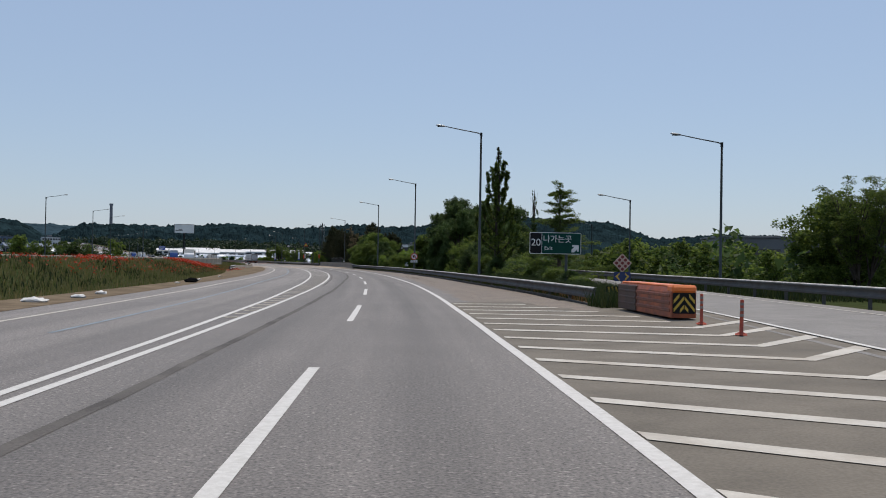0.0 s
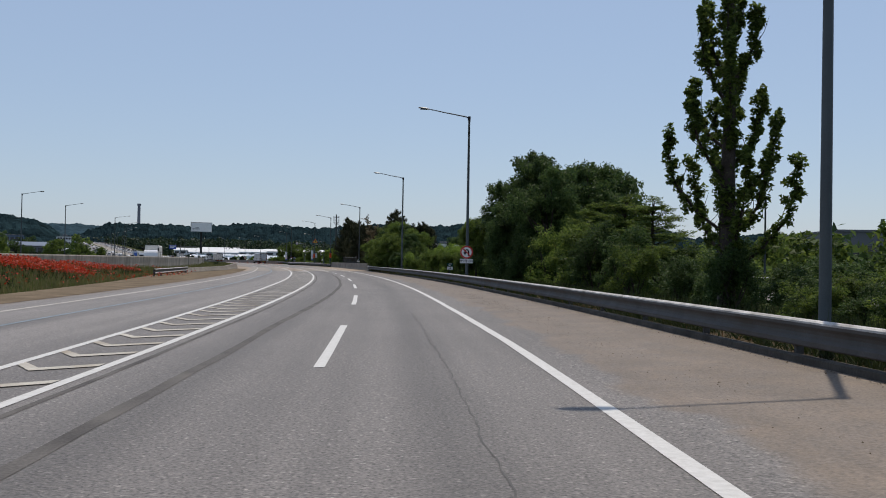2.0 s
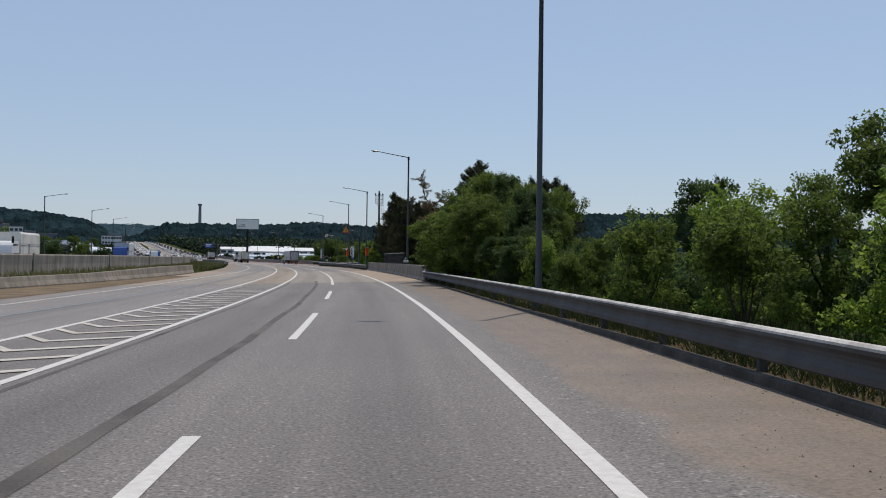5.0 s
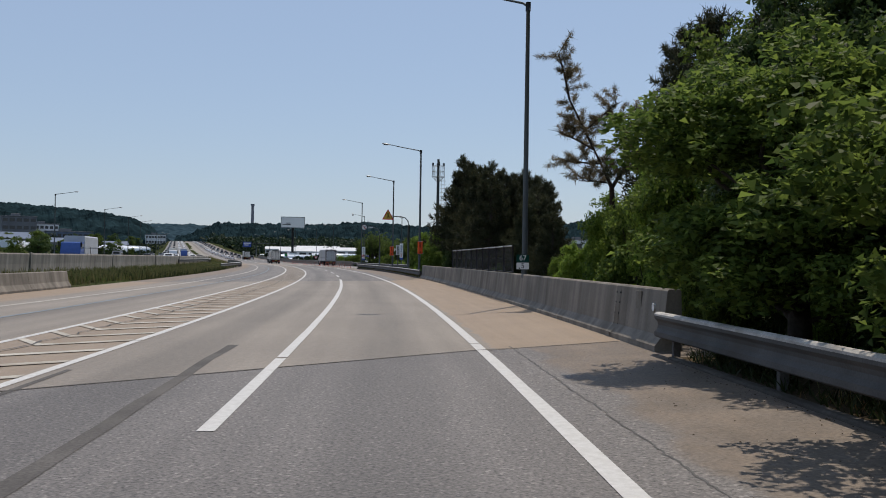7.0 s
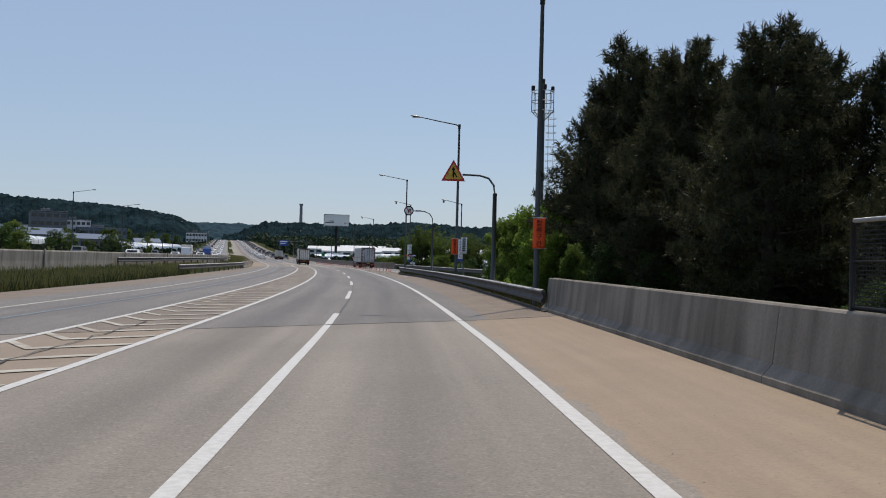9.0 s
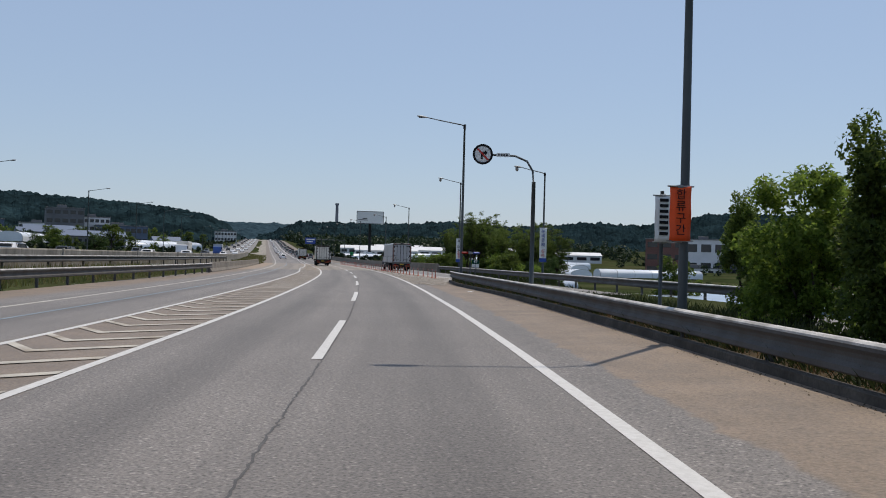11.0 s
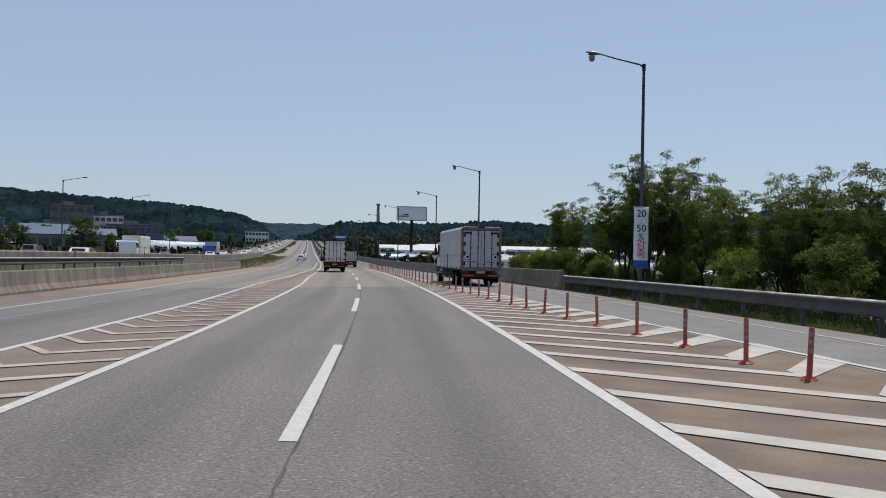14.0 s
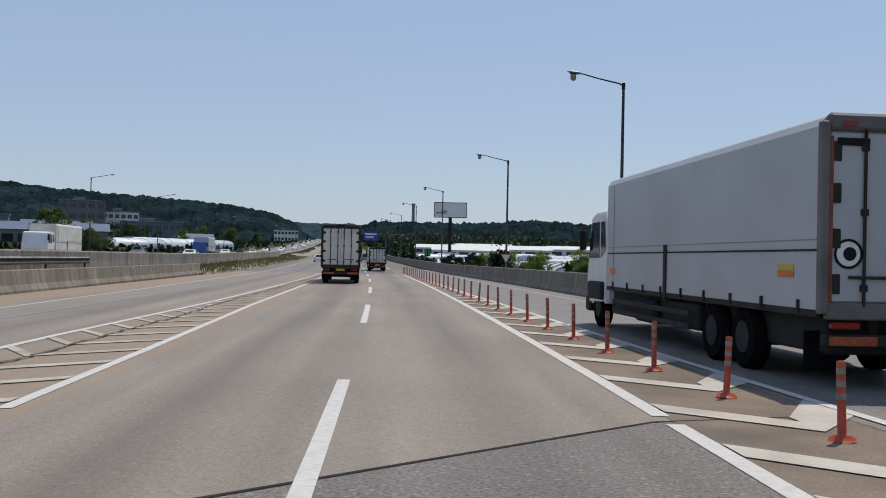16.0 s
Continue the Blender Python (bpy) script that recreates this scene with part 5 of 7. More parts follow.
def wheel(parent, x, y, r=0.5, w=0.28, name="wheel"):
    hub = part(name, tube(bmesh.new(), [(x - w / 2, y, r), (x - w / 2 + 0.03, y, r), (x + w / 2 - 0.03, y, r), (x + w / 2, y, r)], [r * 0.9, r, r, r * 0.9], 20), M_RUBBER, parent)
    part("rim", tube(bmesh.new(), [(x - w / 2 - 0.01, y, r), (x - w / 2 + 0.06, y, r), (x + w / 2 - 0.06, y, r), (x + w / 2 + 0.01, y, r)], [r * 0.52, r * 0.3, r * 0.3, r * 0.52], 14), M_DARK if r > 0.4 else M_STEEL, hub)
    return hub


def box_truck(name, m, length, width, floor, top, panel, label, axles, eyes=False, cab_material=None, side_rail=True, trim=None):
    """A lorry with a box body: y runs forward from the rear doors."""
    root = thing(name, m, label, "truck")
    h = width / 2
    bm = bmesh.new()
    c = 0.16
    prof = ((-h, floor), (h, floor), (h, top - c), (h - c * 0.4, top - c * 0.3), (h - c, top), (-h + c, top), (-h + c * 0.4, top - c * 0.3), (-h, top - c))
    r = [[bm.verts.new((x, y, z)) for x, z in prof] for y in (0.06, length)]
    for k in range(len(prof)):
        bm.faces.new((r[0][k], r[0][(k + 1) % 8], r[1][(k + 1) % 8], r[1][k]))
    bm.faces.new(r[0])
    bm.faces.new(list(reversed(r[1])))
    part("body", bm, panel, root)
    # rear frame and doors
    bm = bmesh.new()
    box(bm, (-h - 0.02, -0.04, floor - 0.05), (-h + 0.1, 0.1, top - 0.1), 0.02)
    box(bm, (h - 0.1, -0.04, floor - 0.05), (h + 0.02, 0.1, top - 0.1), 0.02)
    box(bm, (-h + 0.08, -0.04, top - 0.22), (h - 0.08, 0.1, top + 0.01), 0.04)
    box(bm, (-h + 0.08, -0.04, floor - 0.12), (h - 0.08, 0.1, floor + 0.1), 0.02)
    frame_part = part("rear_frame", bm, trim or M_FRAME, root)
    part("top_light", boxed((-0.22, -0.06, top - 0.06), (0.22, 0.02, top + 0.04), 0.02), M_BLACK, frame_part)
    for side in (-1, 1):
        x0, x1 = (-h + 0.12, -0.02) if side < 0 else (0.02, h - 0.12)
        door = part("door", boxed((x0, 0.0, floor + 0.12), (x1, 0.07, top - 0.25), 0.012), panel, root)
        for f in (0.5, 0.85):
            xb = x0 + (x1 - x0) * (1 - f) if side < 0 else x0 + (x1 - x0) * f
            xb = (x1 if side < 0 else x0) + (-side) * 0 + (side * (x1 - x0) * (0.16 if f == 0.85 else 0.58))
            part("lock_bar", tube(bmesh.new(), [(xb, -0.03, floor + 0.05), (xb, -0.03, top - 0.2)], 0.022, 8), M_FRAME, door)
            for z in (floor + 0.3, (floor + top) / 2, top - 0.45):
                part("bar_clamp", boxed((xb - 0.05, -0.045, z - 0.045), (xb + 0.05, 0.0, z + 0.045), 0.008), M_FRAME, door)
        part("handle", boxed((x0 + 0.25, -0.05, floor + 0.42), (x0 + 0.8, -0.01, floor + 0.46), 0.008), M_FRAME, door)
        for z in (floor + 0.35, floor + 0.95, (floor + top) / 2 + 0.25, top - 0.5):
            xa = -h + 0.04 if side < 0 else h - 0.26
            k = 0.13 if eyes else 0.07
            part("hinge", boxed((xa, -0.025, z - k), (xa + 0.22, 0.01, z + k), 0.01), M_FRAME, door)
        if eyes:
            xc = (x0 + x1) / 2 + side * 0.3
            disc("round_sticker", 0.2, M_SIGNWHITE, door, shift(xc, -0.012, floor + 0.75), 0.008)
            disc("sticker_ring", 0.2, M_BLACK, door, shift(xc, -0.018, floor + 0.75), 0.008, inner=0.165)
            disc("sticker_dot", 0.09, M_BLACK, door, shift(xc + 0.02, -0.018, floor + 0.75), 0.008)
    if eyes:
        for side in (-1, 1):
            part("rust_strip", boxed((side * (h - 0.12) - 0.025, -0.03, floor + 0.1), (side * (h - 0.12) + 0.025, 0.03, top - 0.3), 0.006), M_RUST, frame_part, "rusty brown door seal")
            part("corner_lamp", boxed((side * (h - 0.35) - 0.1, -0.06, top - 0.17), (side * (h - 0.35) + 0.1, -0.03, top - 0.1), 0.01), M_LAMPRED, frame_part)
            part("maker_plate", boxed((side * (h - 0.42) - 0.22, -0.03, top - 0.42), (side * (h - 0.42) + 0.22, 0.0, top - 0.32), 0.004), M_BLACK, frame_part)
        part("sticker", boxed((-h - 0.012, 0.75, floor + 0.42), (-h + 0.01, 1.25, floor + 0.5), 0.002), M_ORANGE, root)
        part("sticker", boxed((-h - 0.012, 0.75, floor + 0.51), (-h + 0.01, 1.25, floor + 0.6), 0.002), M_YELLOW, root)
        part("sticker", boxed((-h - 0.012, length - 0.75, floor + 0.3), (-h + 0.01, length - 0.35, floor + 0.44), 0.002), M_ORANGE, root)
        # Dark block added to fill the gap under the body like shade.
        part("side_skirt", boxed((-h + 0.25, 0.3, 0.45), (h - 0.25, length + 0.4, floor - 0.1), 0.03), M_DARK, root, "dark block standing in for underbody shade")
    # lower rear: bumper, lamps, plate
    bumper = part("bumper", boxed((-h + 0.05, -0.02, floor - 0.48), (h - 0.05, 0.1, floor - 0.32), 0.02), M_FRAME, root)
    for side in (-1, 1):
        part("reflector", boxed((side * (h - 0.45) - 0.33, -0.035, floor - 0.46), (side * (h - 0.45) + 0.33, -0.015, floor - 0.34), 0.005), M_REFLECT, bumper, "orange and red reflector strip")
        part("tail_lamp", boxed((side * (h - 0.35) - 0.2, -0.03, floor - 0.25), (side * (h - 0.35) + 0.2, 0.06, floor - 0.15), 0.02), M_LAMPRED, bumper)
        part("mud_flap", boxed((side * (h - 0.32) - 0.28, 0.5, 0.22), (side * (h - 0.32) + 0.28, 0.53, floor - 0.3), 0.005), M_RUBBER, root)
    part("plate_bar", boxed((-0.26, -0.03, floor - 0.27), (0.26, -0.01, floor - 0.12), 0.005), M_YELLOW, bumper)
    # chassis
    part("chassis", box(boxed((-0.45, 0.2, floor - 0.35), (-0.3, length + 1.2, floor - 0.05), 0.01), (0.3, 0.2, floor - 0.35), (0.45, length + 1.2, floor - 0.05), 0.01), M_FRAME, root)
    for side in (-1, 1):
        x = side * (h - 0.02)
        part("side_rail", boxed((x - 0.02, 0.1, floor - 0.1), (x + 0.035, length, floor + 0.02), 0.01), M_FRAME, root)
        part("panel_seam", boxed((x + side * 0.015, 0.12, floor + 0.78), (x + side * 0.035, length - 0.1, floor + 0.81), 0.003), M_FRAME, root)
        part("panel_seam", boxed((x + side * 0.015, 0.12, floor + 0.93), (x + side * 0.03, length - 0.1, floor + 0.945), 0.003), M_STEEL, root)
        part("corner_trim", boxed((x - 0.03, length - 0.6, floor), (x + 0.03, length - 0.57, top - 0.2), 0.003), M_STEEL, root)
        part("side_post", boxed((x + side * 0.01, length * 0.58, floor - 0.15), (x + side * 0.05, length * 0.58 + 0.16, floor + 0.95), 0.01), M_FRAME, root)
        for k in range(9):
            y = 0.6 + (length - 1.2) * k / 8
            part("latch", boxed((x, y - 0.03, floor - 0.06), (x + side * 0.05, y + 0.03, floor + 0.12), 0.006), M_FRAME, root)
        if side_rail:
            part("under_guard", box(boxed((x - 0.06, length * 0.45, floor - 0.62), (x - 0.02, length - 0.7, floor - 0.52), 0.01), (x - 0.06, length * 0.45, floor - 0.38), (x - 0.02, length - 0.7, floor - 0.28), 0.01), M_FRAME, root)
        for y in axles:
            wheel(root, side * (h - 0.2), y)
    for y in axles:
        part("axle", tube(bmesh.new(), [(-h + 0.2, y, 0.5), (h - 0.2, y, 0.5)], 0.13, 10), M_FRAME, root)
    # Two more dark blocks, added so the gap under the truck looks shaded.
    part("tool_box", boxed((-h + 0.12, max(axles) + 0.8, 0.42), (h - 0.12, length * 0.62, floor - 0.14), 0.04), M_DARK, root)
    part("spare_carrier", boxed((-h + 0.3, 0.7, 0.5), (h - 0.3, min(axles) - 0.55, floor - 0.14), 0.05), M_DARK, root)
    part("fuel_tank", boxed((-h + 0.1, length * 0.68, floor - 0.7), (-h + 0.6, length * 0.82, floor - 0.2), 0.08), M_DARK, root)
    # cab
    y0, y1, ct = length + 0.2, length + 2.2, top - 0.75
    bm = bmesh.new()
    cp = ((y0, 0.62), (y1 - 0.05, 0.55), (y1, 1.3), (y1 - 0.12, 1.75), (y1 - 0.38, ct - 0.12), (y1 - 0.7, ct), (y0 + 0.1, ct), (y0, ct - 0.15))
    r = [[bm.verts.new((x, y, z)) for y, z in cp] for x in (-h + 0.06, h - 0.06)]
    for k in range(8):
        bm.faces.new((r[0][k], r[0][(k + 1) % 8], r[1][(k + 1) % 8], r[1][k]))
    bm.faces.new(list(reversed(r[0])))
    bm.faces.new(r[1])
    bmesh.ops.recalc_face_normals(bm, faces=bm.faces)
    bmesh.ops.bevel(bm, geom=bm.edges[:], offset=0.05, segments=2, affect="EDGES")
    cab = part("cab", bm, cab_material or M_CARWHITE, root)
    for side in (-1, 1):
        x = side * (h - 0.055)
        shape("side_window", ((y0 + 0.75, 1.75), (y1 - 0.2, 1.75), (y1 - 0.5, ct - 0.25), (y0 + 0.75, ct - 0.25)), M_GLASS, cab, shift(x + side * 0.006, 0, 0) @ Matrix.Rotation(radians(90), 4, "Z"), 0.004)
        shape("rear_window", ((y0 + 0.15, 1.95), (y0 + 0.6, 1.75), (y0 + 0.6, ct - 0.25), (y0 + 0.25, ct - 0.25)), M_GLASS, cab, shift(x + side * 0.006, 0, 0) @ Matrix.Rotation(radians(90), 4, "Z"), 0.004)
        mirror = part("mirror", boxed((side * (h + 0.05) - 0.09, y1 + 0.02, 1.95), (side * (h + 0.05) + 0.09, y1 + 0.14, 2.5), 0.04), M_BLACK, cab)
        part("mirror_arm", tube(bmesh.new(), [(x, y1 - 0.3, 2.55), (side * (h + 0.05), y1 + 0.06, 2.52)], 0.02, 6), M_BLACK, mirror)
        part("wheel_arch", boxed((x - 0.1, y0 + 0.25, 0.7), (x + 0.03, y1 - 0.45, 1.15), 0.04), M_DARK, cab)
        wheel(root, side * (h - 0.22), y0 + 0.85)
    part("front_bumper", boxed((-h + 0.04, y1 - 0.35, 0.35), (h - 0.04, y1 + 0.06, 0.75), 0.05), M_DARK, root)
    return root


box_truck("box_truck", frame_at(432.0, -1.85, 0, 0.5), 9.4, 2.38, 1.05, 3.62, M_TRUCK, "white box truck with dirty dark-framed rear doors", (1.9, 3.1))
box_truck("box_truck", frame_at(386.6, 7.46, 0.012, 1.8), 10.6, 2.48, 1.06, 3.66, M_TRUCK2, "large silver-white wing-body truck with round rear stickers", (2.6, 3.9), eyes=True, trim=M_TRUCKTRIM)
box_truck("box_truck", frame_at(485, 1.45, 0, 1.2), 4.6, 2.05, 0.95, 2.85, M_TRUCK, "small white box truck far ahead in the lane", (1.2,), side_rail=False)
box_truck("box_truck", frame_at(560, -1.7, 0, 0.5), 8.6, 2.4, 1.05, 3.5, M_TRUCK, "white box truck in the distance", (1.9, 3.1))
box_truck("box_truck", frame_at(470, -29.5, 0.6, 180), 8.0, 2.4, 1.05, 3.5, M_TRUCK, "white box truck on the oncoming carriageway", (1.9, 3.1))
box_truck("box_truck", frame_at(300, -30.5, 0.6, 180), 8.0, 2.4, 1.05, 3.3, M_TRUCK2, "pale box truck behind the concrete wall", (1.9, 3.1), cab_material=M_CARBLUE)
box_truck("box_truck", frame_at(212, -26.5, 0.6, 180), 5.5, 2.2, 1.0, 2.9, M_TRUCK, "short white truck behind the concrete wall", (1.4,))
box_truck("box_truck", frame_at(540, -26.5, 0.6, 180), 7.5, 2.4, 1.05, 3.4, M_TRUCK2, "box truck with blue cab on the oncoming carriageway", (1.9, 3.1), cab_material=M_CARBLUE)


def car(material, label, long=4.5, tall=1.46):
    root = thing("car", Matrix(), label, "car", "cars on the far highway")
    k = long / 4.5
    side = [(-2.2, 0.35), (-2.25, 0.7), (-2.15, 0.95), (-1.75, 1.0), (-1.2, tall - 0.04), (-0.6, tall), (0.4, tall - 0.02), (1.1, 0.98), (2.05, 0.85), (2.22, 0.6), (2.2, 0.32)]
    bm = bmesh.new()
    r = []
    for x, inset in ((-0.88, 0), (-0.8, 1), (0.8, 1), (0.88, 0)):
        r.append([bm.verts.new((x * (0.82 if z > 1.05 and not inset else 1.0) * (0.92 if z > 1.05 else 1), y * k, z)) for y, z in side])
    for a, b in zip(r, r[1:]):
        for i in range(len(side)):
            bm.faces.new((a[i], a[(i + 1) % len(side)], b[(i + 1) % len(side)], b[i])).smooth = False
    bm.faces.new(list(reversed(r[0])))
    bm.faces.new(r[-1])
    bmesh.ops.recalc_face_normals(bm, faces=bm.faces)
    body = part("body", bm, material, root)
    shape("rear_window", ((-0.6, 1.0), (0.6, 1.0), (0.52, tall - 0.1), (-0.52, tall - 0.1)), M_GLASS, body, Matrix.Translation((0, -1.8 * k, 0)) @ Matrix.Shear("YZ", 4, (0, 0)), 0.3)
    shape("windscreen", ((-0.6, 1.0), (0.6, 1.0), (0.52, tall - 0.1), (-0.52, tall - 0.1)), M_GLASS, body, shift(0, 0.55 * k, 0), 0.3)
    for sx in (-1, 1):
        shape("side_glass", ((-1.45 * k, 1.02), (0.75 * k, 1.02), (0.35 * k, tall - 0.08), (-1.1 * k, tall - 0.08)), M_GLASS, body, shift(sx * 0.79, 0, 0) @ Matrix.Rotation(radians(90), 4, "Z"), 0.02)
        part("tail_lamp", boxed((sx * 0.68 - 0.16, -2.27 * k, 0.72), (sx * 0.68 + 0.16, -2.15 * k, 0.9), 0.02), M_LAMPRED, body)
        for y in (-1.35 * k, 1.35 * k):
            wheel(root, sx * 0.78, y, 0.33, 0.2)
    return root


CARS = [car(M_CARWHITE, "white saloon car on the far highway"), car(M_CARDARK, "dark saloon car on the far highway"), car(M_CARGREY, "grey van-like car on the far highway", 4.6, 1.8)]
spots = []
rng = random.Random(7)
for i in range(60):
    far = 560 + 900 * (i / 60.0) ** 1.1 + rng.uniform(-8, 8)
    lane = (-7.6, -1.6, 1.8, -7.4)[i % 4] + rng.uniform(-0.3, 0.3)
    spots.append((far, lane, 0.0, 0))
for i in range(46):
    spots.append((330 + 22 * i + rng.uniform(-6, 6), (-23.5, -27, -31, -34.5)[(i * 7) % 4], 0.6, 180))
for i, (s, d, z, turn) in enumerate(spots):
    if i < 3:
        CARS[i].matrix_world = frame_at(s, d, z, turn)
    elif not any(abs(s - q) < 13 and abs(d - e) < 3 for q, e in ((470, -29.5), (300, -30.5), (540, -26.5), (560, -1.7))):
        copy_thing(CARS[(i * 5 + i // 4) % 3], frame_at(s, d, z, turn))


# ---- far signs beside the merge ----
led = thing("signal_board", frame_at(551.0, 12.9), "small black signal board with green squares on a post", "signal")
plate("board", 1.15, 1.3, M_BLACK, led, shift(0, 0, 2.3), 0.06, 0.12)
for x in (-0.27, 0.27):
    for z in (2.03, 2.57):
        plate("lamp_field", 0.34, 0.4, M_LED, led, shift(x, -0.01, z), 0.03, 0.02)
part("post", tube(bmesh.new(), [(0, 0.12, -0.5), (0, 0.12, 2.2)], 0.07, 8), M_DARK, led)
give = thing("give_way_sign", frame_at(450.7, 11.25), "white and red give-way triangle on a thin post", "road sign")
shape("border", ((-0.5, 0.36), (0.0, -0.5), (0.5, 0.36)), M_RED, give, shift(0, 0, 1.85), 0.02)
shape("face", ((-0.37, 0.28), (0.0, -0.35), (0.37, 0.28)), M_SIGNWHITE, give, shift(0, -0.008, 1.85))
part("post", tube(bmesh.new(), [(0, 0.06, 0.0), (0, 0.06, 2.2)], 0.04, 8), M_STEEL, give)
gantry = thing("sign_gantry", frame_at(655.0, 9.5), "steel cantilever gantry with blue direction sign", "sign gantry")
part("column", tube(bmesh.new(), [(0, 0, -0.3), (0, 0, 8.2)], [0.3, 0.22], 10), M_POLE, gantry)
part("beam", tube(bmesh.new(), [(10.0, 0, 7.0), (0, 0, 7.0), (-7.5, 0, 7.0)], 0.14, 8), M_POLE, gantry)
plate("blue_panel", 4.2, 2.6, M_BLUE, gantry, shift(-4.6, -0.25, 6.4), 0.1, 0.12)
plate("writing_bar", 3.4, 0.45, M_SIGNWHITE, gantry, shift(-4.6, -0.27, 7.0), 0.05, 0.02)
plate("writing_bar", 2.4, 0.4, M_SIGNWHITE, gantry, shift(-4.9, -0.27, 6.1), 0.05, 0.02)


# ---- trees ----
def leaf_cloud(clumps, count, size, seed, aspect=0.7, sub=0, sub_size=0.36, up=0.55, core=0.3):
    """Small leaves scattered through clumps (centre, radii), which may be broken up into tufts. Returns vertices and faces."""
    rs = np.random.RandomState(seed)
    c = np.array([q[0] for q in clumps], float)
    r = np.array([q[1] for q in clumps], float)
    w = r.prod(axis=1) ** 0.66
    w /= w.sum()
    if sub:
        v = rs.normal(size=(len(c) * sub, 3)) + (0, 0, 0.25)
        v /= np.linalg.norm(v, axis=1)[:, None]
        rr = np.repeat(r, sub, axis=0)
        tc = np.repeat(c, sub, axis=0) + v * rr * (0.55 + 0.55 * rs.rand(len(v)))[:, None]
        tr = rr * (sub_size * (0.6 + 0.8 * rs.rand(len(v))))[:, None]
        tw = tr.prod(axis=1) ** 0.66
        c, r, w = np.concatenate([c, tc]), np.concatenate([r * 0.85, tr]), np.concatenate([w * core, tw / tw.sum() * (1 - core)])
    pick = rs.choice(len(c), count, p=w / w.sum())
    v = rs.normal(size=(count, 3))
    v /= np.linalg.norm(v, axis=1)[:, None]
    p = c[pick] + v * r[pick] * (rs.rand(count) ** 0.42 * 1.05)[:, None]
    n = rs.normal(size=(count, 3)) * 0.6 + v * 0.4 + (0, 0, up)
    n /= np.linalg.norm(n, axis=1)[:, None]
    a = np.cross(n, rs.normal(size=(count, 3)))
    a /= np.linalg.norm(a, axis=1)[:, None]
    b = np.cross(n, a)
    k = size * (0.6 + 0.8 * rs.rand(count))[:, None]
    a, b = a * k, b * k * aspect * 0.5
    verts = np.stack([p + a * 0.6, p - a * 0.4 + b, p - a * 0.4 - b], axis=1).reshape(-1, 3)
    return verts, np.arange(count * 3).reshape(-1, 3)


def needle_tufts(tufts, per, length, seed, width=0.14):
    """Needles that spread from the heart of each tuft (centre, direction)."""
    rs = np.random.RandomState(seed)
    c = np.repeat(np.array([q[0] for q in tufts], float), per, axis=0)
    d = np.repeat(np.array([q[1] for q in tufts], float), per, axis=0)
    n = len(c)
    v = rs.normal(size=(n, 3)) * 0.75 + d
    v /= np.linalg.norm(v, axis=1)[:, None]
    b = np.cross(v, rs.normal(size=(n, 3)))
    b /= np.linalg.norm(b, axis=1)[:, None]
    k = length * (0.6 + 0.7 * rs.rand(n))[:, None]
    p = c + rs.normal(size=(n, 3)) * 0.04
    verts = np.stack([p + v * k, p + b * k * width * 0.5, p - b * k * width * 0.5], axis=1).reshape(-1, 3)
    return verts, np.arange(n * 3).reshape(-1, 3)


def limb(bm, p, q, r0, r1, rs, bow=0.12):
    p, q = Vector(p), Vector(q)
    mid = (p + q) / 2 + Vector((rs.uniform(-1, 1), rs.uniform(-1, 1), rs.uniform(-0.3, 0.6))) * (q - p).length * bow
    tube(bm, [p, (p + mid) / 2, mid, (mid + q) / 2, q], [r0, r0 * 0.8 + r1 * 0.2, (r0 + r1) / 2, r0 * 0.25 + r1 * 0.75, r1], 6, False)


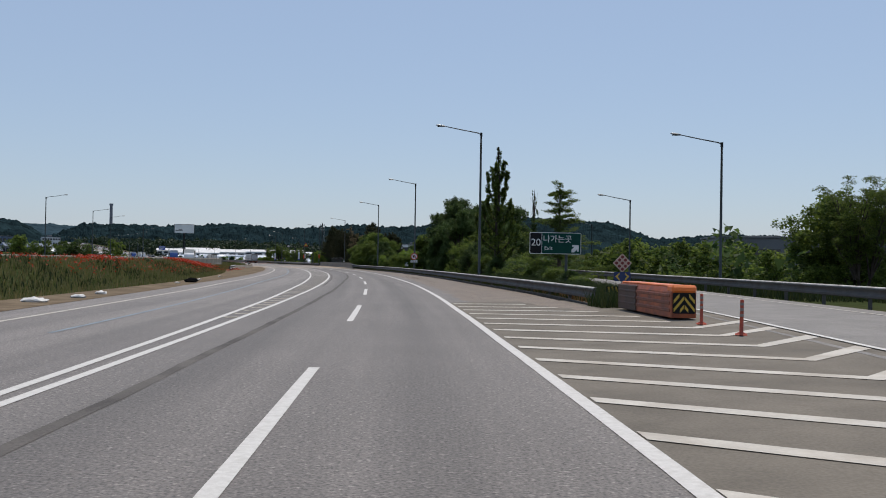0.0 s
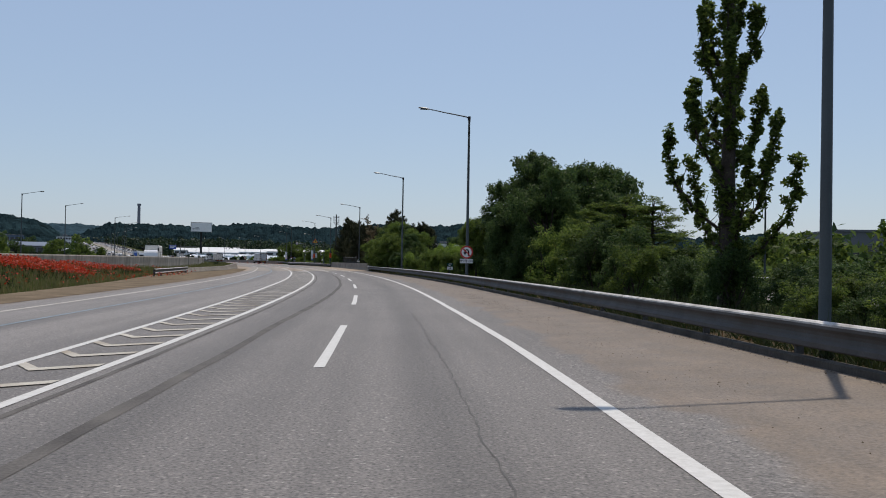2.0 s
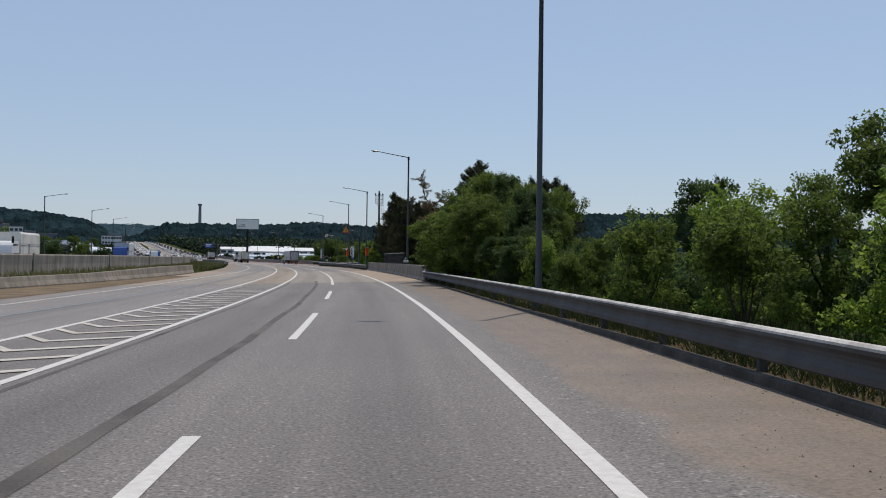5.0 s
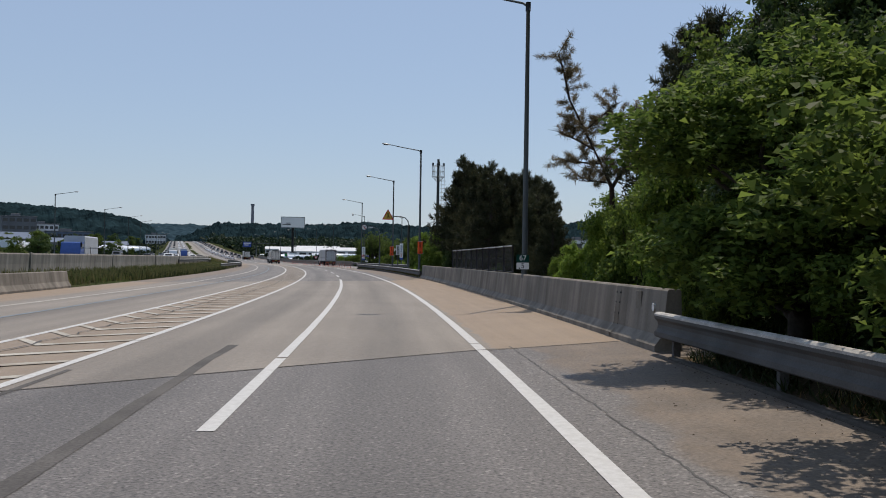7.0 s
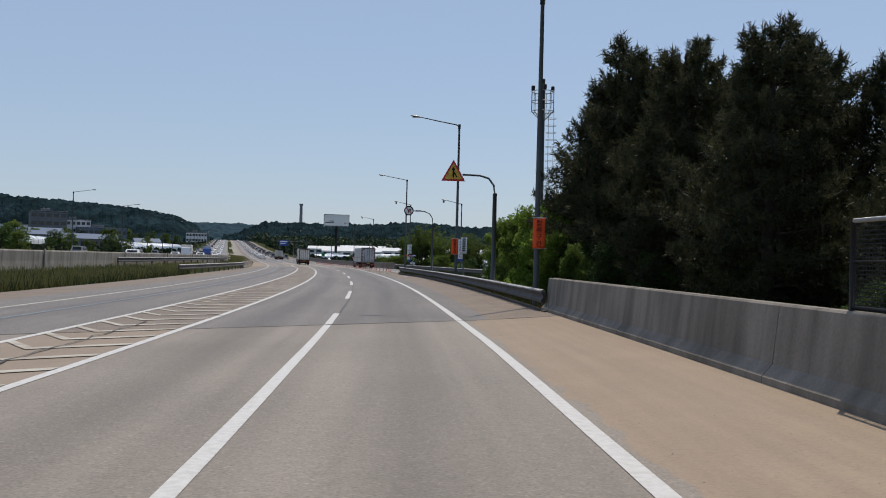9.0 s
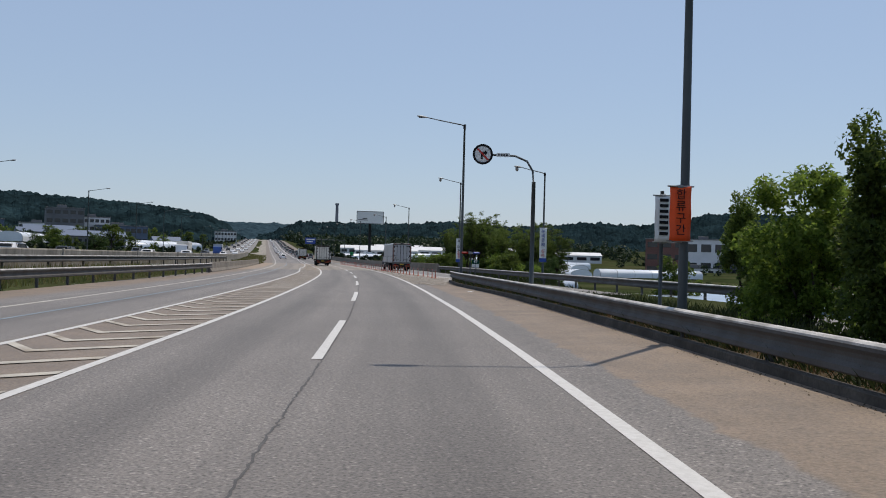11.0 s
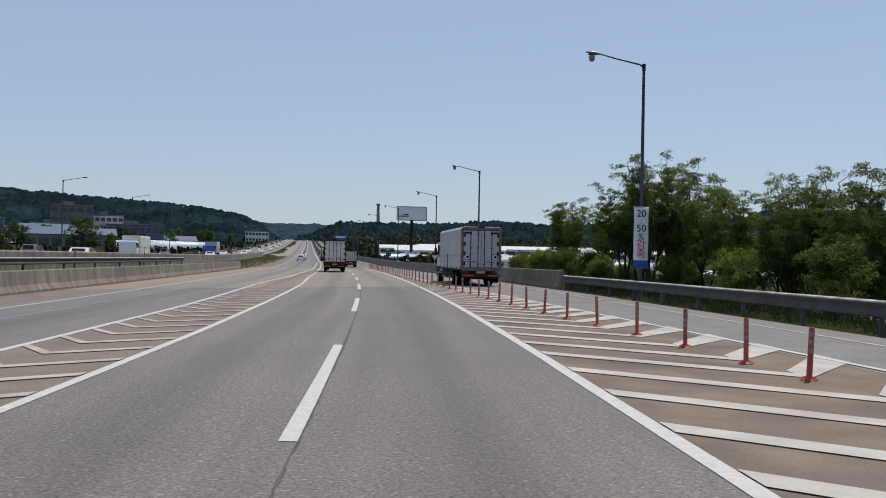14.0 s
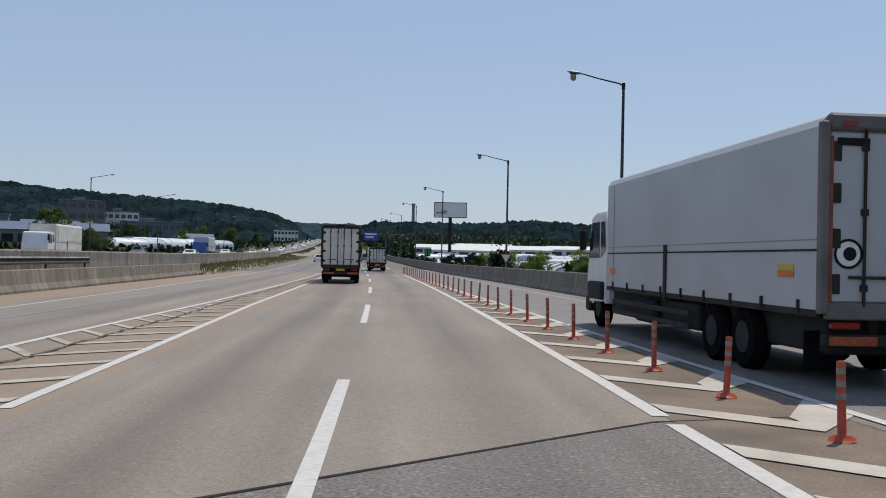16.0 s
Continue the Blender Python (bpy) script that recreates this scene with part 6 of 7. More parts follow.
def tree(kind, seed, material, label, name="tree", leaves=9000, size=0.26):
    """One tree ten metres tall, to be scaled where it stands."""
    rs = random.Random(seed)
    root = thing(name, Matrix(), label, "tree", "roadside trees" if name == "tree" else "")
    bm = bmesh.new()
    clumps, tufts = [], []
    if kind == "broad":
        tube(bm, [(0, 0, -0.8), (0.05, 0, 0.3), (0.1, 0.05, 2.0), (0.0, 0.1, 4.2)], [0.32, 0.25, 0.2, 0.15], 8)
        for i in range(34):
            a, f = rs.uniform(0, 2 * math.pi), rs.uniform(0, 1)
            z = 1.6 + 7.6 * f
            reach = 3.5 * math.sin(min(max((z + 0.6) / 10.4, 0), 1) * math.pi) ** 0.6 * rs.uniform(0.35, 1.0)
            q = (reach * math.cos(a), reach * math.sin(a), z)
            k = rs.uniform(0.8, 1.5)
            clumps.append((q, (k, k, k * 0.8)))
            if i % 2 == 0:
                limb(bm, (0.05, 0.05, min(z * 0.55, 4.1)), q, 0.09, 0.02, rs)
    elif kind == "poplar":
        tube(bm, [(0, 0, -0.8), (0, 0, 3), (0.05, 0, 7), (0, 0, 9.8)], [0.22, 0.18, 0.1, 0.03], 8)
        for i in range(17):
            a = i * 2.4 + rs.uniform(-0.4, 0.4)
            z0 = 0.9 + 6.0 * (i / 16) ** 1.1 + rs.uniform(-0.2, 0.2)
            reach = rs.uniform(1.25, 1.75) * (1.12 - z0 / 8.6)
            rise_by = rs.uniform(2.3, 3.4) * (1.1 - z0 / 14)
            u = Vector((math.cos(a), math.sin(a), 0))
            way = [Vector((0, 0, z0)), u * reach * 0.5 + Vector((0, 0, z0 + rise_by * 0.22)), u * reach * 0.88 + Vector((0, 0, z0 + rise_by * 0.5)), u * reach + Vector((0, 0, z0 + rise_by * 0.8)), u * reach * 1.02 + Vector((0, 0, z0 + rise_by))]
            tube(bm, way, [0.05, 0.042, 0.032, 0.02, 0.008], 6, False)
            for k in range(13):
                f = 0.9 + 3.1 * k / 12
                j = min(int(f), 3)
                q = way[j].lerp(way[j + 1], f - j)
                g = 0.095 + 0.085 * math.sin(k * 1.9 + i) ** 2
                clumps.append(((q.x + rs.uniform(-0.07, 0.07), q.y + rs.uniform(-0.07, 0.07), q.z), (g, g, g * 1.35)))
            for k in range(3):
                q = way[1].lerp(way[2], rs.random())
                limb(bm, q, q + Vector((rs.uniform(-0.4, 0.4), rs.uniform(-0.4, 0.4), rs.uniform(0.3, 0.8))), 0.012, 0.003, rs, 0.1)
        for k in range(26):
            g = 0.36 - 0.0105 * k
            clumps.append(((rs.uniform(-0.12, 0.12), rs.uniform(-0.12, 0.12), 1.0 + 8.9 * k / 26), (g, g, 0.34)))
    elif kind == "bare":
        tube(bm, [(0, 0, -0.8), (0, 0, 3), (0.05, 0, 7), (0, 0, 9.9)], [0.2, 0.16, 0.09, 0.02], 8)
        for i in range(26):
            a, z0 = rs.uniform(0, 6.28), rs.uniform(1.5, 8)
            reach = rs.uniform(0.6, 1.9) * (1.1 - z0 / 10)
            limb(bm, (0, 0, z0), (reach * math.cos(a), reach * math.sin(a), z0 + rs.uniform(0.6, 2.4)), 0.035, 0.006, rs, 0.1)
        for k in range(26):
            clumps.append(((rs.uniform(-0.25, 0.25), rs.uniform(-0.25, 0.25), 1.5 + 8.1 * k / 26), (0.35 * (1.1 - k / 28), 0.35 * (1.1 - k / 28), 0.4)))
    elif kind == "layered":
        tube(bm, [(0, 0, -0.8), (0, 0, 4), (0.05, 0, 9.7)], [0.2, 0.13, 0.02], 8)
        for i in range(46):
            a, f = i * 2.4 + rs.uniform(-0.6, 0.6), i / 46
            z = 1.0 + 8.5 * f + rs.uniform(-0.3, 0.3)
            reach = (3.3 * (1 - f) ** 0.8 + 0.3) * rs.uniform(0.45, 1.15)
            tip = Vector((reach * math.cos(a), reach * math.sin(a), z + rs.uniform(-0.1, 0.9)))
            limb(bm, (0, 0, z - 0.2), tip, 0.04, 0.01, rs, 0.05)
            for k in range(4):
                q = Vector((0, 0, z)).lerp(tip, 0.35 + 0.22 * k)
                clumps.append(((q.x, q.y, q.z), (rs.uniform(0.25, 0.6), rs.uniform(0.25, 0.6), rs.uniform(0.12, 0.3))))
    elif kind == "pine":
        tube(bm, [(0, 0, -0.8), (0.1, 0, 3), (0.0, 0.1, 6.5), (0, 0, 9.2)], [0.24, 0.19, 0.12, 0.04], 8)
        for i in range(64):
            a, f = i * 2.4 + rs.uniform(-0.5, 0.5), (i + rs.random()) / 64
            z = 0.9 + 8.1 * f
            reach = 3.7 * (1 - max(f - 0.25, 0) * 1.12) * rs.uniform(0.55, 1.05) + 0.15
            u = Vector((math.cos(a), math.sin(a), 0))
            base, tip = Vector((0, 0, z)), u * reach + Vector((0, 0, z + 0.12 * reach + rs.uniform(-0.2, 0.3)))
            limb(bm, base, tip, 0.05, 0.012, rs, 0.06)
            clumps.append((tuple(base.lerp(tip, 0.45)), (0.2 + reach * 0.2, 0.2 + reach * 0.2, 0.3)))
            clumps.append((tuple(base.lerp(tip, 0.75)), (0.3 + reach * 0.1, 0.3 + reach * 0.1, 0.24)))
            for k in range(7):
                q = base.lerp(tip, 0.45 + 0.55 * (k + 1) / 7)
                side = u.cross(Vector((0, 0, 1))) * rs.uniform(-0.75, 0.75) * min(reach, 1.4) * 0.6
                end = q + side + u * rs.uniform(0.0, 0.4) + Vector((0, 0, rs.uniform(0.15, 0.6)))
                for j in range(5):
                    w = q.lerp(end, 0.25 + 0.75 * j / 4)
                    tufts.append((tuple(w), tuple((end - q).normalized() * 0.7)))
    elif kind == "leaning":
        fork = Vector((0.0, 0.0, 4.5))
        tube(bm, [(0, 0, -0.8), (0.15, 0.1, 1.5), (0.05, 0.0, 3.2), fork], [0.15, 0.13, 0.11, 0.09], 8)
        arms = ((fork, (-0.75, -0.4, 5.9)), ((-0.75, -0.4, 5.9), (-1.75, -0.9, 7.7)), ((-1.75, -0.9, 7.7), (-2.2, -1.2, 9.3)), (fork, (0.95, 0.3, 6.1)), ((-0.75, -0.4, 5.9), (-2.0, -0.2, 6.6)), ((-0.5, -0.2, 5.4), (-1.6, 0.3, 5.5)),
                ((-0.2, 0.0, 4.7), (-1.2, -0.4, 4.7)), ((-1.1, -0.6, 6.6), (-0.1, -0.9, 7.6)), ((0.7, 0.2, 5.6), (2.0, 0.6, 5.9)), ((0.9, 0.3, 6.0), (0.3, 0.6, 7.4)), ((0.5, 0.2, 5.3), (1.9, -0.4, 5.0)), ((1.0, 0.4, 6.9), (2.6, 0.9, 8.0)))
        for n, (p, q) in enumerate(arms):
            p, q = Vector(p), Vector(q)
            limb(bm, p, q, 0.075 if n in (0, 3) else 0.045, 0.03 if n < 4 else 0.015, rs, 0.05)
            for k in range(16):
                b = p.lerp(q, 0.1 + 0.9 * k / 15)
                tip = b + Vector((rs.uniform(-0.7, 0.7), rs.uniform(-0.7, 0.7), rs.uniform(-0.15, 0.7)))
                limb(bm, b, tip, 0.013, 0.004, rs, 0.1)
                if rs.random() < (0.35 if n in (0, 3) else 0.85):
                    for g in (0.3, 0.45, 0.6, 0.75, 0.9, 1.0):
                        tufts.append((tuple(b.lerp(tip, g)), tuple((tip - b).normalized() * 0.6)))
    elif kind == "locust":
        for i in range(3):
            a = i * 2.1 + 0.4
            fork = Vector((0.5 * math.cos(a), 0.5 * math.sin(a), 2.4))
            tube(bm, [(0.08 * math.cos(a), 0.08 * math.sin(a), -0.8), fork * 0.5, fork], [0.15, 0.12, 0.095], 7)
            for k in range(7):
                b = a + rs.uniform(-1.1, 1.1)
                far = rs.uniform(0.8, 2.7)
                tip = Vector((far * math.cos(b), far * math.sin(b), rs.uniform(4.6, 9.0)))
                limb(bm, fork, tip, 0.06, 0.014, rs, 0.1)
                for j in range(8):
                    q = fork.lerp(tip, 0.35 + 0.65 * j / 7)
                    end = q + Vector((rs.uniform(-1.0, 1.0), rs.uniform(-1.0, 1.0), rs.uniform(-0.1, 0.75)))
                    limb(bm, q, end, 0.018, 0.005, rs, 0.12)
                    for g in (0.55, 1.0):
                        w = q.lerp(end, g)
                        clumps.append((tuple(w), (rs.uniform(0.28, 0.52), rs.uniform(0.28, 0.52), rs.uniform(0.13, 0.24))))
    else:
        for i in range(7):
            a = i * 0.9
            limb(bm, (0, 0, -0.5), (2.2 * math.cos(a), 2.2 * math.sin(a), rs.uniform(4, 7)), 0.1, 0.03, rs)
        for i in range(26):
            a, f = rs.uniform(0, 6.28), rs.uniform(0, 1)
            reach = 4.2 * math.sqrt(rs.random()) * (1 - 0.45 * f)
            k = rs.uniform(0.9, 1.7)
            clumps.append(((reach * math.cos(a), reach * math.sin(a), 0.6 + 8.2 * f), (k, k, k)))
    part("trunk", bm, M_BARK, root)
    if kind == "leaning":
        v, f = needle_tufts(tufts, 26, 0.2, seed, 0.1)
    elif kind == "pine":
        v, f = leaf_cloud(clumps, leaves // 2, size * 0.9, seed, 0.28, up=0.2)
        nv, nf = needle_tufts(tufts, max(4, leaves // len(tufts)), size, seed)
        v, f = np.concatenate([v, nv]), np.concatenate([f, nf + len(v)])
    elif kind in ("broad", "bush"):
        v, f = leaf_cloud(clumps, leaves, size, seed, 0.75, 13, 0.36, core=0.22)
    elif kind == "locust":
        v, f = leaf_cloud(clumps, leaves, size, seed, 0.55, 4, 0.5, 0.8, 0.4)
    else:
        v, f = leaf_cloud(clumps, leaves, size, seed, 0.3 if kind == "layered" else 0.7, 4, 0.5)
    me = bpy.data.meshes.new("crown")
    me.vertices.add(len(v))
    me.vertices.foreach_set("co", v.astype(np.float32).ravel())
    me.loops.add(len(f) * 3)
    me.polygons.add(len(f))
    me.polygons.foreach_set("loop_start", np.arange(0, len(f) * 3, 3, dtype=np.int32))
    me.loops.foreach_set("vertex_index", f.astype(np.int32).ravel())
    me.update(calc_edges=True)
    me.materials.append(material)
    new("crown", me).parent = root
    return root


T_BROAD = [tree("broad", 11, M_LEAF, "leafy green broad-leaved tree behind the guard rail", leaves=34000, size=0.165), tree("broad", 12, M_LEAF_DARK, "dark dense broad-leaved tree on the embankment", leaves=34000, size=0.165), tree("broad", 13, M_LEAF, "broad-leaved tree with sunlit outer leaves", leaves=34000, size=0.165)]
T_POPLAR = tree("poplar", 21, M_LEAF, "tall slender poplar with steep branches", leaves=26000, size=0.105)
T_BARE = tree("bare", 22, M_LEAF_DARK, "thin half-bare poplar with dead twigs", leaves=5000, size=0.13)
T_LAYER = tree("layered", 23, M_LEAF, "feathery tree with layered drooping branches", leaves=26000, size=0.15)
T_PINE = [tree("pine", 31, M_NEEDLE, "dark pine with layered needle clumps", leaves=34000, size=0.24), tree("pine", 32, M_NEEDLE, "broad dark pine beside the bridge", leaves=34000, size=0.24)]
T_LEAN = tree("leaning", 33, M_PALE_NEEDLE, "leaning pine with bare grey twigs and tan needles", leaves=0, size=0.17)
T_LOCUST = [tree("locust", 41, M_LEAF, "open-crowned locust tree with several stems", leaves=30000, size=0.115), tree("locust", 42, M_LEAF, "slim locust tree beside the ramp", leaves=28000, size=0.115)]
T_BUSH = [tree("bush", 51, M_LEAF, "dense green bush beside the road", "bush", 9500, 0.27), tree("bush", 52, M_LEAF_LIGHT, "fresh light-green bush behind the rail", "bush", 9500, 0.27), tree("bush", 53, M_LEAF_DARK, "dark green shrub in the shade", "bush", 9500, 0.27)]
T_SHRUB = [tree("bush", 54, M_LEAF_LIGHT, "tall leafy light-green shrub beside the barrier", "shrub", 22000, 0.24), tree("bush", 55, M_LEAF, "tall dense green shrub at the roadside", "shrub", 22000, 0.24)]
T_FAR = [tree("broad", 61, M_LEAF, "rounded green tree across the valley", leaves=3200, size=0.42), tree("broad", 62, M_LEAF_DARK, "dark rounded tree far off", leaves=3200, size=0.42), tree("bush", 63, M_LEAF, "wide green bush across the valley", leaves=2600, size=0.55)]
USED = set()


def plant(source, s, d, top, width=1.0, turn=None):
    """Stands a tree on the ground so that its top is at that height over the road."""
    z = ground_z(s, d)
    k = (top - z) / 10.0
    a = turn if turn is not None else (s * 37 + d * 91) % 360
    p = at(s, d, z - 0.05)
    m = Matrix.Translation(p) @ Matrix.Rotation(radians(a), 4, "Z") @ Matrix.Diagonal((k * width, k * width, k, 1))
    if source.name not in USED:
        USED.add(source.name)
        source.matrix_world = m
        return source
    return copy_thing(source, m @ Matrix.Diagonal((1 / source.scale.x, 1 / source.scale.y, 1 / source.scale.z, 1)))


# by the exit ramp
plant(T_LOCUST[0], 64, 35.6, 9.2, 1.1)
plant(T_BROAD[2], 70, 38, 8.6, 1.2)
for s, d, top in ((95, 30, 4.2), (104, 34, 4.6), (112, 38, 4.4), (120, 44, 5.2), (100, 42, 4.5), (128, 50, 5.0), (110, 30, 3.6), (125, 36, 4.4), (138, 42, 4.8), (86, 34, 3.6), (92, 40, 4.0), (78, 36, 3.4), (150, 50, 6), (84, 46, 4.5)):
    plant(T_FAR[int(s) % 3], s, d, top, 1.15)
for s, d, top in ((84, 31, 1.6), (92, 27, 1.4), (100, 24, 1.6), (108, 22, 1.8), (80, 28, 1.2), (76, 27, 1.0), (116, 26, 2.0), (125, 28, 2.4)):
    plant(T_BUSH[(0, 2)[int(s) % 2]], s, d, top, 1.4)
plant(T_BUSH[2], 78.0, 11.3, 2.6, 1.0)
plant(T_BUSH[2], 80.5, 12.0, 2.2, 1.2)
plant(T_BUSH[0], 73.5, 12.6, 1.6, 1.4)
for k, (s, d, top) in enumerate(((58, 10.6, 1.1), (61.5, 11.4, 1.5), (65, 10.4, 1.2), (68.5, 11.6, 1.7), (71.5, 10.6, 1.4), (75, 13.2, 1.9), (83.5, 13.4, 2.0), (87, 14.8, 2.4), (91, 13.6, 2.2), (95, 15.6, 2.8), (99.5, 16.6, 3.0), (80, 14.8, 2.2), (64, 12.8, 1.6), (105, 17.5, 3.2), (72, 14.2, 1.8))):
    plant(T_BUSH[(2, 0, 2)[k % 3]], s, d, top, 1.7)
for i in range(12):
    plant(T_BUSH[(2, 0)[i % 2]], 43 + 2.3 * i, 9.9 + 0.12 * i + 0.7 * ((i * 3) % 4) / 3, 1.05 + 0.5 * ((i * 5) % 4) / 3 + 0.02 * i, 1.8)
for s, d, top in ((70.0, 11.2, 1.4), (67.5, 11.6, 1.4), (73.0, 11.5, 1.5), (76.2, 12.3, 1.7), (66.0, 9.8, 1.1), (82.0, 13.0, 1.9), (79.0, 13.6, 1.9), (85.5, 12.4, 2.0)):
    plant(T_BUSH[2], s, d, top, 1.6)
plant(T_POPLAR, 78.6, 11.35, 11.9, 1.1)
plant(T_BARE, 71.0, 13.0, 7.5)
plant(T_LAYER, 60.0, 12.6, 6.9, 1.3)
plant(T_LAYER, 99.5, 14.2, 5.2, 2.2)
plant(T_LAYER, 96.0, 14.6, 4.9, 2.2)
plant(T_LAYER, 103.0, 13.2, 5.0, 1.5)
for s, d, top, w in ((123, 15.0, 11.0, 1.0), (118.5, 13.0, 8.6, 0.85), (128, 13.0, 9.0, 0.85), (131, 21, 11.2, 0.95), (116, 17.5, 9.6, 0.8), (126, 18, 10.2, 0.95), (121, 11.6, 6.6, 0.8), (134, 24, 10.8, 0.9), (117, 13.6, 9.8, 0.85), (113.5, 13.2, 8.8, 0.8)):
    plant(T_BROAD[1], s, d, top, w)
for k, (s, d, top, w) in enumerate(((100, 12.6, 4.4, 1.0), (96.5, 11.8, 4.0, 1.0), (104, 13.6, 4.6, 1.0), (93, 12.4, 3.6, 1.1), (108, 12.2, 4.2, 1.0), (112, 11.4, 3.8, 1.0), (89, 11.6, 2.6, 1.2), (84, 11.8, 2.0, 1.2))):
    plant(T_BUSH[(0, 2)[k % 2]], s, d, top, w)
plant(T_BROAD[2], 131, 11.0, 5.9, 0.75)
for i in range(12):
    s = 130 + 2.6 * i
    plant(T_BUSH[i % 3], s, 9.8 + (i % 3) * 0.9, 2.6 + 1.3 * ((i * 7) % 5) / 5, 1.0)
for i in range(5):
    plant(T_BROAD[i % 3], 133 + 6 * i, 13.5 + (i % 2), 4.4 + 0.5 * (i % 3), 0.9)
# thicket before the bridge
for i in range(15):
    s = 160 + 3.1 * i
    plant(T_BROAD[(0, 1, 2)[i % 3]], s, 10.2 + 1.2 * ((i * 3) % 4) / 2, bend(s, ((160, 2.6), (166, 3.0), (168.5, 4.0), (170, 4.6), (172, 5.3), (175, 6.0), (180, 6.9), (184, 7.5), (190, 7.9), (197, 7.8), (201, 6.2), (206, 4.5))) + 0.3 * math.sin(i * 1.9), 0.8)
for i in range(17):
    plant(T_BUSH[(0, 2, 1)[i % 3]], 158 + 2.9 * i, 8.9 + 0.5 * (i % 2), 2.2 + 0.9 * ((i * 5) % 4) / 3, 0.85)
plant(T_LEAN, 206.4, 9.75, ground_z(206.4, 9.75) + 9.1, 1.1, math.degrees(heading(206.4)))
for k, (s, d, top) in enumerate(((201.5, 12.8, 8.2), (196, 14.0, 7.9), (190, 14.5, 8.0), (184, 14.5, 7.2), (209, 14.0, 9.8), (204.5, 12.2, 10.6), (198, 12.0, 9.2))):
    plant(T_PINE[k % 2], s, d, top, 0.85)
for s, d, top, w in ((204, 9.1, 3.9, 0.7), (207.5, 8.9, 2.7, 0.8), (200.5, 9.2, 4.6, 0.7), (210.5, 9.2, 2.2, 0.9), (213.5, 9.6, 2.2, 0.9), (197, 9.0, 4.8, 0.7), (193, 8.9, 4.4, 0.7), (177, 8.6, 2.6, 0.8), (173, 8.7, 3.2, 0.8)):
    plant(T_SHRUB[int(s * 2) % 3 // 2], s, d, top, w)
plant(T_BROAD[0], 185.5, 10.2, 7.5, 0.95)
plant(T_BROAD[0], 181.5, 8.2, 5.8, 1.35)
plant(T_BROAD[2], 176.0, 8.4, 5.4, 1.1)
for s, d, top, w in ((170.5, 8.3, 3.0, 1.3), (168.5, 9.6, 3.4, 1.25), (165.8, 8.6, 2.9, 1.3), (172.4, 10.4, 5.4, 0.9), (169.6, 10.2, 4.4, 0.85)):
    plant(T_BROAD[1], s, d, top, w)
plant(T_BROAD[2], 187.6, 7.7, 5.2, 1.5)
plant(T_BROAD[1], 191.0, 10.0, 7.6, 0.9)
for s, d, top in ((211, 12.5, 5.0), (215, 13, 5.2), (220, 14.0, 4.8), (226, 14.5, 3.6), (209, 16, 6.0), (230, 17, 4.2)):
    plant(T_BROAD[int(s) % 3], s, d, top, 0.9)
# pines past the bridge
for i, (s, d, top) in enumerate(((235, 14, 4.2), (229, 12.5, 4.8), (239, 13, 6.2), (243, 11.0, 8.2), (246, 12.8, 8.9), (250, 15.5, 9.6), (252, 11.8, 10.0), (256, 13.4, 10.8), (257, 12.2, 9.8), (258.6, 11.8, 11.6), (256, 15.5, 10.0), (256, 17.5, 9.6), (262.5, 11.8, 11.0), (241, 14.2, 7.2), (244.5, 15.2, 8.2), (263, 12.6, 10.4), (270, 12.6, 7.8))):
    plant(T_PINE[i % 2], s, d, top, 0.95)
for s, d, top, k in ((262, 9.6, 4.2, 1), (265.5, 9.3, 5.0, 0), (269, 9.8, 4.4, 1), (263, 9.0, 5.1, 1), (267, 9.0, 4.8, 1), (272, 9.2, 3.6, 1), (258.5, 8.9, 3.4, 1), (255, 8.8, 2.4, 0), (279, 10.2, 4.2, 0), (284, 10.6, 4.4, 1), (288, 11.0, 3.6, 0), (257, 9.8, 3.2, 2), (253, 9.6, 2.6, 2), (275, 12, 4.2, 2), (268, 11.5, 5.0, 2)):
    plant(T_SHRUB[0] if k == 1 else T_SHRUB[1] if k == 0 else T_BUSH[2], s, d, top, 0.85 + 0.3 * ((s * 7 + d) % 1.0))
for i in range(14):
    plant(T_BUSH[2], 237 + 2.3 * i, 10.5 + 1.5 * (i % 3), 1.6 + 0.12 * i, 1.1)
# beyond the entry ramp
for i, (s, d, top) in enumerate(((381.2, 16.4, 8.6), (367, 23.0, 6.4), (385.5, 16.2, 7.6), (378.5, 18.6, 7.2), (371.3, 22.2, 7.2), (383, 18.5, 8.2), (374, 21.5, 7.0), (388, 18, 6.6), (369, 21.5, 5.4), (376, 24, 6.2), (374.5, 18.2, 6.0), (371, 19.5, 5.2), (401, 16.2, 6.8), (406, 17.5, 7.4), (396, 18.0, 6.6))):
    plant(T_LOCUST[i % 2], s, d, top, 0.95)
for i in range(26):
    s = 352 + 3.0 * i
    plant(T_BUSH[i % 3], s, 16.6 + 1.7 * (i % 3), (0.9 if s < 358 else 1.5) + 1.4 * ((i * 5) % 4) / 3, 1.15)
for i in range(12):
    plant(T_BUSH[(i * 2) % 3], 440 + 7 * i, 15 + 2 * (i % 3), 1.9 + 0.9 * (i % 3) / 2, 1.1)
for i in range(13):
    plant(T_BUSH[i % 3], 386 + 3.1 * i, 14.6 + 1.1 * (i % 3), 1.7 + 1.1 * ((i * 5) % 4) / 3, 1.1)
# scrub beyond the covered field
for i in range(34):
    u = i / 33
    plant(T_BUSH[i % 3], 502 + 34 * u + 11 * (i % 4), 100 + 80 * u + 7 * (i % 3), -4.3 + 1.3 * ((i * 7) % 5) / 4, 1.7)
